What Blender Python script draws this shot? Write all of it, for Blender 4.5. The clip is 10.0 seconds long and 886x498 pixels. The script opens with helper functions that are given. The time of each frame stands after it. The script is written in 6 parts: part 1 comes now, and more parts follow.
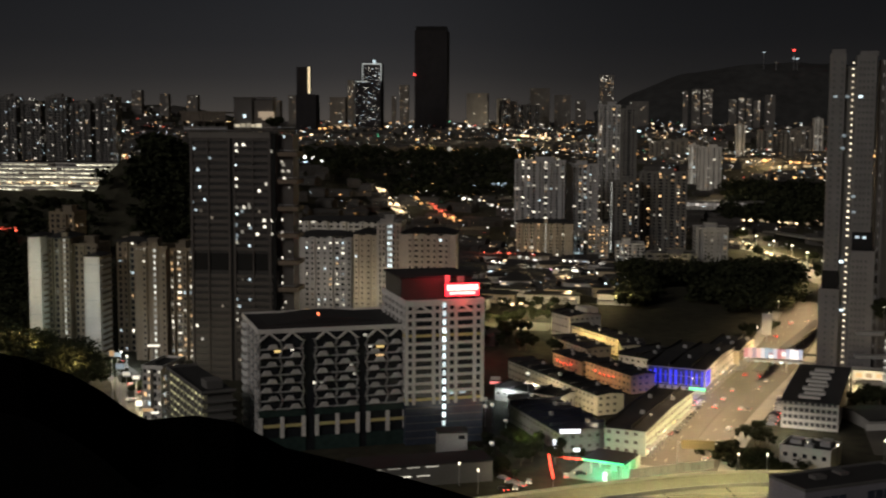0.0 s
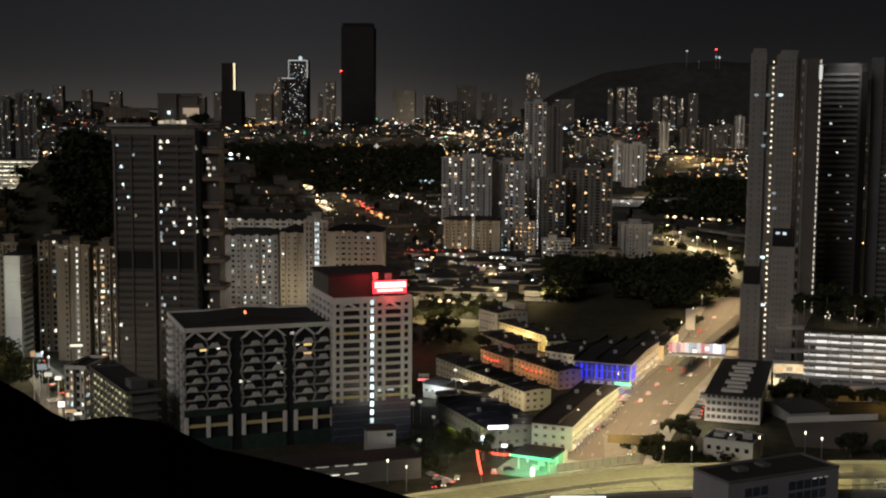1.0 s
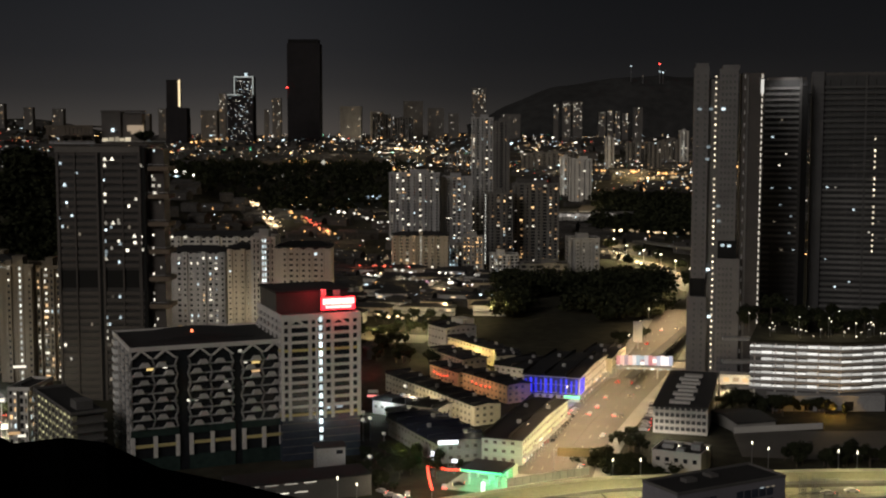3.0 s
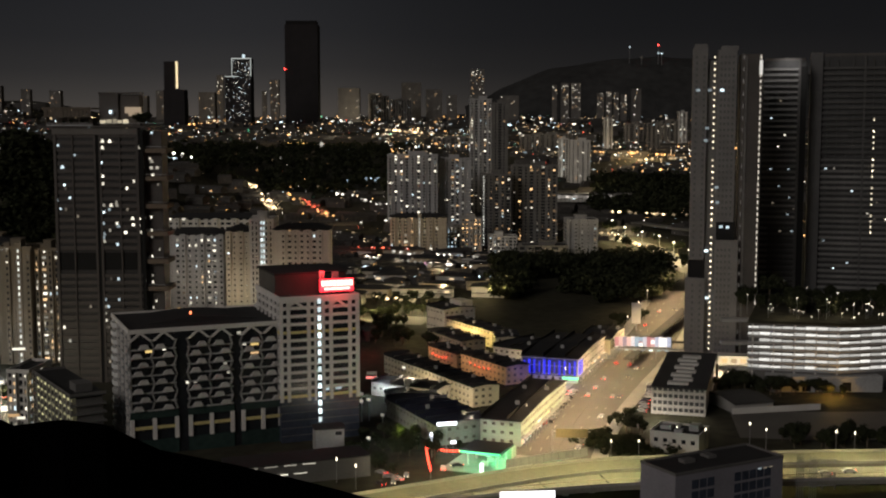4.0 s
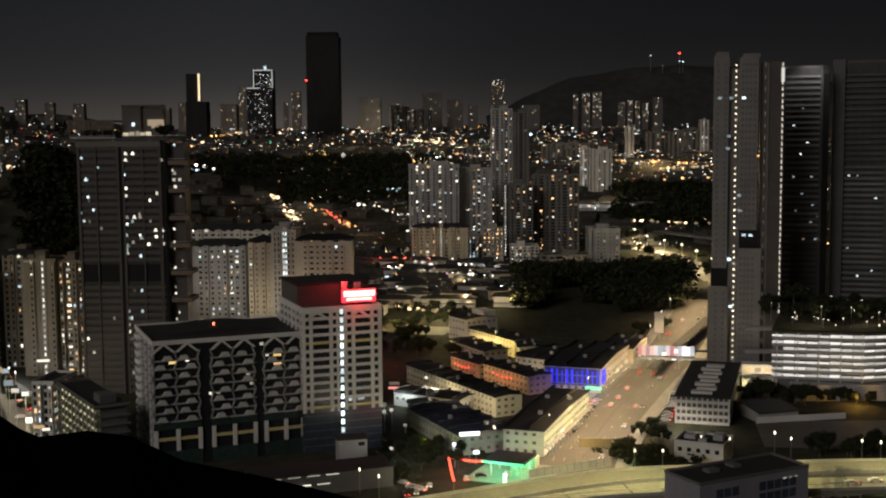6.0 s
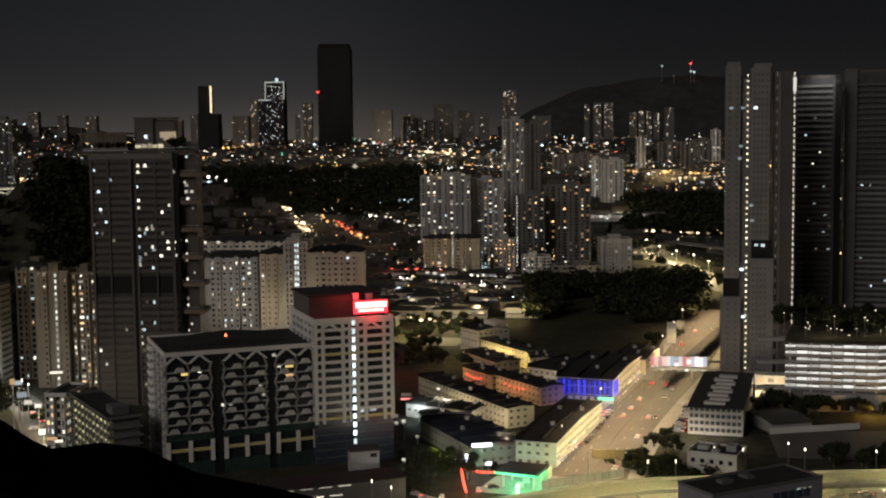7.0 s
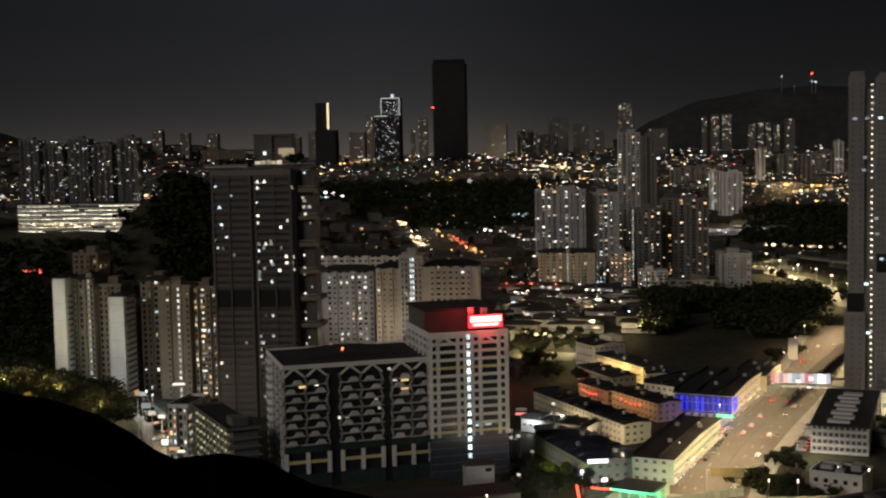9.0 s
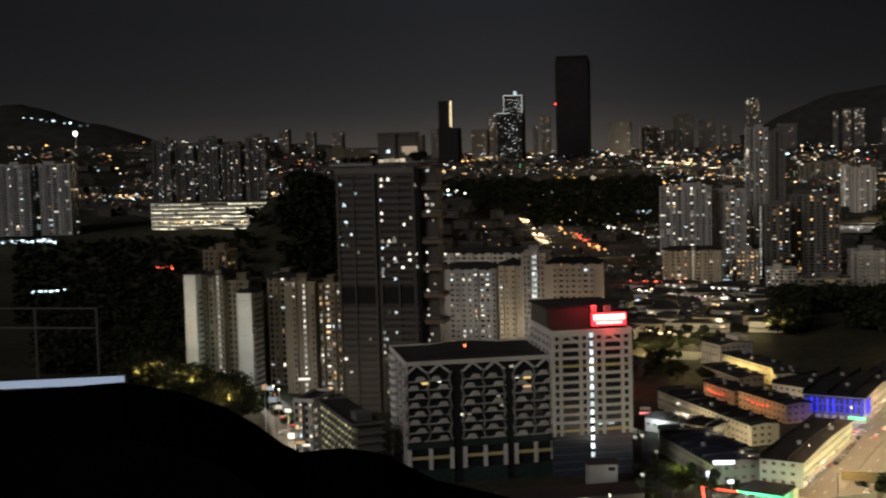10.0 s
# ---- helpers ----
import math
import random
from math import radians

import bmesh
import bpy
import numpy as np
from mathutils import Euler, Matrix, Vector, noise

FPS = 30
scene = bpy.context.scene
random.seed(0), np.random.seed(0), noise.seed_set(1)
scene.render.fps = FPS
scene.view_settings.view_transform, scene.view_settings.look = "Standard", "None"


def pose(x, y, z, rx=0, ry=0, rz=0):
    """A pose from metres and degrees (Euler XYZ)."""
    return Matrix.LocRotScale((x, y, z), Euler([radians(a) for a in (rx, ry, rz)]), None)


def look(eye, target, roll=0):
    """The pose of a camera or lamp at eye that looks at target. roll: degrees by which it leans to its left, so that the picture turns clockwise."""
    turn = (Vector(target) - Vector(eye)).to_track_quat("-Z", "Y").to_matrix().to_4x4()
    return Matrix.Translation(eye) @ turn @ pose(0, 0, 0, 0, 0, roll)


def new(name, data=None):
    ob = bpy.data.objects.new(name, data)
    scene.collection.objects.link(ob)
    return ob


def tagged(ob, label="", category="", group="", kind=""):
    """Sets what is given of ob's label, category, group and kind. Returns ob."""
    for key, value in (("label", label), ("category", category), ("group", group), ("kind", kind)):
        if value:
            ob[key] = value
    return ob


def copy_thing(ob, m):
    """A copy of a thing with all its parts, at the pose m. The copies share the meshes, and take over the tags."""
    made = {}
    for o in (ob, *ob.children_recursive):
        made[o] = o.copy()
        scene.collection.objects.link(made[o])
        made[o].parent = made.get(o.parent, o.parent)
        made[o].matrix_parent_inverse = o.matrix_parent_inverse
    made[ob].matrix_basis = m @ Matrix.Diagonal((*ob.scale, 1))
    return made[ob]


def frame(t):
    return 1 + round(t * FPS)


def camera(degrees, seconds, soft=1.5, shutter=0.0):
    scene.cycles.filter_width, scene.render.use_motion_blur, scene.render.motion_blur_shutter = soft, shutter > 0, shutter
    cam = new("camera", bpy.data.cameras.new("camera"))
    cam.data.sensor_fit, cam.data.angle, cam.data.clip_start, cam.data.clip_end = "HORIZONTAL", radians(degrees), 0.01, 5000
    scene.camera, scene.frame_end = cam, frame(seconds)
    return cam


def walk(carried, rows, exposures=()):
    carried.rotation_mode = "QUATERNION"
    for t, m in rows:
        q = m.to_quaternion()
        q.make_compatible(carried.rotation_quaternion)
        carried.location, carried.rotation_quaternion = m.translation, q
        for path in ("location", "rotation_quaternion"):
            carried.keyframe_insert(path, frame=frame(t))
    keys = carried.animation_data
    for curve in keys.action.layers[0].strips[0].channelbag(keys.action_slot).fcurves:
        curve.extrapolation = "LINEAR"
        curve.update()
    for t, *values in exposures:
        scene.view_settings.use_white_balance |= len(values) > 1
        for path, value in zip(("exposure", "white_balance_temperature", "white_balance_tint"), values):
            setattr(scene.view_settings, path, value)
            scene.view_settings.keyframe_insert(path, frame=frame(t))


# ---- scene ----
cam = camera(39.92, 10.0, soft=2.1, shutter=0.4)
EYE = 120.0
TURNS = [
    (0.0, 84.294, -0.306, 5.572),
    (0.5, 83.934, -0.549, 3.116),
    (1.0, 84.182, -0.428, 2.163),
    (1.5, 84.237, -0.308, 1.257),
    (2.0, 84.764, -0.256, 0.747),
    (2.5, 85.138, -0.247, -0.123),
    (4.0, 84.059, 0.009, -0.401),
    (4.5, 83.944, 0.169, -0.018),
    (5.0, 84.045, 0.276, 0.251),
    (5.5, 84.273, 0.349, 0.432),
    (7.0, 85.050, 0.653, 1.117),
    (7.5, 85.311, 0.775, 1.713),
    (8.0, 85.580, 0.912, 2.789),
    (8.5, 85.776, 1.009, 4.500),
    (9.0, 85.807, 1.149, 6.478),
    (9.5, 85.766, 1.309, 9.039),
    (10.0, 85.816, 1.512, 12.216),
]
walk(cam, [(t, pose(0, 0, EYE, rx, ry, rz)) for t, rx, ry, rz in TURNS], exposures=((0.0, 0.37), (10.0, 0.37)))

# ---- night sky and the glow of the city behind the viewer ----
world = bpy.data.worlds.new("night_sky")
scene.world = world
world.use_nodes = True
wn, wl = world.node_tree.nodes, world.node_tree.links
w_co, w_sep, w_ramp = wn.new("ShaderNodeTexCoord"), wn.new("ShaderNodeSeparateXYZ"), wn.new("ShaderNodeValToRGB")
w_noise, w_mix = wn.new("ShaderNodeTexNoise"), wn.new("ShaderNodeMath")
w_noise.inputs["Scale"].default_value = 3.0
w_noise.inputs["Detail"].default_value = 3.0
w_mix.operation, w_mix.inputs[1].default_value = "MULTIPLY_ADD", 0.03
wl.new(w_co.outputs["Generated"], w_sep.inputs[0])
wl.new(w_co.outputs["Generated"], w_noise.inputs["Vector"])
wl.new(w_noise.outputs["Fac"], w_mix.inputs[0])
wl.new(w_sep.outputs["Z"], w_mix.inputs[2])
wl.new(w_mix.outputs[0], w_ramp.inputs["Fac"])
ramp = w_ramp.color_ramp
ramp.elements[0].position, ramp.elements[0].color = 0.0, (0.037, 0.032, 0.0275, 1)
ramp.elements[1].position, ramp.elements[1].color = 0.5, (0.0085, 0.0085, 0.0092, 1)
for where, tone in ((0.02, (0.034, 0.0295, 0.026)), (0.036, (0.0245, 0.0222, 0.0205)), (0.058, (0.0150, 0.0142, 0.0142)), (0.085, (0.0105, 0.0104, 0.0112)), (0.13, (0.0078, 0.0081, 0.0092)), (0.2, (0.0075, 0.0078, 0.0088))):
    ramp.elements.new(where).color = (*tone, 1)
wl.new(w_ramp.outputs["Color"], wn["Background"].inputs["Color"])


def w_math(kind, first, second):
    node = wn.new("ShaderNodeMath")
    node.operation = kind
    for slot, v in enumerate((first, second)):
        if isinstance(v, (int, float)):
            node.inputs[slot].default_value = v
        else:
            wl.new(v, node.inputs[slot])
    return node.outputs[0]


# the glow is strongest over the town centre and fades to both sides
w_off = w_math("MULTIPLY", w_math("ADD", w_sep.outputs["X"], 0.26), 3.6)
w_bell = w_math("POWER", 2.718, w_math("MULTIPLY", w_math("MULTIPLY", w_off, w_off), -1.0))
w_near = w_math("MULTIPLY", w_math("ADD", w_sep.outputs["X"], 0.15), 8.0)
w_core = w_math("POWER", 2.718, w_math("MULTIPLY", w_math("MULTIPLY", w_near, w_near), -1.0))
wl.new(w_math("ADD", w_math("MULTIPLY", w_core, 0.38), w_math("ADD", w_math("MULTIPLY", w_bell, 0.64), 0.66)), wn["Background"].inputs["Strength"])

# Added weak sun standing in for unseen city light behind the viewer
fill_sun = new("moon_glow", bpy.data.lights.new("moon_glow", "SUN"))
fill_sun.data.energy, fill_sun.data.angle, fill_sun.data.color = 0.5, radians(25), (1.0, 0.92, 0.85)
fill_sun.matrix_world = look((-250, -340, 185), (0, 0, 0))


def lamp(x, y, z, watts, colour, size=0.4):
    ob = new("lamp_light", bpy.data.lights.new("lamp_light", "POINT"))
    ob.data.energy, ob.data.color, ob.data.shadow_soft_size = watts, colour, size
    ob.location = (x, y, z)
    return ob


def street_light(x, y, z, watts, colour, cone=150):
    """A downward street lantern, cut off above like a real one."""
    ob = new("street_light", bpy.data.lights.new("street_light", "SPOT"))
    ob.data.energy, ob.data.color, ob.data.shadow_soft_size = watts, colour, 0.6
    ob.data.spot_size, ob.data.spot_blend = radians(cone), 0.6
    ob.location = (x, y, z)
    return ob


SODIUM, WARM, COOL = (1.0, 0.70, 0.33), (1.0, 0.83, 0.55), (0.85, 0.95, 1.0)


# ---- materials ----
def surface(name, colour, rough=0.8, fine=2.0, coarse=0.08, vary=0.35, bump=0.15, metal=0.0, per_piece=0.0, sheen=0.5):
    m = bpy.data.materials.new(name)
    m.use_nodes = True
    n, l = m.node_tree.nodes, m.node_tree.links
    b = n["Principled BSDF"]
    b.inputs["Roughness"].default_value, b.inputs["Metallic"].default_value = rough, metal
    b.inputs["Specular IOR Level"].default_value = sheen
    co = n.new("ShaderNodeTexCoord")
    a, c = n.new("ShaderNodeTexNoise"), n.new("ShaderNodeTexNoise")
    a.inputs["Scale"].default_value, a.inputs["Detail"].default_value = fine, 6
    c.inputs["Scale"].default_value, c.inputs["Detail"].default_value = coarse, 4
    for q in (a, c):
        l.new(co.outputs["Object"], q.inputs["Vector"])
    s = n.new("ShaderNodeMath")
    s.operation = "ADD"
    l.new(a.outputs["Fac"], s.inputs[0])
    l.new(c.outputs["Fac"], s.inputs[1])
    r = n.new("ShaderNodeMapRange")
    r.inputs["From Min"].default_value, r.inputs["From Max"].default_value = 0.6, 1.4
    r.inputs["To Min"].default_value, r.inputs["To Max"].default_value = 1 - vary, 1 + vary
    l.new(s.outputs[0], r.inputs["Value"])
    value = r.outputs["Result"]
    if per_piece:
        info, pr, mu = n.new("ShaderNodeObjectInfo"), n.new("ShaderNodeMapRange"), n.new("ShaderNodeMath")
        pr.inputs["To Min"].default_value, pr.inputs["To Max"].default_value = 1 - per_piece, 1 + per_piece
        l.new(info.outputs["Random"], pr.inputs["Value"])
        mu.operation = "MULTIPLY"
        l.new(pr.outputs["Result"], mu.inputs[0])
        l.new(value, mu.inputs[1])
        value = mu.outputs[0]
    x = n.new("ShaderNodeVectorMath")
    x.operation = "SCALE"
    x.inputs[0].default_value = colour
    l.new(value, x.inputs["Scale"])
    l.new(x.outputs[0], b.inputs["Base Color"])
    if bump:
        bp = n.new("ShaderNodeBump")
        bp.inputs["Strength"].default_value = bump
        l.new(a.outputs["Fac"], bp.inputs["Height"])
        l.new(bp.outputs["Normal"], b.inputs["Normal"])
    return m


def glow(name, colour, strength, vary=0.0, islands=False, lights=False, power=2.0):
    m = bpy.data.materials.new(name)
    m.use_nodes = True
    n, l = m.node_tree.nodes, m.node_tree.links
    b = n["Principled BSDF"]
    b.inputs["Base Color"].default_value = (0.1, 0.1, 0.1, 1)
    b.inputs["Emission Color"].default_value = (*colour, 1)
    b.inputs["Emission Strength"].default_value = strength
    if vary:
        if islands:
            src = n.new("ShaderNodeNewGeometry").outputs["Random Per Island"]
        else:
            src = n.new("ShaderNodeObjectInfo").outputs["Random"]
        p, r = n.new("ShaderNodeMath"), n.new("ShaderNodeMapRange")
        p.operation, p.inputs[1].default_value = "POWER", power
        l.new(src, p.inputs[0])
        r.inputs["To Min"].default_value, r.inputs["To Max"].default_value = strength * (1 - vary), strength * (1 + vary)
        l.new(p.outputs[0], r.inputs["Value"])
        l.new(r.outputs["Result"], b.inputs["Emission Strength"])
    m.cycles.emission_sampling = "AUTO" if lights else "NONE"
    return m


CONCRETE = surface("concrete", (0.33, 0.32, 0.30), 0.85)
DARK_CONCRETE = surface("dark_concrete", (0.13, 0.125, 0.12), 0.8)
WHITE_PAINT = surface("weathered_white_paint", (0.66, 0.63, 0.60), 0.7, 1.5, 0.1, 0.2, per_piece=0.08)
BEIGE = surface("beige_render", (0.43, 0.37, 0.28), 0.8, 1.5, 0.1, 0.22, per_piece=0.06)
GREY_RENDER = surface("grey_render", (0.36, 0.36, 0.36), 0.8, 1.5, 0.1, 0.25, per_piece=0.08)
PALE = surface("pale_render", (0.6, 0.58, 0.54), 0.8, 1.5, 0.08, 0.22, per_piece=0.06)
CHARCOAL = surface("charcoal_cladding", (0.062, 0.054, 0.049), 0.55, 1.5, 0.1, 0.3, per_piece=0.1)
GLASS = surface("dark_glazing", (0.02, 0.022, 0.026), 0.25, 0.5, 0.05, 0.4, 0.02)
ROOF = surface("bitumen_roof", (0.028, 0.027, 0.027), 0.85, 1.0, 0.06, 0.4)
METAL_ROOF = surface("metal_roof_sheet", (0.13, 0.125, 0.12), 0.5, 3.0, 0.07, 0.4)
ASPHALT = surface("asphalt", (0.12, 0.11, 0.095), 0.8, 1.2, 0.05, 0.25)
DECK = surface("concrete_road_deck", (0.2, 0.19, 0.16), 0.8, 0.8, 0.04, 0.25)
EARTH = surface("dark_ground", (0.05, 0.048, 0.034), 0.95, 0.15, 0.012, 0.6, sheen=0.1)
LEAF = surface("foliage", (0.03, 0.034, 0.018), 0.9, 0.8, 0.05, 0.4, 0.0, sheen=0.1)
PAINT = surface("road_paint", (0.4, 0.38, 0.33), 0.7)
STEEL = surface("galvanised_steel", (0.35, 0.35, 0.36), 0.45, 4, 0.3, 0.2, 0.05, 0.7)
# Near-black for tyres and joints, and for shade painted into recesses, grooves, entrances
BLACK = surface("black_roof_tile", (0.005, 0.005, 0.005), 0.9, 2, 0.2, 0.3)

W_WARM = glow("warm_window", (1.0, 0.62, 0.3), 0.7, 0.8)
W_WHITE = glow("white_window", (1.0, 0.92, 0.75), 0.92, 0.8)
W_COOL = glow("cool_window", (0.75, 0.92, 1.0), 1.0, 0.8)
W_DIM = glow("dim_window", (0.9, 0.75, 0.55), 0.16, 0.8)
WINDOWS = (W_WARM, W_WHITE, W_COOL, W_DIM)
FAR_WINDOWS = (glow("far_warm_window", (1.0, 0.58, 0.26), 1.0, 0.85, islands=True), glow("far_white_window", (1.0, 0.9, 0.72), 1.25, 0.85, islands=True),
               glow("far_cool_window", (0.72, 0.92, 1.0), 1.15, 0.85, islands=True), glow("far_dim_window", (0.9, 0.75, 0.55), 0.3, 0.85, islands=True))


# ---- building blocks ----
def link(name, bm, material, parent=None, label=""):
    me = bpy.data.meshes.new(name)
    bm.to_mesh(me)
    bm.free()
    for m in (material if isinstance(material, (list, tuple)) else [material]):
        me.materials.append(m)
    ob = new(name, me)
    ob.parent = parent
    if label:
        ob["label"] = label
    return ob


part = link


def share(name, source, parent, x, y, z, rz=0.0):
    ob = new(name, source.data)
    ob.parent = parent
    ob.location = (x, y, z)
    ob.rotation_euler = (0, 0, rz)
    return ob


def box(bm, x0, x1, y0, y1, z0, z1, mi=0):
    v = [bm.verts.new(p) for p in ((x0, y0, z0), (x1, y0, z0), (x1, y1, z0), (x0, y1, z0),
                                   (x0, y0, z1), (x1, y0, z1), (x1, y1, z1), (x0, y1, z1))]
    for q in ((3, 2, 1, 0), (4, 5, 6, 7), (0, 1, 5, 4), (1, 2, 6, 5), (2, 3, 7, 6), (3, 0, 4, 7)):
        bm.faces.new([v[i] for i in q]).material_index = mi


def boxes(*rows):
    bm = bmesh.new()
    for r in rows:
        box(bm, *r)
    return bm


def prism(bm, outline, z0, z1, mi=0):
    low = [bm.verts.new((x, y, z0)) for x, y in outline]
    high = [bm.verts.new((x, y, z1)) for x, y in outline]
    n = len(outline)
    bm.faces.new(high).material_index = mi
    bm.faces.new(low[::-1]).material_index = mi
    for i in range(n):
        bm.faces.new((low[i], low[(i + 1) % n], high[(i + 1) % n], high[i])).material_index = mi


def thing(name, x, y, z, yaw, label, category, group="", kind=""):
    ob = new(name)
    ob.matrix_basis = pose(x, y, z, 0, 0, yaw)
    return tagged(ob, label, category, group, kind)


def ease(a, b, v):
    k = min(1.0, max(0.0, (v - a) / (b - a)))
    return k * k * (3 - 2 * k)


def ground_z(x, y):
    """Level town, then a slow climb to the far districts, shaped to fit the camera's view."""
    z = 0.0
    if y > 1130:
        for a, b, rise in ((1130, 1500, 27), (1500, 2100, 36), (2100, 3100, 36), (3100, 4900, 36)):
            z += rise * min(1.0, max(0.0, (y - a) / (b - a)))
        z += 5 * noise.noise((x / 260, y / 260, 0.3)) * ease(1200, 1700, y)
    z += 70 * ease(1900, 3300, y) * ease(-1150, -1650, x)
    z += 37 * ease(960, 1300, y) * ease(-190, -330, x) * (1 - ease(1500, 2000, y))
    z += 103 * math.exp(-((x + 336) / (121 if x > -336 else 13)) ** 2 - ((y - 930) / 130) ** 2)
    return z


def hip_roof(w, d, h, over=0.9, rise=3.2):
    bm = bmesh.new()
    run = min(d, w) * 0.42
    base = [(-over, -over), (w + over, -over), (w + over, d + over), (-over, d + over)]
    ridge_line = [(run, d / 2), (w - run, d / 2)] if w > d else [(w / 2, run), (w / 2, d - run)]
    low = [bm.verts.new((x, y, h)) for x, y in base]
    eave = [bm.verts.new((x, y, h + 0.45)) for x, y in base]
    top = [bm.verts.new((x, y, h + rise)) for x, y in ridge_line]
    bm.faces.new(low[::-1])
    for i in range(4):
        bm.faces.new((low[i], low[(i + 1) % 4], eave[(i + 1) % 4], eave[i]))
    if w > d:
        sides = ((0, 1, 1, 0), (2, 3, 0, 1))
        for a, b, c, e in sides:
            bm.faces.new((eave[a], eave[b], top[c], top[e]))
        bm.faces.new((eave[1], eave[2], top[1]))
        bm.faces.new((eave[3], eave[0], top[0]))
    else:
        bm.faces.new((eave[1], eave[2], top[1], top[0]))
        bm.faces.new((eave[3], eave[0], top[0], top[1]))
        bm.faces.new((eave[0], eave[1], top[0]))
        bm.faces.new((eave[2], eave[3], top[1]))
    bmesh.ops.recalc_face_normals(bm, faces=bm.faces)
    return bm


def tower(name, x, y, yaw, w, d, h, floors, bays, wall, lit, label, category="apartment block", z=0.0,
          band=0.35, pier=0.3, side_bays=0, mix=(0.3, 0.4, 0.2, 0.1), roof_block=True, core=None, sides=(1,), group="",
          tall=0.6, relief=0.35, wide=0.7, hip=False, stacks=True):
    """A storeyed block: glazed core, walls with floor bands and uneven piers, projecting bay stacks, lit rooms, roof and plant."""
    rnd = random.Random(int(abs(x) * 7 + y * 3 + h))
    root = thing(name, x, y, z, yaw, label, category, group)
    fh, bw, e = h / floors, w / bays, relief
    far = y > 1000
    part("core", boxes((e, w - e, e, d - e, 0, h - 0.4)), core or GLASS, root)
    sb = side_bays or max(2, round(d / bw))
    sw = d / sb
    half = [rnd.uniform(0.6, 1.45) for _ in range(bays // 2 + 1)]
    piers = []
    for b in range(bays + 1):
        pw = bw * min(0.95, pier * half[min(b, bays - b)])
        px = min(max(b * bw, pw / 2), w - pw / 2)
        piers.append((px - pw / 2, px + pw / 2, -0.06, 0.6, 0, h - 0.6))
    for s in sides:
        x0 = w - 0.6 if s > 0 else -0.06
        piers += [(x0, x0 + 0.66, b * sw - sw * pier, b * sw, 0, h - 0.6) for b in range(1, sb + 1)]
    if far:
        tagged(part("wall", boxes(*[(0, w, 0, d, f * fh, f * fh + fh * band) for f in range(floors)], *piers), wall, root), kind="stuff")
    else:
        first = part("floor_band", boxes((0, w, 0, d, 0, fh * band)), wall, root)
        for f in range(1, floors):
            share("floor_band", first, root, 0, 0, f * fh)
        for row in piers:
            part("pier", boxes(row), wall, root)
    out = set()
    if stacks and bays > 3:
        step = rnd.choice((2, 3))
        for b in range(rnd.randrange(step), bays, step):
            out.add(b)
            bm = bmesh.new()
            a, c = (b + 0.12) * bw, (b + 0.88) * bw
            for f in range(floors):
                box(bm, a, c, -1.1, 0.0, f * fh, f * fh + fh * max(band, 0.42))
            for q in (a, c - 0.22 * bw):
                box(bm, q, q + 0.22 * bw, -1.16, 0.0, 0, h - 1.0)
            box(bm, a, c, -1.0, 0.0, h - 1.0, h - 0.2)
            part("oriel", bm, wall, root)
            part("oriel_glazing", boxes((a + 0.2, c - 0.2, -0.8, 0.0, 0.2, h - 1.2)), core or GLASS, root)
    if hip:
        part("roof", hip_roof(w, d, h), ROOF, root)
    else:
        part("parapet", boxes((-0.1, w + 0.1, -0.1, 0.25, h - 0.5, h + 1.1), (-0.1, w + 0.1, d - 0.25, d + 0.1, h - 0.5, h + 1.1),
                              (-0.1, 0.25, 0.25, d - 0.25, h - 0.5, h + 1.1), (w - 0.25, w + 0.1, 0.25, d - 0.25, h - 0.5, h + 1.1)), wall, root)
        part("roof", boxes((0.25, w - 0.25, 0.25, d - 0.25, h - 0.4, h)), ROOF, root)
    made, joined, count = {}, {}, 0
    faces = [("front", bays, bw, 0)] + [("side", sb, sw, s) for s in sides]
    for face, n, step, s in faces:
        chance = [lit * rnd.choice((0.25, 0.6, 1.0, 1.5, 1.9)) for _ in range(n)]
        for f in range(floors):
            for b in range(n):
                if rnd.random() > chance[b] or (count > 290 and not far):
                    continue
                k = rnd.choices((0, 1, 2, 3), mix)[0]
                ww, wh = step * wide * rnd.choice((0.3, 0.45, 0.6, 0.9)), fh * tall * rnd.choice((0.5, 0.7, 0.9))
                zc = f * fh + fh * (band + (1 - band) / 2)
                shift = rnd.uniform(-0.5, 0.5) * max(0.0, step * (1 - pier) - ww)
                if face == "front":
                    px, py, rz = (b + 0.5) * bw + shift * 0.6, (-0.84 if b in out else e - 0.03), 0
                else:
                    px, py, rz = (w - e + 0.03, (b + 0.5) * sw, math.pi / 2) if s > 0 else (e - 0.03, (b + 0.5) * sw, -math.pi / 2)
                count += 1
                if far:
                    if k not in joined:
                        joined[k] = bmesh.new()
                    if rz:
                        box(joined[k], px - 0.05, px + 0.05, py - ww / 2, py + ww / 2, zc - wh / 2, zc + wh / 2)
                    else:
                        box(joined[k], px - ww / 2, px + ww / 2, py - 0.05, py + 0.05, zc - wh / 2, zc + wh / 2)
                    continue
                key = (k, round(ww, 1), round(wh, 1))
                if key not in made:
                    made[key] = part("lit_window", boxes((-ww / 2, ww / 2, -0.05, 0.05, -wh / 2, wh / 2)), WINDOWS[k], root)
                    made[key].location, made[key].rotation_euler = (px, py, zc), (0, 0, rz)
                else:
                    share("lit_window", made[key], root, px, py, zc, rz)
    for k, q in joined.items():
        tagged(part("lit_window", q, FAR_WINDOWS[k], root), kind="stuff")
    if roof_block:
        a = rnd.uniform(0.2, 0.45) * w
        q = min(a + rnd.uniform(0.25, 0.4) * w, w - 1)
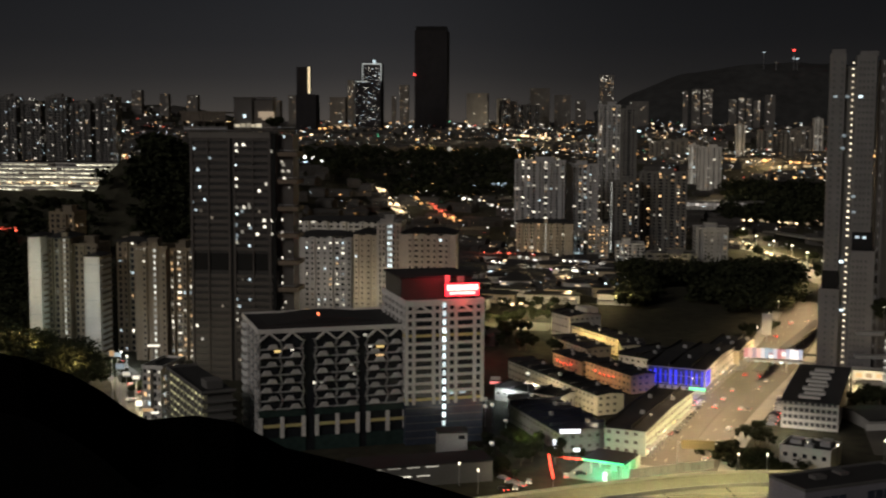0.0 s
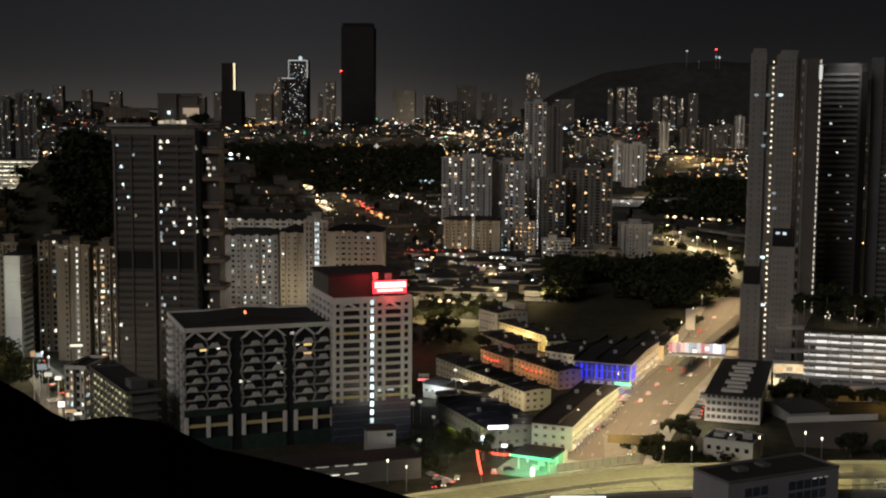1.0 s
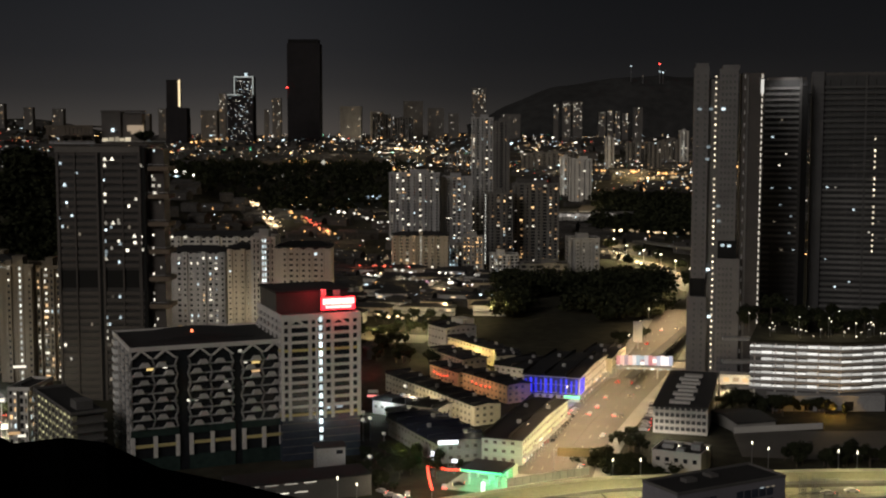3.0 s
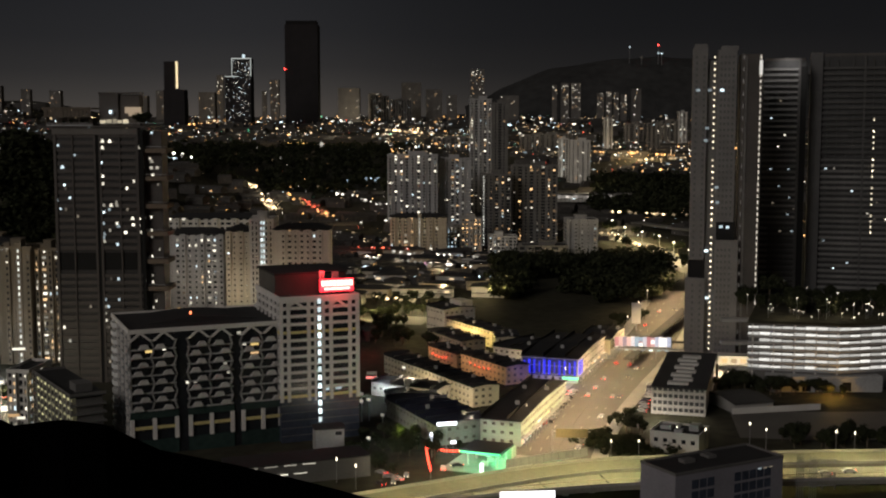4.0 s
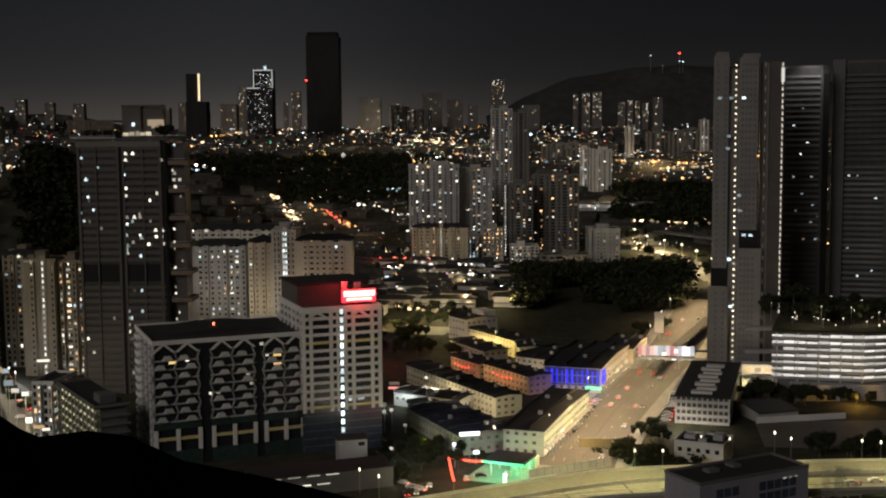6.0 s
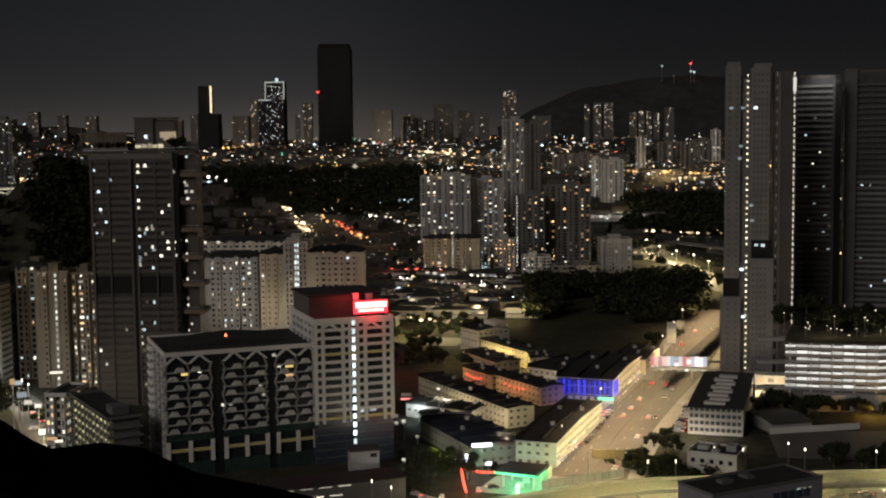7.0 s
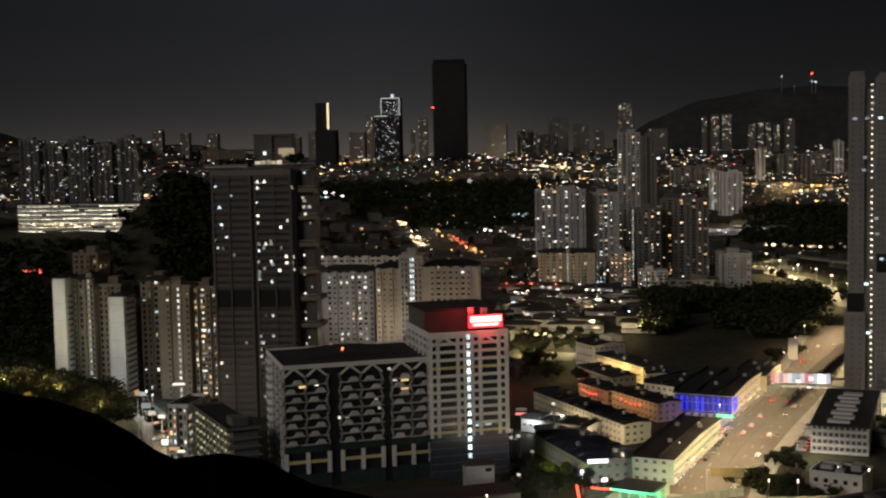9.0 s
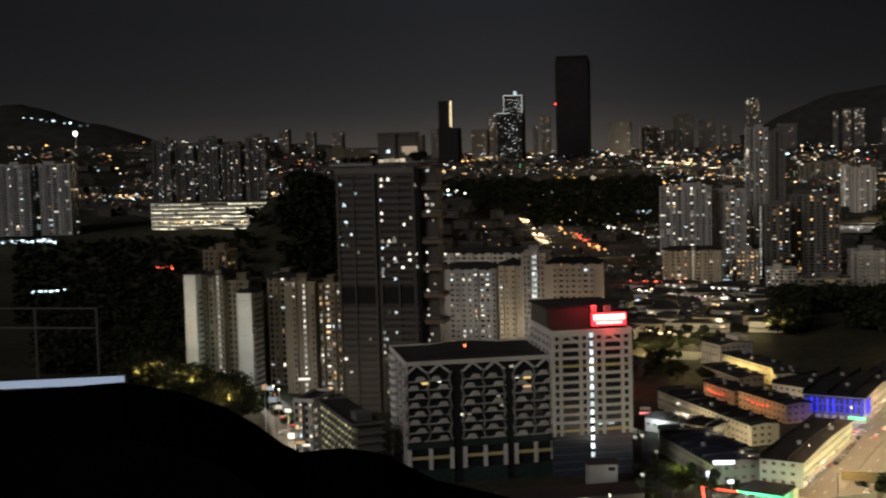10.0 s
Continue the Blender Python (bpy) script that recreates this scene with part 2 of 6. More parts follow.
        part("roof_plant_room", boxes((a, q, d * 0.3, d * 0.7, h, h + 4), (a - 0.3, q + 0.3, d * 0.3 - 0.3, d * 0.7 + 0.3, h + 4, h + 4.4)), wall, root)
        part("roof_tank", boxes((w * 0.05, w * 0.05 + 3, d * 0.4, d * 0.4 + 4, h, h + 2.2)), wall, root)
    return root


# ---- ground, roads ----
def sheet(name, xs, ys, material, lift=0.0):
    bm = bmesh.new()
    g = [[bm.verts.new((x, y, ground_z(x, y) + lift)) for x in xs] for y in ys]
    for j in range(len(ys) - 1):
        for i in range(len(xs) - 1):
            bm.faces.new((g[j][i], g[j][i + 1], g[j + 1][i + 1], g[j + 1][i]))
    return link(name, bm, material)


ground = sheet("ground", [-2600 + 20 * i for i in range(261)], [-400 + 40 * j for j in range(134)], EARTH)
tagged(ground, "dark town ground rising to distant districts", "ground", kind="structure")


def ribbon(name, pts, width, material, lift, label, category, thick=0.0, kind="structure", parent=None):
    """A road strip along a smooth line of (x, y, z) points."""
    line = []
    P = [Vector(p) for p in pts]
    P = [2 * P[0] - P[1]] + P + [2 * P[-1] - P[-2]]
    for i in range(1, len(P) - 2):
        for k in range(8):
            u = k / 8
            a, b, c, d = P[i - 1], P[i], P[i + 1], P[i + 2]
            line.append(0.5 * (2 * b + (c - a) * u + (2 * a - 5 * b + 4 * c - d) * u * u + (3 * b - a - 3 * c + d) * u ** 3))
    line.append(P[-2])
    bm = bmesh.new()
    prev = None
    for i, p in enumerate(line):
        t = (line[min(i + 1, len(line) - 1)] - line[max(i - 1, 0)])
        s = Vector((t.y, -t.x, 0)).normalized() * width / 2
        up = Vector((0, 0, lift))
        row = [bm.verts.new(p - s + up), bm.verts.new(p + s + up)]
        if thick:
            row += [bm.verts.new(p + s + up - Vector((0, 0, thick))), bm.verts.new(p - s + up - Vector((0, 0, thick)))]
        if prev:
            n = len(row)
            for k in range(n if thick else 1):
                bm.faces.new((prev[k], prev[(k + 1) % n], row[(k + 1) % n], row[k]))
        prev = row
    ob = link(name, bm, material, parent)
    if not parent:
        tagged(ob, label, category, kind=kind)
    return ob, line


main_line = [(37.6, 410.7, 0), (54.5, 478.0, 0), (79.4, 551.9, 0),
             (115.0, 651.9, 0), (146.1, 759.4, 0), (173.7, 862.5, 0)]
main_road, main_path = ribbon("road", main_line, 28, ASPHALT, 0.05, "wide multi-lane street lit by sodium street lamps", "road")
for i in range(2, len(main_path) - 1, 3):
    p = main_path[i]
    street_light(p.x, p.y, 18, 22000 if p.y < 600 else 31000, (1.0, 0.71, 0.38), 160)

viaduct_line = [(-62.0, 330.0, 8), (-17.0, 354.0, 8), (27.0, 377.5, 8), (54.0, 388.5, 8), (71.0, 391.5, 8), (122.0, 398.0, 8), (175.0, 399.5, 8)]
viaduct, via_path = ribbon("viaduct", viaduct_line, 14.4, DECK, 0, "curved concrete highway viaduct lit yellow by lamps", "viaduct", 1.4)
for i in range(3, len(via_path), 5):
    p = via_path[i]
    street_light(p.x, p.y - 4, 21, 5200 if p.x < 95 else 8000, (1.0, 0.84, 0.34))

# ---- storeyed buildings ----
def lit_piece(name, parent, cache, key, bm_rows, material, x, y, z, rz=0.0):
    if key not in cache:
        cache[key] = part(name, boxes(*bm_rows), material, parent)
        cache[key].location, cache[key].rotation_euler = (x, y, z), (0, 0, rz)
    else:
        share(name, cache[key], parent, x, y, z, rz)


STAIR_LAMP = glow("stair_lamp", (1.0, 0.85, 0.6), 2.2, 0.5)
STAIR_COOL = glow("stair_lamp_cool", (0.82, 0.97, 1.0), 1.3, 0.5)
PANEL_LIGHT = glow("car_park_tube_light", (1.0, 0.97, 0.9), 0.62, 0.45)
RED_GLOW = glow("red_lamp", (1.0, 0.05, 0.04), 5.0)
YELLOWISH = surface("yellow_painted_band", (0.62, 0.52, 0.24), 0.7, 1.5, 0.1, 0.2)
GREEN_GLASS = surface("green_tinted_glazing", (0.03, 0.05, 0.045), 0.2, 0.5, 0.05, 0.4, 0.02)
BLUE_GLASS = surface("blue_tinted_glazing", (0.05, 0.06, 0.085), 0.25, 0.5, 0.05, 0.4, 0.02)
NIGHT_GLASS = surface("unlit_curtain_wall", (0.007, 0.0065, 0.007), 0.95, 0.5, 0.02, 0.3, 0.02)

TOWER_GLASS = surface("brown_tinted_glazing", (0.032, 0.03, 0.029), 0.4, 0.5, 0.05, 0.4, 0.02)
# tall tower with planted roof terraces
TX, TY, TW = -173.1, 557, 41.2
t1 = thing("residential_tower", TX, TY, 0, 0, "tall charcoal residential tower with few lit rooms", "tower")
part("core", boxes((0.4, TW - 0.4, 0.5, 33.5, 0, 116.6)), TOWER_GLASS, t1)
# Refuge recess: its shade is put in as a near-black box
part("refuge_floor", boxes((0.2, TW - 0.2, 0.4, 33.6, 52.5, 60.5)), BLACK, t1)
face_l = part("spandrel", boxes((0, TW * 0.455, 0, 0.9, 0, 1.75)), CHARCOAL, t1)
face_r = part("spandrel", boxes((TW * 0.5, TW * 0.93, -0.25, 0.9, 0, 1.7)), CHARCOAL, t1)
flank = part("side_spandrel", boxes((0, 0.5, 0.9, 34, 0, 1.7)), CHARCOAL, t1)
for f in range(36):
    zf = 1.0 + f * 3.2
    if 50 < zf < 60:
        continue
    for piece in (face_l, face_r, flank):
        if f == 0:
            piece.location.z = zf
        else:
            share(piece.name.split(".")[0], piece, t1, (0.9 if zf < 50 and piece is face_r else 0), 0, zf)
for a, c, top in ((0.0, 0.03, 116.6), (0.2, 0.215, 116.6), (0.44, 0.465, 116.6), (0.5, 0.525, 116.6), (0.72, 0.735, 116.6), (0.9, 0.935, 116.6)):
    part("wall_fin", boxes((a * TW, c * TW, -0.4, 0.8, 0, top)), CHARCOAL, t1)
# Groove shade put in as near-black strips between the wall fins
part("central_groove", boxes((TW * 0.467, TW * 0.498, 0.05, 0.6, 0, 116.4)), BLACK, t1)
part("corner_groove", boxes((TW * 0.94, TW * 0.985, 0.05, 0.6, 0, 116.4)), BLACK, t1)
part("parapet", boxes((-0.4, TW * 0.93, -0.6, 0.2, 114.4, 117.4), (-0.4, 0.2, 0.2, 34, 114.4, 117.4)), surface("pale_grey_coping", (0.13, 0.12, 0.11), 0.75, 1.5, 0.1, 0.25), t1)
part("roof_slab", boxes((-2.5, TW + 1, -1.5, 34, 117.6, 118.4)), CHARCOAL, t1)
# planted roof terrace under an open pergola, penthouse beside it
WEATHERED = surface("weathered_pergola", (0.11, 0.09, 0.07), 0.8, 2.0, 0.2, 0.35)
pergola = part("pergola", boxes((-4.2, TW * 0.43, -1.0, -0.4, 125.9, 126.7), (-4.2, -3.6, -0.4, 18, 125.9, 126.7), (-4.2, TW * 0.43, 18, 18.6, 125.9, 126.7), (-4.2, TW * 0.43, -0.9, -0.5, 122.2, 122.6)), WEATHERED, t1)
for k in range(12):
    part("pergola_slat", boxes((-3.6 + k * 1.78, -2.05 + k * 1.78, -0.8, -0.6, 122.6, 125.9)), WEATHERED, pergola)
    part("pergola_beam", boxes((-3.4 + k * 1.78, -3.1 + k * 1.78, -0.4, 18, 126.0, 126.5)), WEATHERED, pergola)
for k in range(5):
    part("pergola_post", boxes((-3.0 + k * 5.0, -2.6 + k * 5.0, -0.4, 0.0, 118.4, 122.2)), WEATHERED, pergola)
part("terrace_wall", boxes((0.5, TW * 0.40, 6, 18, 118.4, 122.0)), WEATHERED, t1)
part("roof_penthouse", boxes((TW * 0.49, TW * 0.70, 4, 12, 118.4, 132.8), (TW * 0.70, TW * 0.93, 5.2, 12.5, 118.4, 132.4), (TW * 0.485, TW * 0.94, 3.6, 12.8, 132.8, 133.5)), CHARCOAL, t1)
part("roof_railing", boxes((-2.2, TW * 0.45, -1.3, -1.15, 119.4, 119.6), (TW * 0.5, TW + 9, -1.3, -1.15, 119.4, 119.6), (-2.2, TW * 0.45, -1.3, -1.15, 118.4, 118.9)), STEEL, t1)
# The canopy is no lamp: light falling on it is put in as emission
part("lit_canopy", boxes((TW * 0.79, TW * 0.95, 1.2, 5.1, 124.0, 126.8), (TW * 0.83, TW * 0.95, 1.2, 5.1, 122.8, 124.0)), glow("penthouse_light", (1, 0.75, 0.5), 0.26), t1, "penthouse canopy with its soft lighting put in as emission")
# The lit terrace strip is put in as uneven glowing boxes
for k, (a, c) in enumerate(((0.52, 0.58), (0.59, 0.645), (0.66, 0.7), (0.71, 0.76), (0.77, 0.83))):
    part("terrace_light", boxes((TW * a, TW * c, 0.4, 0.7, 119.3 + 0.25 * (k % 2), 120.9 + 0.3 * (k % 3))), glow("terrace_glow", (1, 0.86, 0.6), (0.5, 0.3, 0.22, 0.42, 0.55)[k]), t1)
part("roof_lamp", boxes((TW * 0.61, TW * 0.64, 2, 2.5, 123.8, 125.4)), W_COOL, t1)
BRASS_SLAB = surface("tan_balcony_slab", (0.15, 0.115, 0.085), 0.75, 1.5, 0.1, 0.3)
for f in range(0, 36, 4):
    garden = part("sky_garden_slab", boxes((TW, TW + 9.6, 1, 16, 4.6 + f * 3.17, 6.6 + f * 3.17)), BRASS_SLAB, t1)
    part("railing", boxes((TW, TW + 9.6, 0.9, 1.0, 7.4 + f * 3.17, 7.6 + f * 3.17)), STEEL, garden)
part("wing", boxes((TW, TW + 7, 4, 16, 0, 116)), CHARCOAL, t1)
wing_cache = {}
wr = random.Random(5)
for f in range(36):
    if wr.random() < 0.24:
        lit_piece("lit_window", t1, wing_cache, "w", [(-0.35, 0.35, -0.05, 0.05, -0.55, 0.55)], W_WHITE, TW + wr.choice((1.6, 3.0, 5.0)), 3.95, 7.5 + f * 3.0)


def trapezium(w0, w1, hh):
    m = bmesh.new()
    v = [[m.verts.new((px, q, pz)) for px, pz in ((-w0, -hh), (w0, -hh), (w1, hh), (-w1, hh))] for q in (-0.06, 0.06)]
    m.faces.new(v[0])
    m.faces.new(v[1][::-1])
    for i in range(4):
        m.faces.new((v[0][i], v[1][i], v[1][(i + 1) % 4], v[0][(i + 1) % 4]))
    return m


for tone, w0, w1, hh, spots in ((W_WHITE, 0.95, 0.25, 0.8, ((22.4, 111.5), (25.7, 111.5), (22.3, 108.6), (38.6, 108.6), (22.2, 82.4), (25.6, 82.4), (35.2, 76.4), (38.2, 76.4), (43.6, 102.3), (22.0, 65.9))),
                                (W_COOL, 0.95, 0.25, 0.8, ((28.6, 72.9), (22.1, 69.3), (3.9, 99.8))),
                                (W_WHITE, 0.7, 0.65, 0.65, ((22.1, 95.5), (22.0, 92.1), (31.9, 69.8), (38.6, 70.0), (35.4, 73.3), (37.9, 73.3), (43.3, 99.2), (46.0, 99.2), (43.9, 95.9), (28.2, 82.3))),
                                (W_COOL, 0.5, 0.45, 0.55, ((22.2, 79.1), (9.7, 105.1), (43.9, 115.2), (21.6, 101.8), (2.2, 109.5), (4.6, 91.6), (6.9, 85.7), (1.1, 84.5), (2.5, 80.7)))):
    first = None
    for px, pz in spots:
        if first is None:
            first = part("curtained_window", trapezium(w0, w1, hh), tone, t1)
            first.location = (px, -0.3, pz)
        else:
            share("curtained_window", first, t1, px, -0.3 if px < TW else 3.9, pz)
lower = random.Random(14)
low_cache = {}
for k in range(34):
    kind = lower.choice("wcd")
    lit_piece("lit_window", t1, low_cache, kind, [(-0.5, 0.5, -0.05, 0.05, -0.7, 0.7)], {"w": W_WHITE, "c": W_COOL, "d": W_DIM}[kind],
              TW * lower.choice((0.06, 0.12, 0.25, 0.36, 0.53, 0.56, 0.6, 0.68, 0.8, 0.88)), -0.3, 3.6 + 3.2 * lower.choice((*range(2, 15), *range(19, 30))))



# pair of slim grey towers with lit stair shafts
SOFT_PANE = surface("dusty_pane", (0.09, 0.09, 0.09), 0.4, 0.5, 0.05, 0.4, 0.02)
SLIM = surface("slim_tower_render", (0.16, 0.155, 0.152), 0.8, 1.5, 0.1, 0.25)
AX, AY, AW = 126.6, 602, 22.8
ta = thing("slim_apartment_tower", AX, AY, 0, -11, "slim grey apartment tower with a lit stair shaft", "tower")
part("left_shaft", boxes((0, AW * 0.31, 0, 20, 52, 156), (-1.6, AW * 0.34, -1.4, 20, 0, 43)), SLIM, ta)
# Dark refuge storey: shade painted by a near-black box
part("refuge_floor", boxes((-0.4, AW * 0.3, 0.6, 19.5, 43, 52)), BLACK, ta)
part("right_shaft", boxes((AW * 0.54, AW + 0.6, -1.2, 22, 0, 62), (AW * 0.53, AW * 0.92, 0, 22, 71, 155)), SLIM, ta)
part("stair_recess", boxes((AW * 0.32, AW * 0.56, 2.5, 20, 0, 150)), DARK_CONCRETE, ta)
# Second refuge storey, shaded by near-black colour as well
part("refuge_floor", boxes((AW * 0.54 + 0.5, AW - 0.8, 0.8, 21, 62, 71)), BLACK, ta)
part("roof_crown", boxes((0.8, AW * 0.3, 2, 18, 156, 158), (AW * 0.6, AW - 1, 2, 18, 155, 157)), SLIM, ta)
part("rear_shaft", boxes((AW + 0.2, AW + 10.6, 3, 26, 0, 153)), CHARCOAL, ta)
part("rear_fin", boxes((AW + 2.4, AW + 3.4, 2.3, 3, 0, 152)), DARK_CONCRETE, ta)
ca = {}
for f in range(51):
    z = 4 + f * 2.95
    for px in (AW * 0.08, AW * 0.24, AW * 0.6, AW * 0.68, AW * 0.76, AW * 0.85):
        if px > AW * 0.5 and 60 < z < 73 or px < AW * 0.5 and 41 < z < 54:
            continue
        lit_piece("window", ta, ca, "pane", [(-0.5, 0.5, -0.04, 0.06, -0.65, 0.65)], SOFT_PANE, px, (-1.4 if px < AW * 0.5 and z < 43 else -1.2 if px > AW * 0.5 and z < 62 else 0), z)
    if f not in (21, 34):
        lit_piece("stair_light", ta, ca, "dot", [(-0.32, 0.32, -0.15, 0.15, -0.38, 0.38)], STAIR_LAMP, AW * 0.46, 2.3, z)
    lit_piece("stair_light", ta, ca, "strip", [(-0.22, 0.22, -0.15, 0.15, -0.85, 0.85)], glow("thin_stair_lamp", (1, 0.9, 0.75), 0.8) if f == 0 else None, AW + 9.7, 2.8, z)
    if f % 2 == 0:
        lit_piece("stair_light", ta, ca, "faint", [(-0.15, 0.15, -0.1, 0.1, -1.0, 1.0)], glow("faint_stair_lamp", (1, 0.93, 0.85), 0.12) if f == 0 else None, AW + 1.6, 2.9, z)
for fx, z in ((0.12, 135.5), (0.36, 135.5), (0.62, 135.5), (0.55, 88), (0.57, 80.6), (0.36, 56.5), (0.4, 33), (0.3, 111), (0.32, 117), (0.66, 68.6), (0.8, 68.4)):
    lit_piece("lit_window", ta, ca, "lit", [(-0.9, 0.9, -0.2, 0.1, -0.6, 0.6)], W_COOL, AW * fx, -0.1, z)
part("crown_light", boxes((AW + 9.0, AW + 10.5, 2.6, 2.9, 143, 150)), glow("crown_lamp", (1, 0.97, 0.9), 0.55), ta)


SLAT_CORE = surface("shaded_glazing", (0.03, 0.03, 0.031), 0.6, 0.5, 0.05, 0.4, 0.02)
SLAT_GREY = surface("slat_grey", (0.12, 0.118, 0.116), 0.7, per_piece=0.3)
SLAT_DARK = surface("slat_dark", (0.05, 0.049, 0.048), 0.7, per_piece=0.3)
FIN_GREY = surface("fin_grey", (0.1, 0.098, 0.1), 0.75, 1.5, 0.1, 0.25)


def slatted_tower(x, y, yaw, w, d, h, label, zones, fins, grooves):
    """Balcony tower: pale parapet slats storey by storey in zones (from, to, low, high, paint), fins and near-black
    strips for groove shade.
    """
    root = thing("slatted_tower", x, y, 0, yaw, label, "tower", "slatted towers")
    part("core", boxes((0.8, w - 0.4, 0.5, d, 0, h)), SLAT_CORE, root)
    for a, c, top, paint in fins:
        part("fin", boxes((a * w, c * w, -0.8, d * 0.8, 0, top)), paint, root)
    # Shade of the gaps beside the slats, painted as near-black strips
    for a, c in grooves:
        part("groove", boxes((a * w, c * w, 0.2, 0.6, 0, h - 3)), BLACK, root)
    for a, c, low, high, paint in zones:
        first = None
        for f in range(int((high - low) / 3.0)):
            if first is None:
                first = part("balcony_slat", boxes((a * w, c * w, -0.7, 0.6, 0, 1.3)), paint, root)
                first.location.z = low
            else:
                share("balcony_slat", first, root, 0, 0, low + f * 3.0)
        for k in range(max(1, int((c - a) * w / 5))):
            px = a * w + (k + 0.5) * 5
            part("party_wall", boxes((px - 0.15, px + 0.15, -0.5, 0.6, low, high)), SLAT_DARK, root)
    part("roof_cap", boxes((2, w - 1, 2, d, h, h + 1.5)), CHARCOAL, root)
    c = {}
    rr = random.Random(int(x))
    for _ in range(16):
        f = rr.randrange(10, 46)
        k = rr.choice("abd")
        lit_piece("lit_window", root, c, k, [(-0.6, 0.6, -0.1, 0.1, -0.4, 0.4)], {"a": W_WHITE, "b": W_COOL, "d": W_DIM}[k], rr.uniform(4, w - 3), 0.4, 3 + f * 3.0 + 2.1)
    return root


# Light fading down the front is put into two slat tones
slatted_tower(173.4, 650, -14, 23.0, 24, 152, "dark slatted apartment tower with upper balconies toned lighter as if lit",
              ((0.04, 0.80, 66, 150, SLAT_GREY), (0.04, 0.2, 3, 66, SLAT_GREY), (0.2, 0.8, 3, 66, SLAT_DARK)),
              ((0.80, 0.86, 153, SLAT_DARK), (0.0, 0.04, 152, SLAT_DARK)), ((0.86, 1.0),))
# Added spot in mid-air brightens the upper slats; no fixture is seen
crown_wash = new("crown_wash", bpy.data.lights.new("crown_wash", "SPOT"))
crown_wash.data.energy, crown_wash.data.color, crown_wash.data.spot_size, crown_wash.data.spot_blend = 9000, (1.0, 0.97, 0.93), radians(80), 0.8
crown_wash.matrix_world = look((186, 634, 158), (186, 650, 140))
tb = slatted_tower(202.2, 660, -16, 47.3, 26, 155, "dark slatted apartment tower beside the car park",
                   ((0.14, 0.98, 6, 103, SLAT_GREY), (0.42, 0.98, 103, 153, SLAT_DARK), (0.14, 0.42, 103, 153, SLAT_DARK)),
                   ((0.0, 0.13, 157, FIN_GREY), (0.58, 0.6, 155, SLAT_DARK)), ((0.13, 0.15),))
cb = {}
for f in range(22):
    if f % 5:
        lit_piece("stair_light", tb, cb, "s", [(-0.3, 0.3, -0.1, 0.1, -0.5, 0.5)], STAIR_LAMP if f == 1 else None, 33.0, -0.95, 58 + f * 3)

# car park with lit decks under a roof garden
CPX, CPY = 142.0, 545
pod = thing("lit_car_park", CPX, CPY, 0, 0, "white car park with brightly lit open decks and roof garden", "car park")
pod_plan = [(0, 0), (39, -9), (96, 4), (96, 62), (21, 62)]


def ring(bm, plan, z0, z1, grow=0.0):
    cx, cy = sum(p[0] for p in plan) / len(plan), sum(p[1] for p in plan) / len(plan)
    prism(bm, [(cx + (x - cx) * (1 + grow), cy + (y - cy) * (1 + grow)) for x, y in plan], z0, z1)


def strip(bm, a, b, off, z0, z1, thick=0.15):
    """A flat bar along the plan edge a-b, standing off it."""
    a, b = Vector((*a, 0)), Vector((*b, 0))
    t = (b - a).normalized()
    n = Vector((t.y, -t.x, 0))
    prism(bm, [tuple((a + n * off)[:2]), tuple((a + n * (off + thick))[:2]), tuple((b + n * (off + thick))[:2]), tuple((b + n * off)[:2])][::-1], z0, z1)


bm = bmesh.new()
ring(bm, pod_plan, 0, 29.6, -0.03)
part("inner_wall", bm, DARK_CONCRETE, pod)
rp = random.Random(12)
for f in range(7):
    z = 8.6 + f * 3.0
    bm = bmesh.new()
    ring(bm, pod_plan, z - 0.6, z + 0.55)
    part("deck", bm, GREY_RENDER, pod)
    for i in (0, 1):
        pa, pb = Vector(pod_plan[i]), Vector(pod_plan[i + 1])
        n_seg = 8 if i == 0 else 11
        for k in range(n_seg):
            if rp.random() < 0.02:
                continue
            bm = bmesh.new()
            strip(bm, tuple(pa.lerp(pb, (k + 0.03) / n_seg)), tuple(pa.lerp(pb, (k + 0.97) / n_seg)), -0.9, z + 0.65, z + rp.choice((1.5, 1.7, 1.9)))
            part("tube_light", bm, PANEL_LIGHT, pod)
bm = bmesh.new()
ring(bm, pod_plan, 29.6, 30.6, 0.005)
part("roof_deck", bm, EARTH, pod)
for i in range(5):
    part("column", boxes((2 + i * 9, 2.7 + i * 9, 0.2 - i * 2.07, 0.9 - i * 2.07, 0, 29)), WHITE_PAINT, pod)
part("entrance_block", boxes((8, 58, -11, 2, 0, 7.0)), GREY_RENDER, pod)
# Openings are flat panels; the shade inside them is near-black colour
for i in range(3):
    part("entrance", boxes((22 + i * 9, 26 + i * 9, -11.06, -10.9, 0.3, 4.4)), BLACK, pod)
for lz in (6.0, 18.0, 28.6):
    part("link_bridge", boxes((-10, 4.2, 8, 12, lz, lz + 1.5)), CONCRETE, pod)

gate = thing("gatehouse", 134.0, 566.0, 0, -12, "pale low gatehouse between the tower and the car park, lit warm", "gatehouse")
part("wall", boxes((0, 15, 8, 16, 0, 9)), PALE, gate)
part("wall", boxes((0, 4.5, 0, 8, 0, 4)), PALE, gate)
part("canopy", boxes((4, 15.5, 1, 8, 4.2, 4.7)), CONCRETE, gate)
part("doorway", boxes((7, 12, 7.9, 8.0, 0.2, 3.8)), GLASS, gate)
for k in range(3):
    part("window", boxes((1.5 + k * 4.4, 4.2 + k * 4.4, 7.92, 8.02, 5.6, 7.6)), W_WARM, gate)
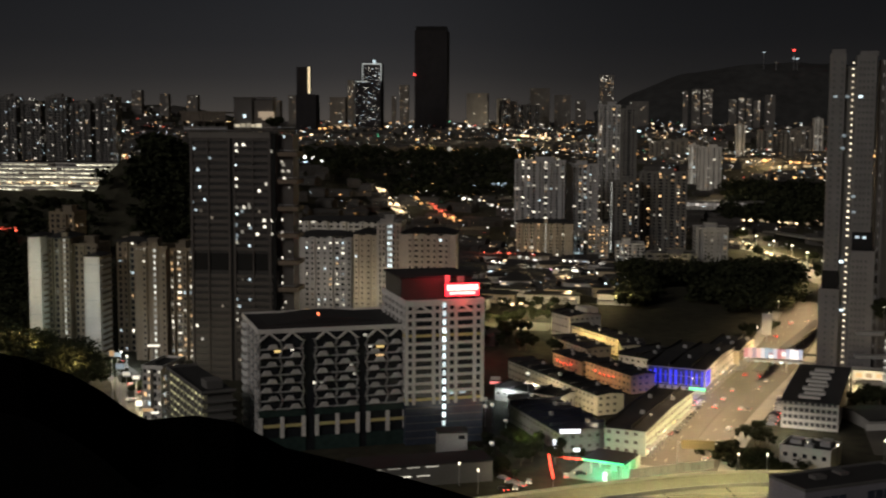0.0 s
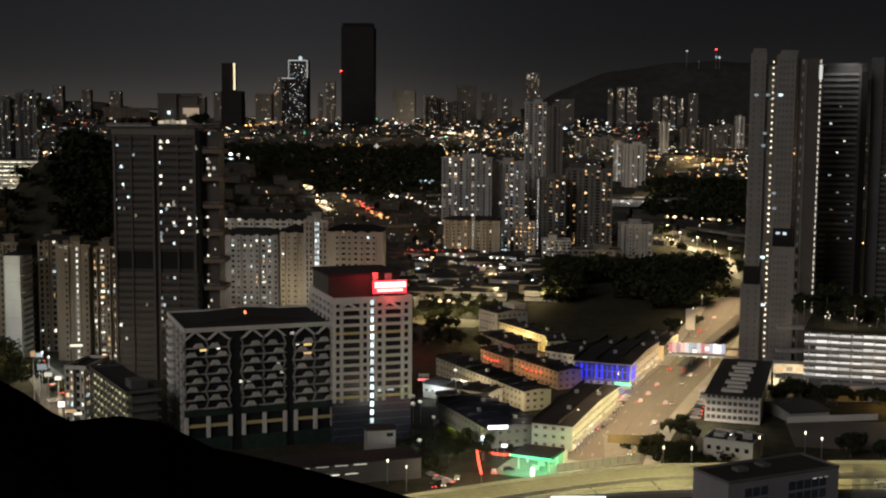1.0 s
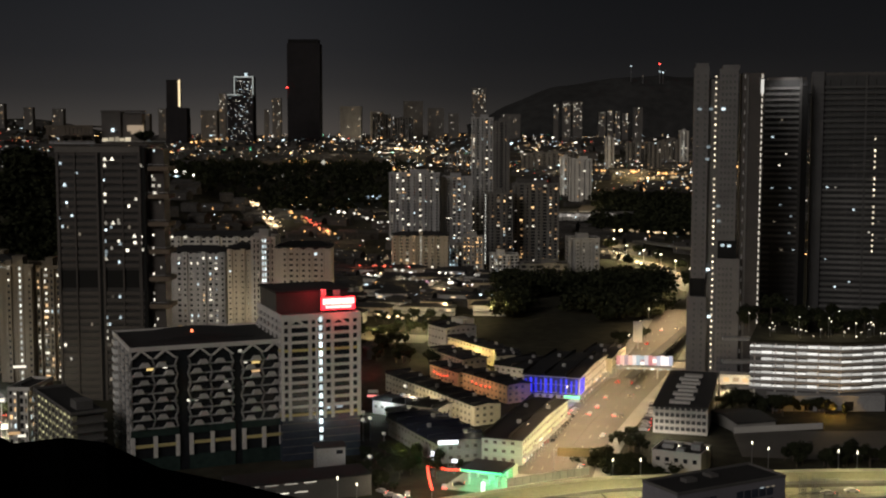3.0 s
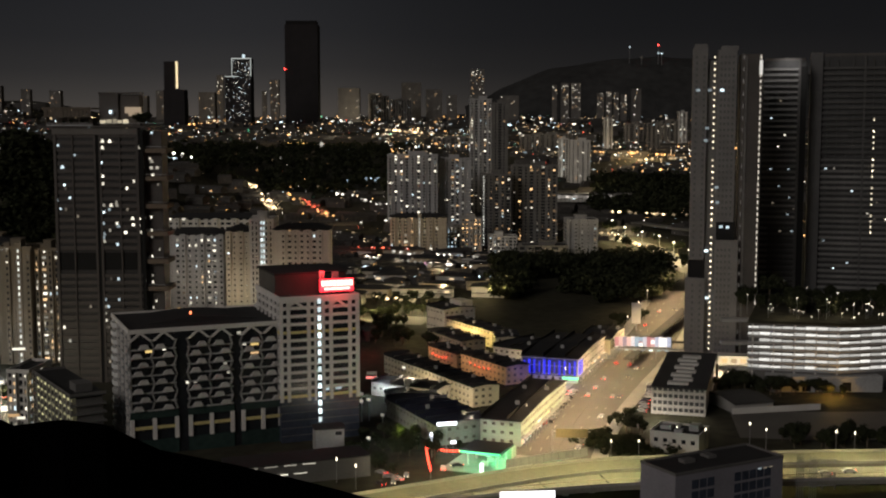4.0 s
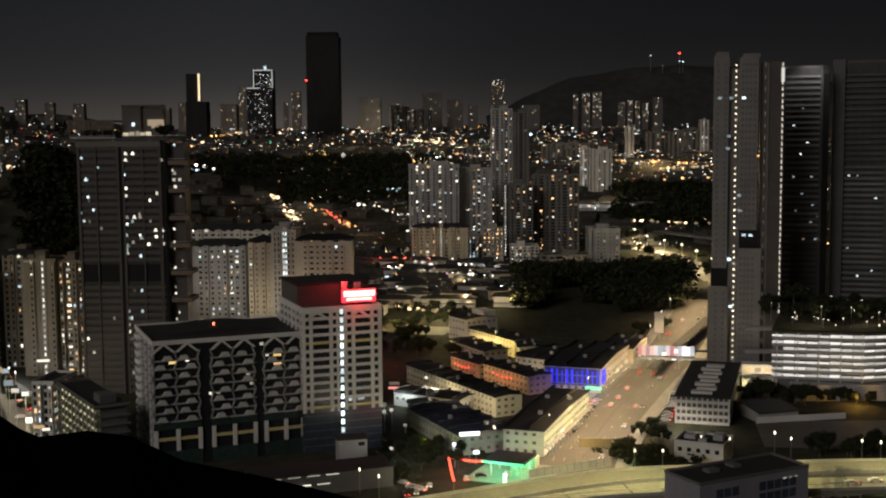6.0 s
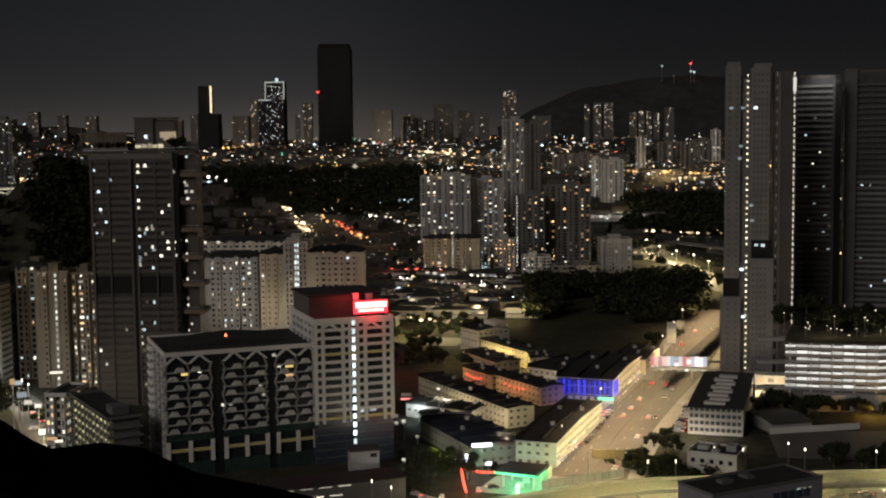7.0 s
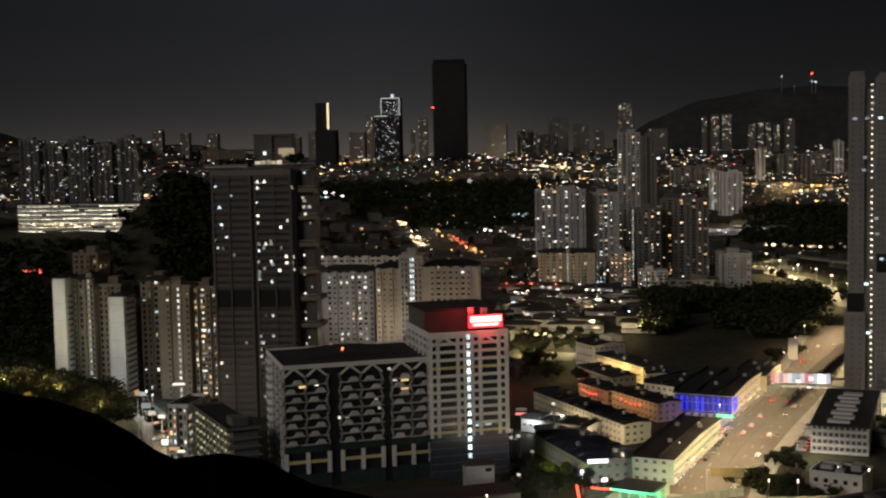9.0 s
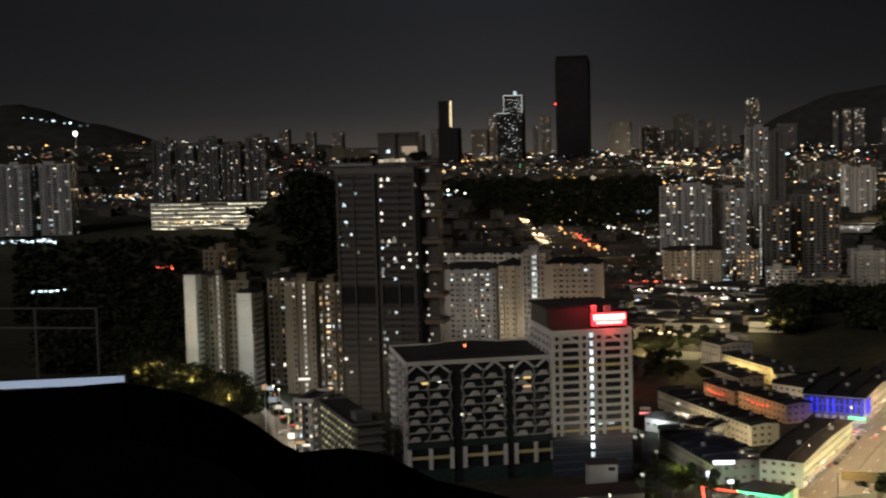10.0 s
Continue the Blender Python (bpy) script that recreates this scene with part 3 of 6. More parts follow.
lamp(144, 563, 6, 2600, (1.0, 0.78, 0.48))

# block with a folded sunshade front
FX, FY, FYAW, FW, FD, FH = -109.2, 430, 22.5, 57.0, 44.0, 46.0
fb = thing("faceted_apartment_block", FX, FY, 0, FYAW, "long white block with folded triangular sunshades and dark recesses", "apartment block")
part("core", boxes((0.9, FW - 0.9, 0.9, FD - 0.9, 0, 45)), GLASS, fb)
part("roof", boxes((0.3, FW - 0.3, 0.3, FD - 0.3, 45.0, 45.5)), ROOF, fb)
bmr = bmesh.new()
arc = [(5.0 + 47 * k / 12, 45.4 + 2.2 * math.sin(math.pi * k / 12)) for k in range(13)]
ra = [bmr.verts.new((x, 13, z)) for x, z in arc]
rb = [bmr.verts.new((x, 36, z)) for x, z in arc]
for k in range(12):
    bmr.faces.new((ra[k], ra[k + 1], rb[k + 1], rb[k]))
bmr.faces.new(ra[::-1])
bmr.faces.new(rb)
part("vaulted_roof_cover", bmr, ROOF, fb)
part("parapet", boxes((0, FW, 0, 0.5, 44.6, 46.2), (0, FW, FD - 0.5, FD, 44.6, 46.2), (0, 0.5, 0.5, FD - 0.5, 44.6, 46.2), (FW - 0.5, FW, 0.5, FD - 0.5, 44.6, 46.2)), WHITE_PAINT, fb)
part("roof_lamp", boxes((26, 26.7, 20, 20.7, 47.5, 48.6)), glow("red_amber_lamp", (1.0, 0.2, 0.08), 2.5), fb)
SECT = ((0.0, 0.305), (0.368, 0.664), (0.712, 1.0))
fh = 3.2


def panel(points, thick):
    """A flat polygon in the facade plane (x, z), given thickness outwards."""
    m = bmesh.new()
    a = [m.verts.new((x, 0.9, z)) for x, z in points]
    c = [m.verts.new((x, 0.9 - thick, z)) for x, z in points]
    m.faces.new(a[::-1])
    m.faces.new(c)
    n = len(points)
    for i in range(n):
        m.faces.new((a[i], a[(i + 1) % n], c[(i + 1) % n], c[i]))
    bmesh.ops.recalc_face_normals(m, faces=m.faces)
    return m


SHADE = surface("pale_sunshade", (0.5, 0.48, 0.46), 0.7, 1.5, 0.1, 0.2, per_piece=0.15)
BAR = surface("grey_sunshade_bar", (0.27, 0.265, 0.26), 0.75, 1.5, 0.1, 0.3, per_piece=0.3)
bay = FW * 0.1475
up_bar = part("sunshade_bar", panel([(-0.3, 0), (0.3, 0), (1.4, fh), (0.8, fh)], 0.7), BAR, fb)
dn_bar = part("sunshade_bar", panel([(0.8, 0), (1.4, 0), (0.3, fh), (-0.3, fh)], 0.7), BAR, fb)
awning = part("sunshade_awning", panel([(-2.0, 0), (2.0, 0), (1.2, 1.5), (-0.9, 1.5)], 1.5), SHADE, fb)
slab = part("balcony_slab", boxes((0, FW * 0.296, 0.35, 1.0, 0, 0.5)), GREY_RENDER, fb)
chev = part("chevron", panel([(0, 0), (1.0, 0), (bay / 2 + 0.4, 2.9), (bay / 2 - 0.9, 2.9)], 0.85), WHITE_PAINT, fb)
chev2 = part("chevron", panel([(bay - 1.0, 0), (bay, 0), (bay / 2 + 0.9, 2.9), (bay / 2 - 0.4, 2.9)], 0.85), WHITE_PAINT, fb)
protos = {o: True for o in (up_bar, dn_bar, awning, slab, chev, chev2)}


def put(o, x, z):
    if protos[o]:
        o.location, protos[o] = (x, 0, z), False
    else:
        share(o.name.split(".")[0], o, fb, x, 0, z)


rf = random.Random(11)
for s, (a, c) in enumerate(SECT):
    x0, x1 = a * FW, c * FW
    for f in range(8):
        z = 16.4 + f * fh
        if f < 8:
            put(slab, x0, z - 0.4)
        for k in range(3):
            px = x0 + k * (x1 - x0 - 1.2) / 2
            if f < 8:
                put(up_bar if (f + k + s) % 2 else dn_bar, px - 0.2, z)
        for k in range(2):
            if f < 8:
                put(awning, x0 + (k + 0.5) * bay + (1.1 if (f + k) % 2 else -1.1) + rf.uniform(-0.3, 0.3), z + 0.1)
    for k in range(2):
        put(chev, x0 + k * bay, 41.7)
        put(chev2, x0 + k * bay, 41.7)
    for k in range(3):
        part("ground_pier", boxes((x0 + k * (x1 - x0 - 1.4) / 2, x0 + 1.4 + k * (x1 - x0 - 1.4) / 2, 0, 0.95, 5.5, 13.4)), WHITE_PAINT, fb)
    part("yellow_band", boxes((x0, x1, 0.2, 0.98, 9.4, 10.5)), YELLOWISH, fb)
    part("lower_glazing", boxes((x0, x1, 0.4, 0.97, 13.4, 16)), GREEN_GLASS, fb)
    part("base_glazing", boxes((x0, x1, 0.5, 0.97, 0, 5.5)), GREEN_GLASS, fb)
part("yellow_lit_window", boxes((6.0, 9.0, 0.7, 0.88, 37.4, 38.8)), glow("amber_room", (1.0, 0.7, 0.25), 0.7), fb)
part("yellow_lit_window", boxes((44.5, 47.5, 0.7, 0.88, 37.4, 39)), glow("amber_room_2", (1.0, 0.7, 0.25), 0.6), fb)
part("yellow_lit_window", boxes((44.5, 47.5, 0.7, 0.88, 34.2, 35.0)), W_WARM, fb)
for x, z in ((39.5, 42), (34.2, 31), (23, 25), (20.3, 25), (35.5, 27.5), (41.5, 37.7), (12, 38)):
    part("lit_window", boxes((x, x + 1.3, 0.7, 0.88, z, z + 1.0)), W_WHITE, fb)
side_aw = None
for f in range(13):
    z = 4 + f * fh
    part("side_slab", boxes((0.0, 0.95, 0.9, FD - 1, z - 0.5, z)), GREY_RENDER, fb)
    q = bmesh.new()
    prism(q, [(0, 0), (0, 8), (-1.6, 6), (-1.6, 1.6)], 0, 1.7)
    if side_aw is None:
        side_aw = part("side_awning", q, surface("side_awning_white", (0.72, 0.72, 0.7), 0.6, per_piece=0.1), fb)
        side_aw.location = (0.3, 30, z)
    else:
        q.free()
        share("side_awning", side_aw, fb, 0.3, 30, z)
for k in (1, 10, 20, 29, 40):
    part("side_pier", boxes((0.0, 0.95, k, k + 1.1, 0, 44.5)), WHITE_PAINT, fb)

# lower car park deck in front of both blocks
low = thing("parking_deck", -42.6, 398.3, 0, 20, "low dark parking deck with white tube lights", "car park")
part("body", boxes((-26, 22, 0, 14, 0, 3), (-26, 22, 0, 0.4, 3.0, 4.0), (-26, 22, 0, 14, 4.0, 7.0)), DARK_CONCRETE, low)
part("roof", boxes((-26.3, 22.3, -0.3, 14.3, 7.0, 7.3)), ROOF, low)
for i in range(4):
    for j in range(2):
        part("tube_light", boxes((-24 + i * 6.5 + j * 3, -19.6 + i * 6.5 + j * 3, -0.35, -0.05, 3.35 + j * 3.0, 3.6 + j * 3.0)), W_WHITE, low)
hut = thing("roof_hut", -38.1, 432, 0, 14, "pale rooftop hut with a small dark window", "hut")
part("wall", boxes((-5, 5.5, 0, 7, 0, 9.6)), CONCRETE, hut)
part("roof", boxes((-5.5, 6, -0.5, 7.5, 9.6, 10.1)), ROOF, hut)
part("window", boxes((2.2, 4.6, -0.06, 0.1, 7.2, 8.6)), GLASS, hut)

# block with the red roof sign
SX, SY, SYAW, SW, SD, SH = -57.5, 448, 21, 31.0, 40.0, 55.0
sb = thing("sign_office_block", SX, SY, 0, SYAW, "white gridded office block under a glowing red roof sign", "office block")
part("core", boxes((0.7, SW - 0.7, 0.7, SD - 0.7, 0, 54)), GLASS, sb)
part("lower_glazing", boxes((0.3, SW - 0.3, 0.4, SD, 0, 17.2)), BLUE_GLASS, sb)
for k in range(6):
    part("lower_mullion", boxes((0.25, SW - 0.25, 0.3, 0.6, 2.4 + k * 2.9, 2.7 + k * 2.9)), DARK_CONCRETE, sb)
part("roof", boxes((0.3, SW - 0.3, 0.3, SD - 0.3, 54.0, 54.4)), ROOF, sb)
part("penthouse", boxes((0.8, SW - 2, 10, 37, 54.4, 62.4)), CHARCOAL, sb)
part("penthouse_roof", boxes((0.3, SW - 1.5, 9.5, 37.5, 62.4, 63)), ROOF, sb)
part("parapet", boxes((0, SW, 0, 0.5, 53, 55.4), (0, 0.5, 0.5, SD, 53, 55.4), (SW - 0.5, SW, 0.5, SD, 53, 55.4), (0.5, SW - 0.5, SD - 0.5, SD, 53, 55.4)), WHITE_PAINT, sb)
fl = 3.28
band1 = None
for f in range(12):
    z = 17.4 + f * 3.05
    if f in (0, 8):
        part("yellow_band", boxes((0, SW, 0, SD, z - 0.5, z + 0.5)), YELLOWISH, sb)
    elif band1 is None:
        band1 = part("floor_band", boxes((0, SW, 0, SD, -0.55, 0.55)), WHITE_PAINT, sb)
        band1.location.z = z
    else:
        share("floor_band", band1, sb, 0, 0, z)
for a, c in ((0.0, 0.04), (0.09, 0.13), (0.34, 0.38), (0.43, 0.455), (0.525, 0.56), (0.62, 0.66), (0.86, 0.90), (0.955, 1.0)):
    part("pier", boxes((a * SW, c * SW, -0.05, 0.75, 15.5, 53.2)), WHITE_PAINT, sb)
for k in range(6):
    part("side_pier", boxes((-0.05, 0.75, 4 + k * 6.5, 5.2 + k * 6.5, 6, 53.2)), WHITE_PAINT, sb)
for x0, x1 in ((0.02, 0.36), (0.55, 0.88)):
    for k, sgn in ((0, 1), (1, -1)):
        a = (x0 if k == 0 else x1) * SW
        m = (x0 + x1) / 2 * SW
        q = panel([(a, 50.2), (a + sgn * 1.3, 50.2), (m + sgn * 0.6, 53.2), (m - sgn * 1.2, 53.2)], 0.95)
        part("chevron", q, WHITE_PAINT, sb)
part("light_shaft", boxes((0.46 * SW, 0.52 * SW, 0.1, 0.72, 0, 54)), BLACK, sb)
cs = {}
for f in range(17):
    lit_piece("shaft_light", sb, cs, "s", [(-0.62, 0.62, -0.2, 0.15, -0.95, 0.95)], STAIR_COOL, 0.49 * SW, 0.0, 1.5 + f * fl * 0.985)
for fx, z in ((0.36, 19.3), (0.59, 19.3), (0.71, 19.4), (0.75, 19.5)):
    lit_piece("lit_window", sb, cs, "l", [(-0.6, 0.6, -0.1, 0.06, -0.5, 0.5)], W_COOL, fx * SW, 0.6, z)

sign = thing("roof_sign", -43.6, 457.5, 55.4, SYAW, "glowing red two-row roof sign with unreadable writing", "sign")
SGW = 12.8 / math.cos(radians(SYAW))
part("backing", boxes((0, SGW, 0.25, 0.6, 0.4, 5.6)), surface("sign_red", (0.35, 0.03, 0.03), 0.5), sign)
for k in range(3):
    part("support", boxes((1 + k * 5, 1.3 + k * 5, 0.3, 2.6, 0, 0.4), (1 + k * 5, 1.3 + k * 5, 0.6, 0.9, 0.4, 4)), STEEL, sign)
HOT = glow("red_neon", (1.0, 0.22, 0.18), 6.0)
RIM = glow("red_neon_rim", (1.0, 0.02, 0.035), 3.0)
light_box = part("light_box", boxes((0.2, SGW - 0.2, 0.0, 0.25, 0.6, 5.4)), RIM, sign)
xx = 0.9
rs = random.Random(4)
while xx < SGW - 1.4:
    wdt = rs.uniform(1.1, 1.6)
    part("letter_bar", boxes((xx, xx + wdt, -0.15, 0.0, 2.7, 4.9)), HOT, light_box)
    xx += wdt + 0.28
xx = 2.0
while xx < SGW - 2.4:
    wdt = rs.uniform(0.5, 0.9)
    part("letter_bar", boxes((xx, xx + wdt, -0.15, 0.0, 1.2, 2.2)), HOT, light_box)
    xx += wdt + 0.22
# Pink of the sign's light is put into the board's colour
part("roof_bracket", boxes((0.5, 2.5, 1.2, 2.2, 5, 8.4), (5.5, 8, 1.2, 2.2, 5, 8.0)), surface("pink_lit_board", (0.4, 0.3, 0.3), 0.7), sign)
ar = new("sign_light", bpy.data.lights.new("sign_light", "AREA"))
ar.data.shape, ar.data.size, ar.data.size_y, ar.data.energy, ar.data.color = "RECTANGLE", 13, 5, 600, (1.0, 0.03, 0.04)
sgx, sgy = -37.2, 459.5
ar.matrix_world = look((sgx - 1, sgy - 3.6, 58.3), (sgx - 8, sgy - 60, 40))
# Added red lamps extend the sign's glow; no fixtures stand at these points
lamp(sgx - 6, sgy - 3, 64.5, 2800, (1.0, 0.04, 0.05), 1.5)
lamp(sgx + 2, sgy - 7, 55, 500, (1.0, 0.03, 0.04), 2.0)
lamp(-44.0, 620.0, 14, 4500, (1.0, 0.04, 0.06), 1.5)

# ---- middle-distance apartment blocks ----
CREAM0 = surface("sand_render", (0.58, 0.53, 0.43), 0.8, 1.5, 0.1, 0.22, per_piece=0.06)
STAIR_DIM = glow("stair_lamp_dim", (0.95, 0.95, 0.85), 0.75, 0.6)


def apartments(x, y, w, d, h, floors, bays, wall, lit, label, yaw=0.0, z=0.0, shaft=None, double=False, **more):
    root = tower("apartment_block", x, y, yaw, w, d, h, floors, bays, wall, lit, label, z=z, group="apartment blocks", **more)
    if shaft is not None:
        c = {}
        part("stair_shaft", boxes((shaft * w - 1.6, shaft * w + 1.6, -0.5, 0.8, 0, h + 3)), wall, root)
        for f in range(floors):
            for k in ((-0.75, 0.75) if double else (0,)):
                lit_piece("stair_light", root, c, "s", [(-0.4, 0.4, -0.1, 0.1, -0.8, 0.8)], STAIR_COOL if double else STAIR_DIM, shaft * w + k, -0.55, (f + 0.6) * h / floors)
    return root


apartments(-151.5, 690, 32.1, 16, 57, 19, 9, GREY_RENDER, 0.22, "grey slab of flats with scattered lit windows", hip=True, roof_block=False, mix=(0.2, 0.5, 0.2, 0.1), pier=0.6, band=0.58)
apartments(-116.1, 675, 13.8, 18, 60, 20, 4, CREAM0, 0.1, "narrow beige block of flats", hip=True, roof_block=False, pier=0.75, band=0.7)
apartments(-102.4, 672, 13.7, 20, 66, 21, 5, PALE, 0.05, "pale lift tower of flats with lit landings", pier=0.45, shaft=0.55, double=True)
apartments(-88.7, 672, 30.6, 16, 61, 20, 9, PALE, 0.16, "beige slab of flats with warm lit windows", hip=True, roof_block=False, mix=(0.5, 0.35, 0.05, 0.1), pier=0.6, band=0.6)
apartments(-181.9, 830, 60.9, 14, 55, 18, 14, PALE, 0.12, "pale slab of flats behind", hip=True, roof_block=False, pier=0.4, band=0.5)
apartments(-39.5, 1080, 50.2, 16, 36, 12, 9, BEIGE, 0.22, "beige flats with a bright central stair", hip=True, roof_block=False, shaft=0.52, mix=(0.4, 0.45, 0.1, 0.05), pier=0.5)
apartments(-48.2, 1250, 52.0, 18, 78, 26, 9, GREY_RENDER, 0.24, "grey flats with many lit windows", z=8, wide=0.95, mix=(0.12, 0.65, 0.13, 0.1), pier=0.5)
apartments(4.96, 1265, 32.7, 18, 74, 25, 6, GREY_RENDER, 0.22, "grey flats with many lit windows", z=8, wide=0.95, mix=(0.2, 0.6, 0.1, 0.1), pier=0.5)
apartments(38.4, 1330, 23.8, 22, 130, 43, 5, GREY_RENDER, 0.24, "tall pale apartment tower with many lit rooms", z=14, mix=(0.3, 0.6, 0.05, 0.05), pier=0.35)
apartments(62.2, 1330, 17.7, 22, 126, 42, 3, DARK_CONCRETE, 0.05, "unlit twin of the tall apartment tower", z=14, pier=0.5)
apartments(44.9, 1150, 27.7, 18, 70, 24, 5, DARK_CONCRETE, 0.18, "dark brown flats with a cool lit stair", mix=(0.6, 0.3, 0.05, 0.05), shaft=0.06)
apartments(73.8, 1170, 44.4, 18, 78, 26, 8, DARK_CONCRETE, 0.15, "dark flats with amber lit windows", mix=(0.75, 0.2, 0.0, 0.05))
apartments(173.0, 1700, 14.1, 16, 62, 20, 3, PALE, 0.1, "pale slab of flats", z=34, shaft=0.3)
apartments(187.7, 1690, 28.1, 16, 60, 20, 4, PALE, 0.05, "pale ribbed slab of flats", z=34, pier=0.6)
apartments(47.4, 1060, 24.7, 20, 20, 7, 7, PALE, 0.3, "low pale office with lit rooms", mix=(0.05, 0.5, 0.4, 0.05))
apartments(117.5, 1080, 28.1, 26, 33, 10, 5, CONCRETE, 0.08, "grey concrete block with three lit windows", pier=0.7, band=0.7)
apartments(70.7, 1040, 43.6, 24, 14, 3, 6, DARK_CONCRETE, 0.1, "low dark school building", mix=(0.9, 0, 0, 0.1))
apartments(23.6, 1100, 19.4, 16, 33, 9, 5, CONCRETE, 0.6, "block with orange lit rooms", mix=(0.75, 0.2, 0, 0.05))
apartments(11.5, 1120, 12.5, 16, 24, 7, 4, CONCRETE, 0.6, "block with cool lit rooms", mix=(0.0, 0.3, 0.65, 0.05))
# Darker copy of the beige render: the shade on these flats is in its colour
SHADED_BEIGE = surface("tan_render", (0.2, 0.165, 0.118), 0.85, 1.5, 0.1, 0.25, per_piece=0.06)
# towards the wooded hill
apartments(-216.0, 600, 17.0, 18, 58, 19, 5, SHADED_BEIGE, 0.1, "beige block of flats with a lit stair line", pier=0.72, band=0.6, shaft=0.62)
apartments(-198.8, 603, 13.0, 18, 57, 19, 4, SHADED_BEIGE, 0.4, "beige block of flats with lit balconies", mix=(0.25, 0.55, 0.2, 0.0), pier=0.25, band=0.4)
apartments(-233.8, 622, 17.0, 18, 59, 19, 5, SHADED_BEIGE, 0.14, "beige block of flats in the shade", pier=0.45, hip=True)
apartments(-256.0, 618, 13.5, 18, 57, 18, 4, SHADED_BEIGE, 0.1, "beige block of flats, shaded by its colour, beside the pale gable", pier=0.5)
apartments(-268.8, 616, 12.5, 18, 61, 20, 4, SHADED_BEIGE, 0.1, "beige block of flats with a lit stair", shaft=0.75, pier=0.5, hip=True)
apartments(-295.6, 680, 15.0, 18, 69, 22, 4, SHADED_BEIGE, 0.05, "dim tall block of flats behind the others", pier=0.5)
for gx, gy, gw, gh2, lab in ((-242.8, 600, 8.2, 53, "pale blind gable of flats lit by a cool floodlight"), (-276.0, 608, 6.8, 62, "slender blind gable of flats lit by a cool floodlight")):
    gable_block = thing("apartment_block", gx, gy, 0, 0, lab, "apartment block", "apartment blocks")
    part("wall", boxes((0, gw, 0, 16, 0, gh2)), PALE, gable_block)
    part("roof", hip_roof(gw, 16, gh2, 0.5, 2.0), ROOF, gable_block)
    for px in (0.0, gw - 0.5):
        part("corner_pilaster", boxes((px, px + 0.5, -0.25, 0.0, 0, gh2 - 1)), PALE, gable_block)
    for f in range(0, 18, 3):
        part("joint", boxes((0.5, gw - 0.5, -0.04, 0.0, 3 + f * 3.05, 3.15 + f * 3.05)), GREY_RENDER, gable_block)
    for f in range(17):
        part("gallery_slab", boxes((gw, gw + 1.2, 2, 15, 3 + f * 3.05, 3.9 + f * 3.05)), SHADED_BEIGE, gable_block)
# Cool lamps hung in mid-air, added to brighten the two gables
for gx, gy, gz, watts in ((-273, 594, 50, 1500), (-273, 594, 34, 900), (-239, 586, 44, 1300), (-239, 586, 28, 900), (-262, 602, 22, 800)):
    lamp(gx, gy, gz, watts, (0.8, 1.0, 0.92))
# hillside estate over a lit podium
EX, EW = -627.0, 141.6
est = thing("estate_podium", EX, 1300, 46, 0, "podium car park with brightly lit white decks in two curves", "car park")


def scallop(u, back=0.0):
    """Front of the podium: two shallow outward curves."""
    return -11 * abs(math.sin(2 * math.pi * u)) + back


def curved_strip(back, z0, z1, thick=0.5, u0=0.0, u1=1.0, n=28):
    m = bmesh.new()
    us = [u0 + (u1 - u0) * i / n for i in range(n + 1)]
    rows = [[m.verts.new((u * EW, scallop(u, back) + o, z)) for o, z in ((0, z0), (thick, z0), (thick, z1), (0, z1))] for u in us]
    for a, b in zip(rows, rows[1:]):
        for i in range(4):
            m.faces.new((a[i], b[i], b[(i + 1) % 4], a[(i + 1) % 4]))
    m.faces.new(rows[0])
    m.faces.new(rows[-1][::-1])
    bmesh.ops.recalc_face_normals(m, faces=m.faces)
    return m


part("inner_wall", curved_strip(1.5, 0, 33, 40), DARK_CONCRETE, est)
PODIUM_LIGHT = glow("podium_tube_light", (1.0, 0.93, 0.66), 1.05, 0.55)
re_ = random.Random(9)
for f in range(7):
    zf = 2.2 + f * 4.6
    part("deck", curved_strip(0, zf + 2.0, zf + 3.6, 3.0), WHITE_PAINT, est)
    u = 0.0
    while u < 0.995:
        u2 = min(1.0, u + re_.choice((0.03, 0.05, 0.08, 0.12)))
        if re_.random() < 0.93:
            part("deck_light", curved_strip(0.9, zf + 0.2, zf + re_.choice((1.2, 1.5, 1.8)), 0.2, u, u2 - 0.006, 5), PODIUM_LIGHT, est)
        u = u2
for k in range(18):
    u = (k + 0.5) / 18
    part("column", boxes((u * EW - 0.4, u * EW + 0.4, scallop(u) + 0.3, scallop(u) + 1.0, 0, 33)), GREY_RENDER, est)
part("roof", curved_strip(-0.2, 33, 34.2, 42), ROOF, est)
for k in range(5):
    apartments(EX + 2 + k * EW / 5, 1306, EW / 5 - 5, 18, 102 - (7 if k in (1, 3) else 0), 34, 7, DARK_CONCRETE, 0.17, "dark hillside flats with lit rooms", z=48, mix=(0.08, 0.62, 0.27, 0.03), tall=0.55, wide=0.75, pier=0.4)
apartments(-791.4, 1250, 42.5, 18, 80, 26, 6, GREY_RENDER, 0.18, "grey flats behind the woods", z=46, mix=(0.05, 0.5, 0.4, 0.05))
apartments(-750.7, 1260, 46.4, 18, 80, 26, 6, GREY_RENDER, 0.12, "grey flats behind the woods", z=46, mix=(0.05, 0.5, 0.4, 0.05))

# ---- shops and low blocks along the street ----
SHOP_PANE = surface("grimy_shop_pane", (0.11, 0.1, 0.085), 0.35, 0.5, 0.05, 0.4, 0.02, per_piece=0.5)


def shop_row(name, x, y, yaw, w, d, h, wall, label, roof=None, windows=True, floors=3, category="shop row", z=0.0, step=3.4):
    """Low terraced block: walls, rows of small panes on front and gable, and a shallow pitched roof with eaves."""
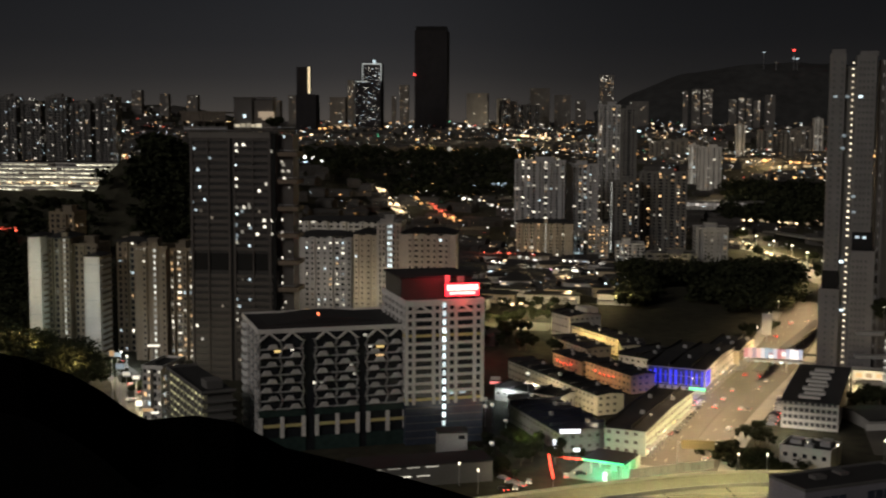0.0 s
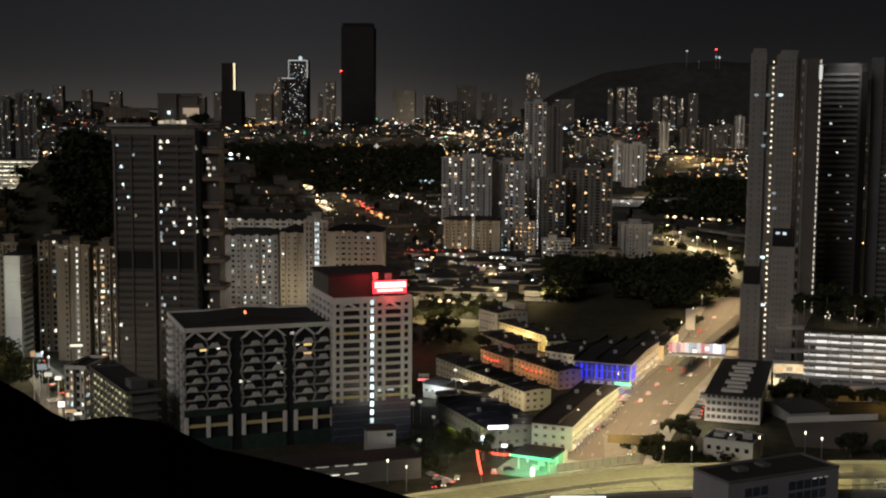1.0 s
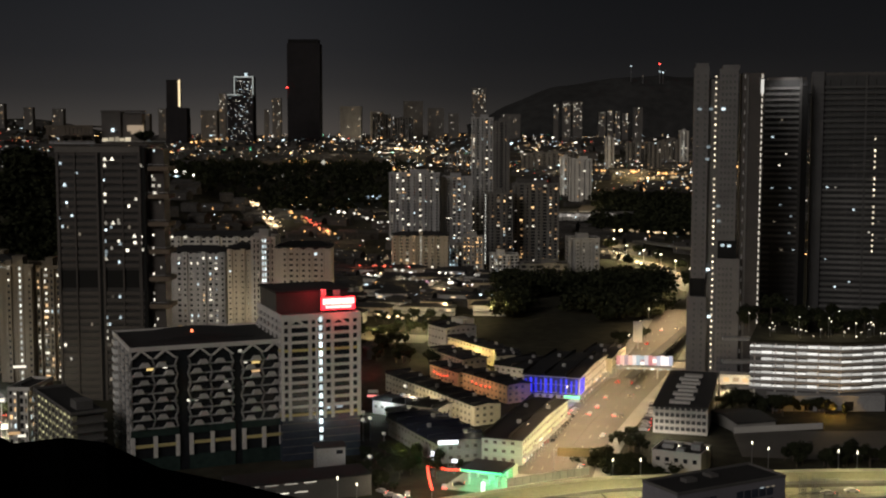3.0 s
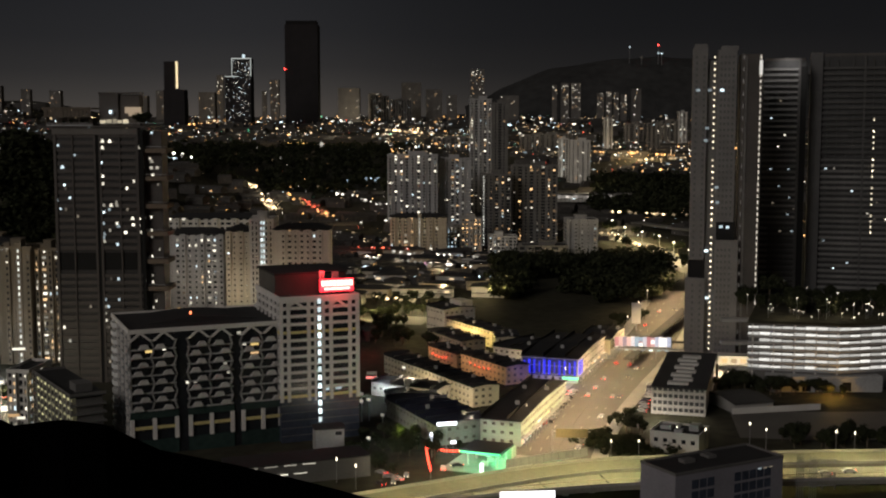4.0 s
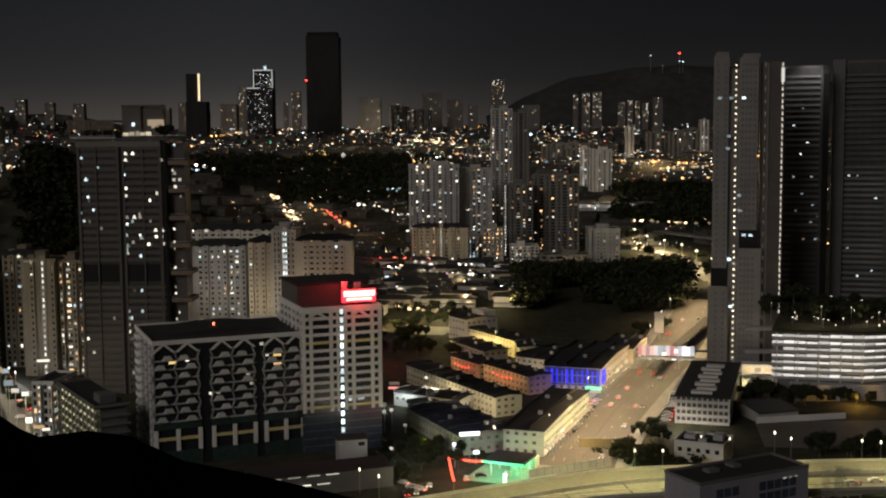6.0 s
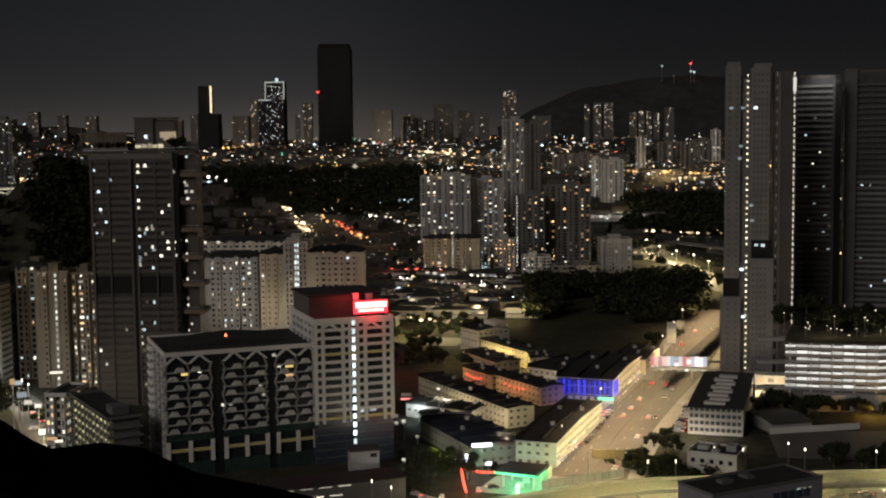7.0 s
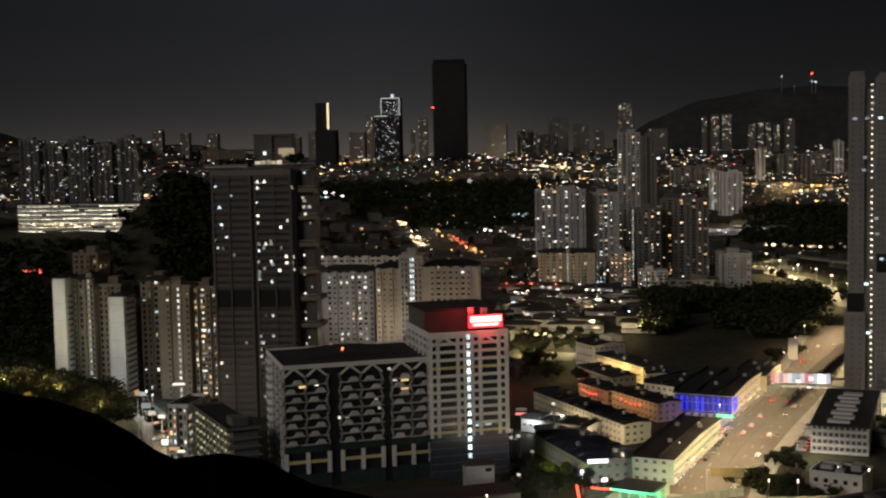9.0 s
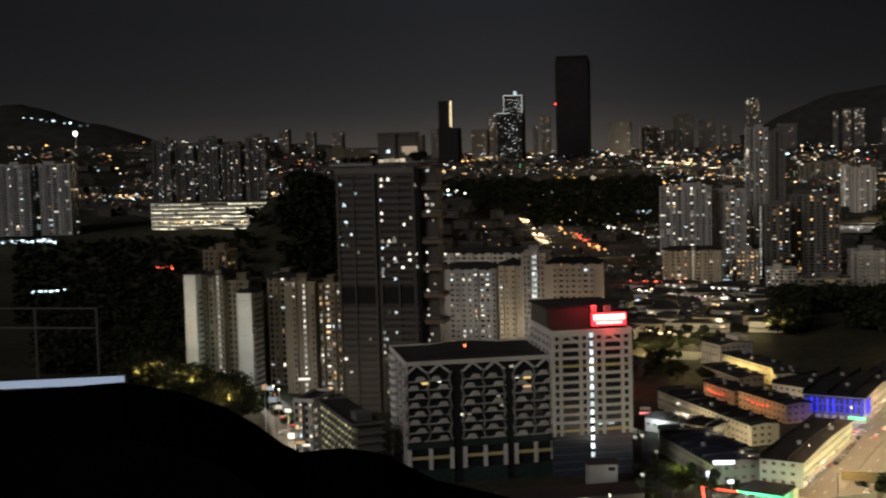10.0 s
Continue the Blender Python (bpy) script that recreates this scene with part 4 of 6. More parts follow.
    roof = roof or METAL_ROOF
    root = thing(name, x, y, z, yaw, label, category, "shop rows")
    part("wall", boxes((0, w, 0, d, 0, h)), wall, root)
    bm = bmesh.new()
    rise = min(1.3, d * 0.06)
    sec = ((-0.7, h), (-0.7, h + 0.3), (d / 2, h + rise + 0.3), (d + 0.7, h + 0.3), (d + 0.7, h), (d / 2, h + rise))
    a = [bm.verts.new((-0.5, p, q)) for p, q in sec]
    b = [bm.verts.new((w + 0.5, p, q)) for p, q in sec]
    n = len(sec)
    for i in range(n):
        bm.faces.new((a[i], a[(i + 1) % n], b[(i + 1) % n], b[i]))
    bm.faces.new(a[::-1])
    bm.faces.new(b)
    bmesh.ops.recalc_face_normals(bm, faces=bm.faces)
    part("roof", bm, roof, root)
    for gx in (0.02, w - 0.22):
        gab = bmesh.new()
        v = [[gab.verts.new((gx + o, p, q)) for p, q in ((0, h), (d, h), (d / 2, h + rise))] for o in (0, 0.2)]
        gab.faces.new(v[0])
        gab.faces.new(v[1][::-1])
        for i in range(3):
            gab.faces.new((v[0][i], v[1][i], v[1][(i + 1) % 3], v[0][(i + 1) % 3]))
        bmesh.ops.recalc_face_normals(gab, faces=gab.faces)
        part("gable", gab, wall, root)
    c = {}
    if windows:
        fh2 = h / floors
        for f in range(floors):
            for k in range(int(w / step)):
                lit_piece("window", root, c, "w", [(-0.7, 0.7, -0.06, 0.06, -0.55, 0.55)], SHOP_PANE, step * (k + 0.5), -0.02, fh2 * (f + 0.55))
            for k in range(int(d / step)):
                lit_piece("window", root, c, "w", [], SHOP_PANE, w + 0.02, step * (k + 0.5), fh2 * (f + 0.55), math.pi / 2)
        for k in range(3):
            cx = w * (0.2 + 0.3 * k) + (x * 7 % 3)
            lit_piece("roof_vent", root, c, "v", [(-0.8, 0.8, -0.6, 0.6, -0.9, 0.9)], GREY_RENDER, cx, d * (0.3 if k % 2 else 0.68), h + rise * 0.6 + 0.9)
        for f in range(1, floors):
            part("string_course", boxes((-0.1, w + 0.1, -0.18, 0.0, h / floors * f - 0.12, h / floors * f + 0.12), (w, w + 0.18, 0, d, h / floors * f - 0.12, h / floors * f + 0.12)), wall, root)
        for k in range(int(w / (step * 3)) + 1):
            part("party_pilaster", boxes((min(k * step * 3, w - 0.3), min(k * step * 3, w - 0.3) + 0.3, -0.14, 0.0, 0, h)), wall, root)
            part("party_upstand", boxes((min(k * step * 3, w - 0.3), min(k * step * 3, w - 0.3) + 0.25, -0.4, d + 0.4, h + 0.2, h + rise + 0.55)), roof, root)
        part("ledge", boxes((-0.15, w + 0.15, -0.25, 0.0, h - 0.5, h - 0.2), (w, w + 0.25, 0, d, h - 0.5, h - 0.2)), wall, root)
    return root


CREAM = surface("cream_render", (0.55, 0.5, 0.38), 0.8, 1.5, 0.1, 0.25)
MINT = surface("pale_green_render", (0.5, 0.58, 0.48), 0.8, 1.5, 0.1, 0.2)
ORANGE_W = surface("ochre_render", (0.5, 0.37, 0.24), 0.8, 1.5, 0.1, 0.25)
NAVY_ROOF = surface("navy_metal_roof", (0.022, 0.025, 0.045), 0.5, 3.0, 0.07, 0.4)
LOWROOF = surface("dark_sheet_roof", (0.03, 0.029, 0.03), 0.7, 2.0, 0.06, 0.45)

corner_block = shop_row("corner_shop_block", 17.2, 448.0, -19, 15.6, 75, 9.5, MINT, "pale green corner shop block with a long dark roof", roof=LOWROOF)
blue_block = shop_row("blue_lit_block", 40.5, 561.1, -19, 27, 66, 11.5, PALE, "shop block washed with bright blue light", roof=LOWROOF)
cbz = {}
BLUE = glow("blue_facade_light", (0.025, 0.03, 1.0), 1.3, 0.5)
for k in range(11):
    lit_piece("blue_light_strip", blue_block, cbz, "a" if k % 3 else "b", [(-0.5, 0.5, -0.2, 0.0, -3.4, 3.4)] if k % 3 else [(-0.3, 0.3, -0.2, 0.0, -2.6, 2.6)], BLUE, 1.5 + k * 2.4, -0.1, 7.0)
for k in range(3):
    lit_piece("blue_light_strip", blue_block, cbz, "c", [(-0.9, 0.9, -0.2, 0.0, -3.2, 3.2)], BLUE, 27.1, 2 + k * 3.2, 7.0, math.pi / 2)
bx, by = 49.9, 556.0
lamp(bx - 3, by - 7, 5, 700, (0.02, 0.03, 1.0), 1)
lamp(bx + 12, by - 11, 5, 700, (0.02, 0.03, 1.0), 1)
# Blue light on the wall is put in as a faintly emissive sheet
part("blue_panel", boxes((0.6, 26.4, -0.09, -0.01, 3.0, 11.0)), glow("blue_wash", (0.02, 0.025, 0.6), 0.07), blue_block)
part("green_sign", boxes((20, 27.3, -0.5, -0.2, 1.8, 2.8)), glow("green_shop_sign", (0.15, 1.0, 0.35), 2.0), blue_block)

shop_row("shop_row", -24.1, 579.3, -61.4, 84, 13, 8.5, CREAM, "long cream shop row lit by warm lane lamps", roof=LOWROOF)
shop_row("shop_row", 13.0, 581.6, -59, 38, 13, 8.5, ORANGE_W, "ochre shop row with red lantern lights", roof=LOWROOF)
shop_row("shop_row", -3.0, 611.0, -59, 27, 12, 7, ORANGE_W, "short ochre shop row strung with red lanterns", roof=LOWROOF, floors=2)
shop_row("shop_row", 6.9, 686.0, -61.6, 50, 11, 9, CREAM, "cream shop row lit yellow", roof=LOWROOF)
shop_row("shop_row", 31.5, 640.0, -88, 17, 12, 9, CREAM, "cream shop row closing the yard", roof=LOWROOF)
shop_row("shop_row", -3.2, 654.3, -63, 38, 14, 7.5, BEIGE, "brown-walled row under a flat dark roof", roof=LOWROOF, floors=2)
shop_row("workshop", 29.5, 602.0, -40, 24, 34, 8.5, PALE, "low workshop with dark sheet roof and pale gable", roof=LOWROOF, category="workshop", floors=2)
shop_row("hall", -19.5, 490.0, -66, 50, 22, 7.5, CONCRETE, "low hall with a navy metal roof and bright signs", roof=NAVY_ROOF, category="hall", floors=2)
shop_row("workshop", -27.9, 530.4, -32, 34, 14, 6, PALE, "pale low workshop with a sheet roof", roof=LOWROOF, category="workshop", floors=1)
shop_row("workshop", -21.4, 514.2, -62, 26, 12, 5, CONCRETE, "grey low workshop with a dark roof", roof=LOWROOF, category="workshop", floors=1)
white_block = shop_row("white_block", -4.4, 707.0, -58, 19, 21, 13, PALE, "pale flat-topped block beside the woods", roof=ROOF, category="block")
part("stair_head", boxes((6, 18, 12, 20, 13.3, 17.0)), PALE, white_block)
bridge_row = shop_row("shop_row", 74.0, 615.8, -19, 16, 40, 10, CREAM, "shop row beside the footbridge", roof=LOWROOF)


FRONTS = [glow("shopfront_%s" % n, tone, v) for n, tone, v in (("white", (1.0, 0.96, 0.9), 1.3), ("warm", (1.0, 0.75, 0.45), 0.9), ("pink", (1.0, 0.5, 0.75), 0.9), ("cool", (0.7, 0.88, 1.0), 1.1), ("dim", (0.8, 0.65, 0.5), 0.12), ("green", (0.3, 1.0, 0.5), 0.7))]


def shopfronts(root, w, d, n, seed, weights=(4, 4, 1, 2, 8, 0.5)):
    """Shop bays along the street side: lit front, fascia board, awning and pillar."""
    r = random.Random(seed)
    c = {}
    for k in range(n):
        y = (k + 0.5) * d / n
        i = r.choices(range(6), weights)[0]
        h = r.choice((1.0, 1.3))
        lit_piece("shopfront", root, c, ("f", i, h), [(-d / n * 0.4, d / n * 0.4, -0.08, 0.0, -h, h)], FRONTS[i], w + 0.04, y, 1.5, math.pi / 2)
        if r.random() < 0.55:
            j = r.choices(range(6), weights)[0]
            lit_piece("fascia", root, c, ("s", j), [(-d / n * 0.42, d / n * 0.42, -0.14, 0.0, -0.35, 0.35)], FRONTS[j], w + 0.1, y, 3.5, math.pi / 2)
        lit_piece("awning", root, c, "a", [(-d / n * 0.46, d / n * 0.46, -2.0, 0.0, -0.08, 0.08)], CONCRETE, w + 0.05, y, 3.05, math.pi / 2)
        lit_piece("pillar", root, c, "p", [(-0.2, 0.2, -2.1, -1.7, -1.5, 1.5)], CONCRETE, w + 0.05, y - d / n * 0.5, 1.5, math.pi / 2)
        if r.random() < 0.4:
            lit_piece("air_conditioner", root, c, "ac", [(-0.45, 0.45, -0.5, 0.0, -0.35, 0.35)], GREY_RENDER, w + 0.05, y + 1.0, r.choice((5.2, 8.0)), math.pi / 2)


def lit_sign(name, x, y, z, yaw, w, h, material, label):
    root = thing(name, x, y, z, yaw, label, "sign")
    case = part("case", boxes((-w / 2 - 0.1, w / 2 + 0.1, 0.02, 0.35, -0.1, h + 0.1)), STEEL, root)
    part("face", boxes((-w / 2, w / 2, -0.08, 0.02, 0, h)), material, case)
    if z > 1:
        part("post", boxes((-0.12, 0.12, 0.4, 0.64, -z, 0.2)), STEEL, root)
    part("bracket", boxes((-w / 2, -w / 2 + 0.2, 0.35, 1.0, -0.6, h), (w / 2 - 0.2, w / 2, 0.35, 1.0, -0.6, h)), STEEL, root)
    return root


shopfronts(corner_block, 15.6, 75, 15, 3)
shopfronts(blue_block, 27, 66, 13, 5)
shopfronts(bridge_row, 16, 40, 8, 9)
WHITE_SIGN = glow("white_light_box", (0.85, 0.88, 1.0), 2.2)
PINK_SIGN = glow("pink_light_box", (1.0, 0.6, 0.9), 2.0)
lit_sign("shop_sign", 4.4, 434.0, 10.4, 12, 7.4, 1.3, WHITE_SIGN, "white glowing light-box sign on the hall")
lit_sign("shop_sign", -1.22, 428.0, 5.68, -20, 1.1, 3.6, WHITE_SIGN, "upright white light-box sign")
lit_sign("shop_sign", -0.41, 426.0, 4.76, -20, 2.2, 1.5, PINK_SIGN, "pinkish light-box sign by the hall door")
lit_sign("shop_sign", 6.75, 432.0, 4.2, 8, 2.0, 1.1, WHITE_SIGN, "small white light-box sign")
# A low building lit red and white, put in as two glowing boards
lit_sign("shop_sign", -28.6, 545.0, 4.2, 0, 5, 0.9, glow("red_white_sign", (1.0, 0.25, 0.22), 1.2), "red shopfront sign by the lane")
lit_sign("shop_sign", -28.6, 546.0, 5.8, 0, 4.5, 1.3, W_DIM, "white shopfront sign by the lane")
# Bright patches of unclear source, added as lit boards to fit the view
for px, py, pz in ((-29.4, 480.0, 8.32), (-26.6, 482.0, 8.54), (-20.6, 470.0, 5.19), (-24.4, 440.0, 3.82), (-29.7, 485.0, 10.2), (-13.4, 520.0, 13.9)):
    lit_sign("lit_doorway", px, py, pz, -20, 1.3, 0.9, W_WHITE, "bright doorway light behind the office block")
sx0, sy0, sz0 = 1.02, 434.0, 1.75
lamp(sx0, sy0 - 4, 6, 2500, (0.9, 0.92, 1.0))
lamp(sx0 + 6, sy0 - 6, 9, 1500, (0.9, 0.92, 1.0))

# filling station
gx0, gy0 = 17.2, 416.5
fs = thing("filling_station", gx0, gy0, 0, -22, "filling station washed in green light under a dark canopy", "filling station")
canopy = part("canopy", boxes((-8, 7, -3, 12, 5.2, 6.1)), LOWROOF, fs)
part("canopy_edge_light", boxes((-8.1, 7.1, -3.2, -3.0, 5.3, 5.9), (-8.25, -8.0, -3, 6, 5.3, 5.9)), glow("green_edge_light", (0.1, 1.0, 0.35), 1.6), canopy)
for px, py in ((-6, 0), (5, 0), (-6, 9), (5, 9)):
    part("canopy_column", boxes((px - 0.3, px + 0.3, py - 0.3, py + 0.3, 0, 5.2)), WHITE_PAINT, fs)
for py in (1, 7):
    part("pump", boxes((-1.2, 1.2, py - 0.4, py + 0.4, 0, 1.9)), WHITE_PAINT, fs)
part("kiosk", boxes((-7, 6, 12.5, 18, 0, 4)), MINT, fs)
part("forecourt", boxes((-13, 15, -9, 19, 0.06, 0.12)), CONCRETE, fs)
tot = thing("price_totem", 16.0, 405.5, 0, -10, "bright white price totem of the filling station", "sign")
part("post", boxes((-0.9, 0.9, -0.2, 0.2, 0, 1.2)), surface("red_base", (0.4, 0.05, 0.05), 0.6), tot)
part("face", boxes((-0.65, 0.65, -0.25, 0.25, 1.2, 4.4)), glow("totem_light", (0.9, 1.0, 0.95), 1.6), tot)
for px, py in ((-4, -5), (6, 3), (-1, 5), (10, -3)):
    lamp(gx0 + px, gy0 + py, 4.7, 1700, (0.12, 1.0, 0.38), 0.6)

# strings of red lanterns beside the lane
LANT = glow("red_lantern", (1.0, 0.06, 0.03), 4.0)


def lantern_string(x0, y0, x1, y1, n, z, label):
    root = thing("lantern_string", x0, y0, z, 0, label, "lantern string")
    c = {}
    for i in range(n):
        u = i / (n - 1)
        lit_piece("lantern", root, c, "l", [(-0.3, 0.3, -0.3, 0.3, -0.28, 0.32)], LANT, (x1 - x0) * u, (y1 - y0) * u, -math.sin(u * math.pi) * 0.7)
    ln = math.hypot(x1 - x0, y1 - y0)
    w = part("wire", boxes((0, ln, -0.03, 0.03, 0.42, 0.48)), STEEL, root)
    w.rotation_euler = (0, 0, math.atan2(y1 - y0, x1 - x0))
    for e in (0, 1):
        part("pole", boxes(((x1 - x0) * e - 0.08, (x1 - x0) * e + 0.08, (y1 - y0) * e - 0.08, (y1 - y0) * e + 0.08, -z, 0.7)), STEEL, root)
    return root


lantern_string(-2.66, 428.3, 11.4, 423.0, 15, 4.0, "string of glowing red lanterns")
lantern_string(-3.06, 426.8, -1.37, 399.1, 26, 4.0, "dense string of glowing red lanterns")
lantern_string(-1.0, 601.5, 5.5, 590.0, 5, 5.0, "string of red lanterns on the ochre row")
lantern_string(17.0, 572.0, 25.0, 558.5, 5, 6.0, "string of red lanterns on the ochre row")
lamp(2.91, 412.0, 5, 1200, (1.0, 0.35, 0.2))
lamp(-13.0, 404.0, 7, 2400, WARM)
lamp(-22.0, 424.0, 7, 1300, COOL)

# ---- footbridge with advertising boards over the street ----
fbx, fby = 91.0, 609.5
br = thing("footbridge", fbx, fby, 0, -9, "footbridge across the street carrying glowing advertising boards", "footbridge")
span = part("deck", boxes((0, 42, 0, 3.4, 5.2, 6.0)), CONCRETE, br)
part("roof", boxes((-0.4, 42.4, 0.0, 3.7, 9.4, 9.8)), LOWROOF, br)
for k in range(8):
    part("advert_post", boxes((0.4 + k * 4, 0.6 + k * 4, -0.04, 0.14, 5.6, 12.2)), STEEL, br)
for px in (0.5, 20.5, 41):
    part("pillar", boxes((px, px + 0.8, 1.2, 2.2, 0, 5.2)), CONCRETE, br)
ADS = [glow("advert_face_%s" % n, tone, v) for n, tone, v in (("red", (0.85, 0.22, 0.28), 0.42), ("rose", (0.9, 0.5, 0.52), 0.5), ("pale", (0.75, 0.78, 0.95), 0.5), ("sky", (0.3, 0.55, 0.85), 0.42), ("white", (1.0, 0.92, 0.88), 1.0), ("plum", (0.5, 0.3, 0.5), 0.3))]
ra = random.Random(6)
for k in range(14):
    tall = 12.2 if k % 3 else 11.9
    cuts = sorted((7.2, ra.uniform(8.2, 9.4), ra.uniform(9.8, 11.2), tall))
    for a, c in zip(cuts, cuts[1:]):
        part("advert_panel", boxes((0.3 + k * 2.0, 2.28 + k * 2.0, -0.3, -0.05, a, c - 0.03)), ADS[(0, 1, 5, 1, 2, 3, 3, 2, 0, 1, 2, 4, 4, 2)[k] if ra.random() < 0.85 else ra.randrange(6)], span)
for k in range(7):
    part("soffit_light", boxes((1.5 + k * 4, 3.2 + k * 4, -0.6, -0.1, 5.0, 5.6)), W_COOL, span)
part("stair", boxes((-3.5, 0, 0.4, 3, 0, 2.2), (-1.8, 0, 0.4, 3, 2.2, 5)), CONCRETE, br)
ramp_x, ramp_y = 94.5, 588.0
wk = thing("covered_walkway", ramp_x, ramp_y, 0, -20.8, "dark covered walkway along the middle of the street", "walkway")
part("roof", boxes((-2.4, 2.4, 0, 46, 4.2, 4.5), (-2.9, 2.9, 66, 176, 4.2, 4.5)), ROOF, wk)
for k in (*range(4), *range(6, 15)):
    part("post", boxes((-0.3, 0.3, 1 + k * 12, 1.6 + k * 12, 0, 4.2)), CONCRETE, wk)
board = thing("billboard", 116.6, 697.0, 0, -15, "tall unlit pale billboard beside the street", "billboard")
part("face", boxes((-2.6, 2.6, -0.2, 0.2, 4, 16)), PALE, board)
part("post", boxes((-0.4, 0.4, 0.2, 0.8, 0, 15)), STEEL, board)

# overhead road sign in the foreground of the street
gan = thing("road_sign_gantry", 42.4, 432.3, 0, -4, "wide overhead road sign seen against the lit street", "road sign")
part("post", boxes((0, 0.4, 0, 0.4, 0, 9)), STEEL, gan)
part("arm", boxes((0.4, 14, 0.1, 0.3, 8.4, 8.8)), STEEL, gan)
part("panel", boxes((1.5, 13, -0.1, 0.1, 6.4, 9.6)), surface("ochre_sign_panel", (0.17, 0.14, 0.07), 0.6), gan)

# ---- low block with stepped roof lights, sheds and the grey block by the viaduct ----
cpk = thing("school_block", 89.6, 494.8, 0, -16, "white four-storey block with deep galleries and stepped roof lights", "block")
part("core", boxes((0.8, 21.2, 0.8, 79, 0, 11)), SOFT_PANE, cpk)
part("roof", boxes((-0.4, 22.4, -0.4, 80, 11, 11.5)), LOWROOF, cpk)
for f in range(4):
    part("gallery_band", boxes((0, 22, 0, 79.6, f * 2.85, f * 2.85 + 1.15)), PALE, cpk)
for k in range(11):
    part("gallery_post", boxes((k * 2.15, k * 2.15 + 0.5, -0.06, 0.9, 0, 11)), PALE, cpk)
for k in range(14):
    part("side_post", boxes((21.2, 22.06, 2 + k * 5.6, 3 + k * 5.6, 0, 11)), PALE, cpk)
for k in range(8):
    part("roof_light", boxes((6.0 + (k % 2) * 1.6, 14.5 + (k % 2) * 1.2, 5 + k * 8.4, 9.4 + k * 8.4, 11.5, 12.5)), PALE, cpk)
house = thing("white_house", 79.0, 437.0, 0, -26, "small white flat-roofed house with rooftop plant by the viaduct", "house")
part("wall", boxes((0, 18, 0, 15, 0, 7.0)), PALE, house)
part("roof", boxes((0.4, 17.6, 0.4, 14.6, 7.0, 7.2)), ROOF, house)
part("parapet", boxes((-0.1, 18.1, -0.1, 0.3, 7.0, 7.9), (-0.1, 18.1, 14.7, 15.1, 7.0, 7.9), (-0.1, 0.3, 0.3, 14.7, 7.0, 7.9), (17.7, 18.1, 0.3, 14.7, 7.0, 7.9)), PALE, house)
for a, c, e, g, top in ((2, 6, 6, 10, 8.6), (8, 11, 3, 6, 8.2), (12.5, 16, 7, 12, 9.4), (6.8, 8.4, 10, 13, 8.3)):
    part("roof_plant", boxes((a, c, e, g, 7.2, top)), GREY_RENDER, house)
for k in range(5):
    part("window", boxes((1.4 + k * 3.4, 2.9 + k * 3.4, -0.06, 0.1, 3.9, 5.4)), GLASS, house)
shop_row("shed", 123.8, 493.3, 15, 18, 24, 4, CONCRETE, "curved low shed with a dark roof", roof=LOWROOF, windows=False, category="shed")
ribbon("car_lot", [(120.0, 478.0, 0), (150.0, 474.0, 0), (196.0, 474.0, 0)], 46, ASPHALT, 0.1, "wide empty asphalt lot in front of the car park", "lot")
wall0 = thing("boundary_wall", 122.7, 492.4, 0, 12, "pale boundary wall round a dark yard", "wall")
part("wall", boxes((0, 40, 0, 0.3, 0, 2.6)), PALE, wall0)
gb = thing("grey_block", 68.5, 338, 0, 28, "grey flat-roofed block with dark glazing by the viaduct", "office block")
gh = 20.5 - 0.8
part("body", boxes((0, 41, 0, 16, 0, gh)), surface("lilac_grey_render", (0.22, 0.212, 0.24), 0.8, 1.5, 0.1, 0.2), gb)
part("roof", boxes((0.6, 40.4, 0.6, 15.4, gh, gh + 0.25)), ROOF, gb)
part("parapet", boxes((-0.1, 41.1, -0.1, 0.5, gh, gh + 0.8), (-0.1, 41.1, 15.5, 16.1, gh, gh + 0.8), (-0.1, 0.5, 0.5, 15.5, gh, gh + 0.8), (40.5, 41.1, 0.5, 15.5, gh, gh + 0.8)), DARK_CONCRETE, gb)
for x0, n in ((6, 3), (22, 5)):
    for f in range(5):
        for k in range(n):
            part("window", boxes((x0 + k * 2.9, x0 + k * 2.9 + 2.5, -0.08, 0.1, gh - 4.6 - f * 3.4, gh - 2.0 - f * 3.4)), BLUE_GLASS, gb)
for k in range(3):
    part("window_light", boxes((31 + k * 2.2, 32.3 + k * 2.2, -0.2, -0.08, gh - 2.2, gh - 1.8)), glow("pale_office_light", (0.8, 0.95, 1.0), 0.25) if k == 0 else W_DIM, gb)
part("roof_tank", boxes((10, 14, 8, 11, gh + 0.25, gh + 1.3)), DARK_CONCRETE, gb)
part("roof_tank", boxes((20, 23, 9, 13, gh + 0.25, gh + 1.1)), DARK_CONCRETE, gb)


def lattice_mast(x, y, h, label):
    root = thing("lattice_mast", x, y, 0, 10, label, "mast", "lattice masts")
    for px in (-0.7, 0.7):
        for py in (-0.7, 0.7):
            part("leg", boxes((px - 0.09, px + 0.09, py - 0.09, py + 0.09, 0, h)), STEEL, root)
    for k in range(int(h / 2.2)):
        part("brace", boxes((-0.7, 0.7, -0.75, -0.65, k * 2.2, k * 2.2 + 0.12), (-0.75, -0.65, -0.7, 0.7, k * 2.2 + 1, k * 2.2 + 1.12)), STEEL, root)
    for k in range(3):
        part("crossarm", boxes((-0.7, 7.5, -0.1, 0.1, h - 1.5 - k * 4, h - 1.3 - k * 4), (6.9, 7.3, -0.1, 0.1, h - 2.8 - k * 4, h - 1.3 - k * 4)), STEEL, root)
    return root


lattice_mast(108.3, 352, 21.7, "grey lattice mast with cross arms by the viaduct")
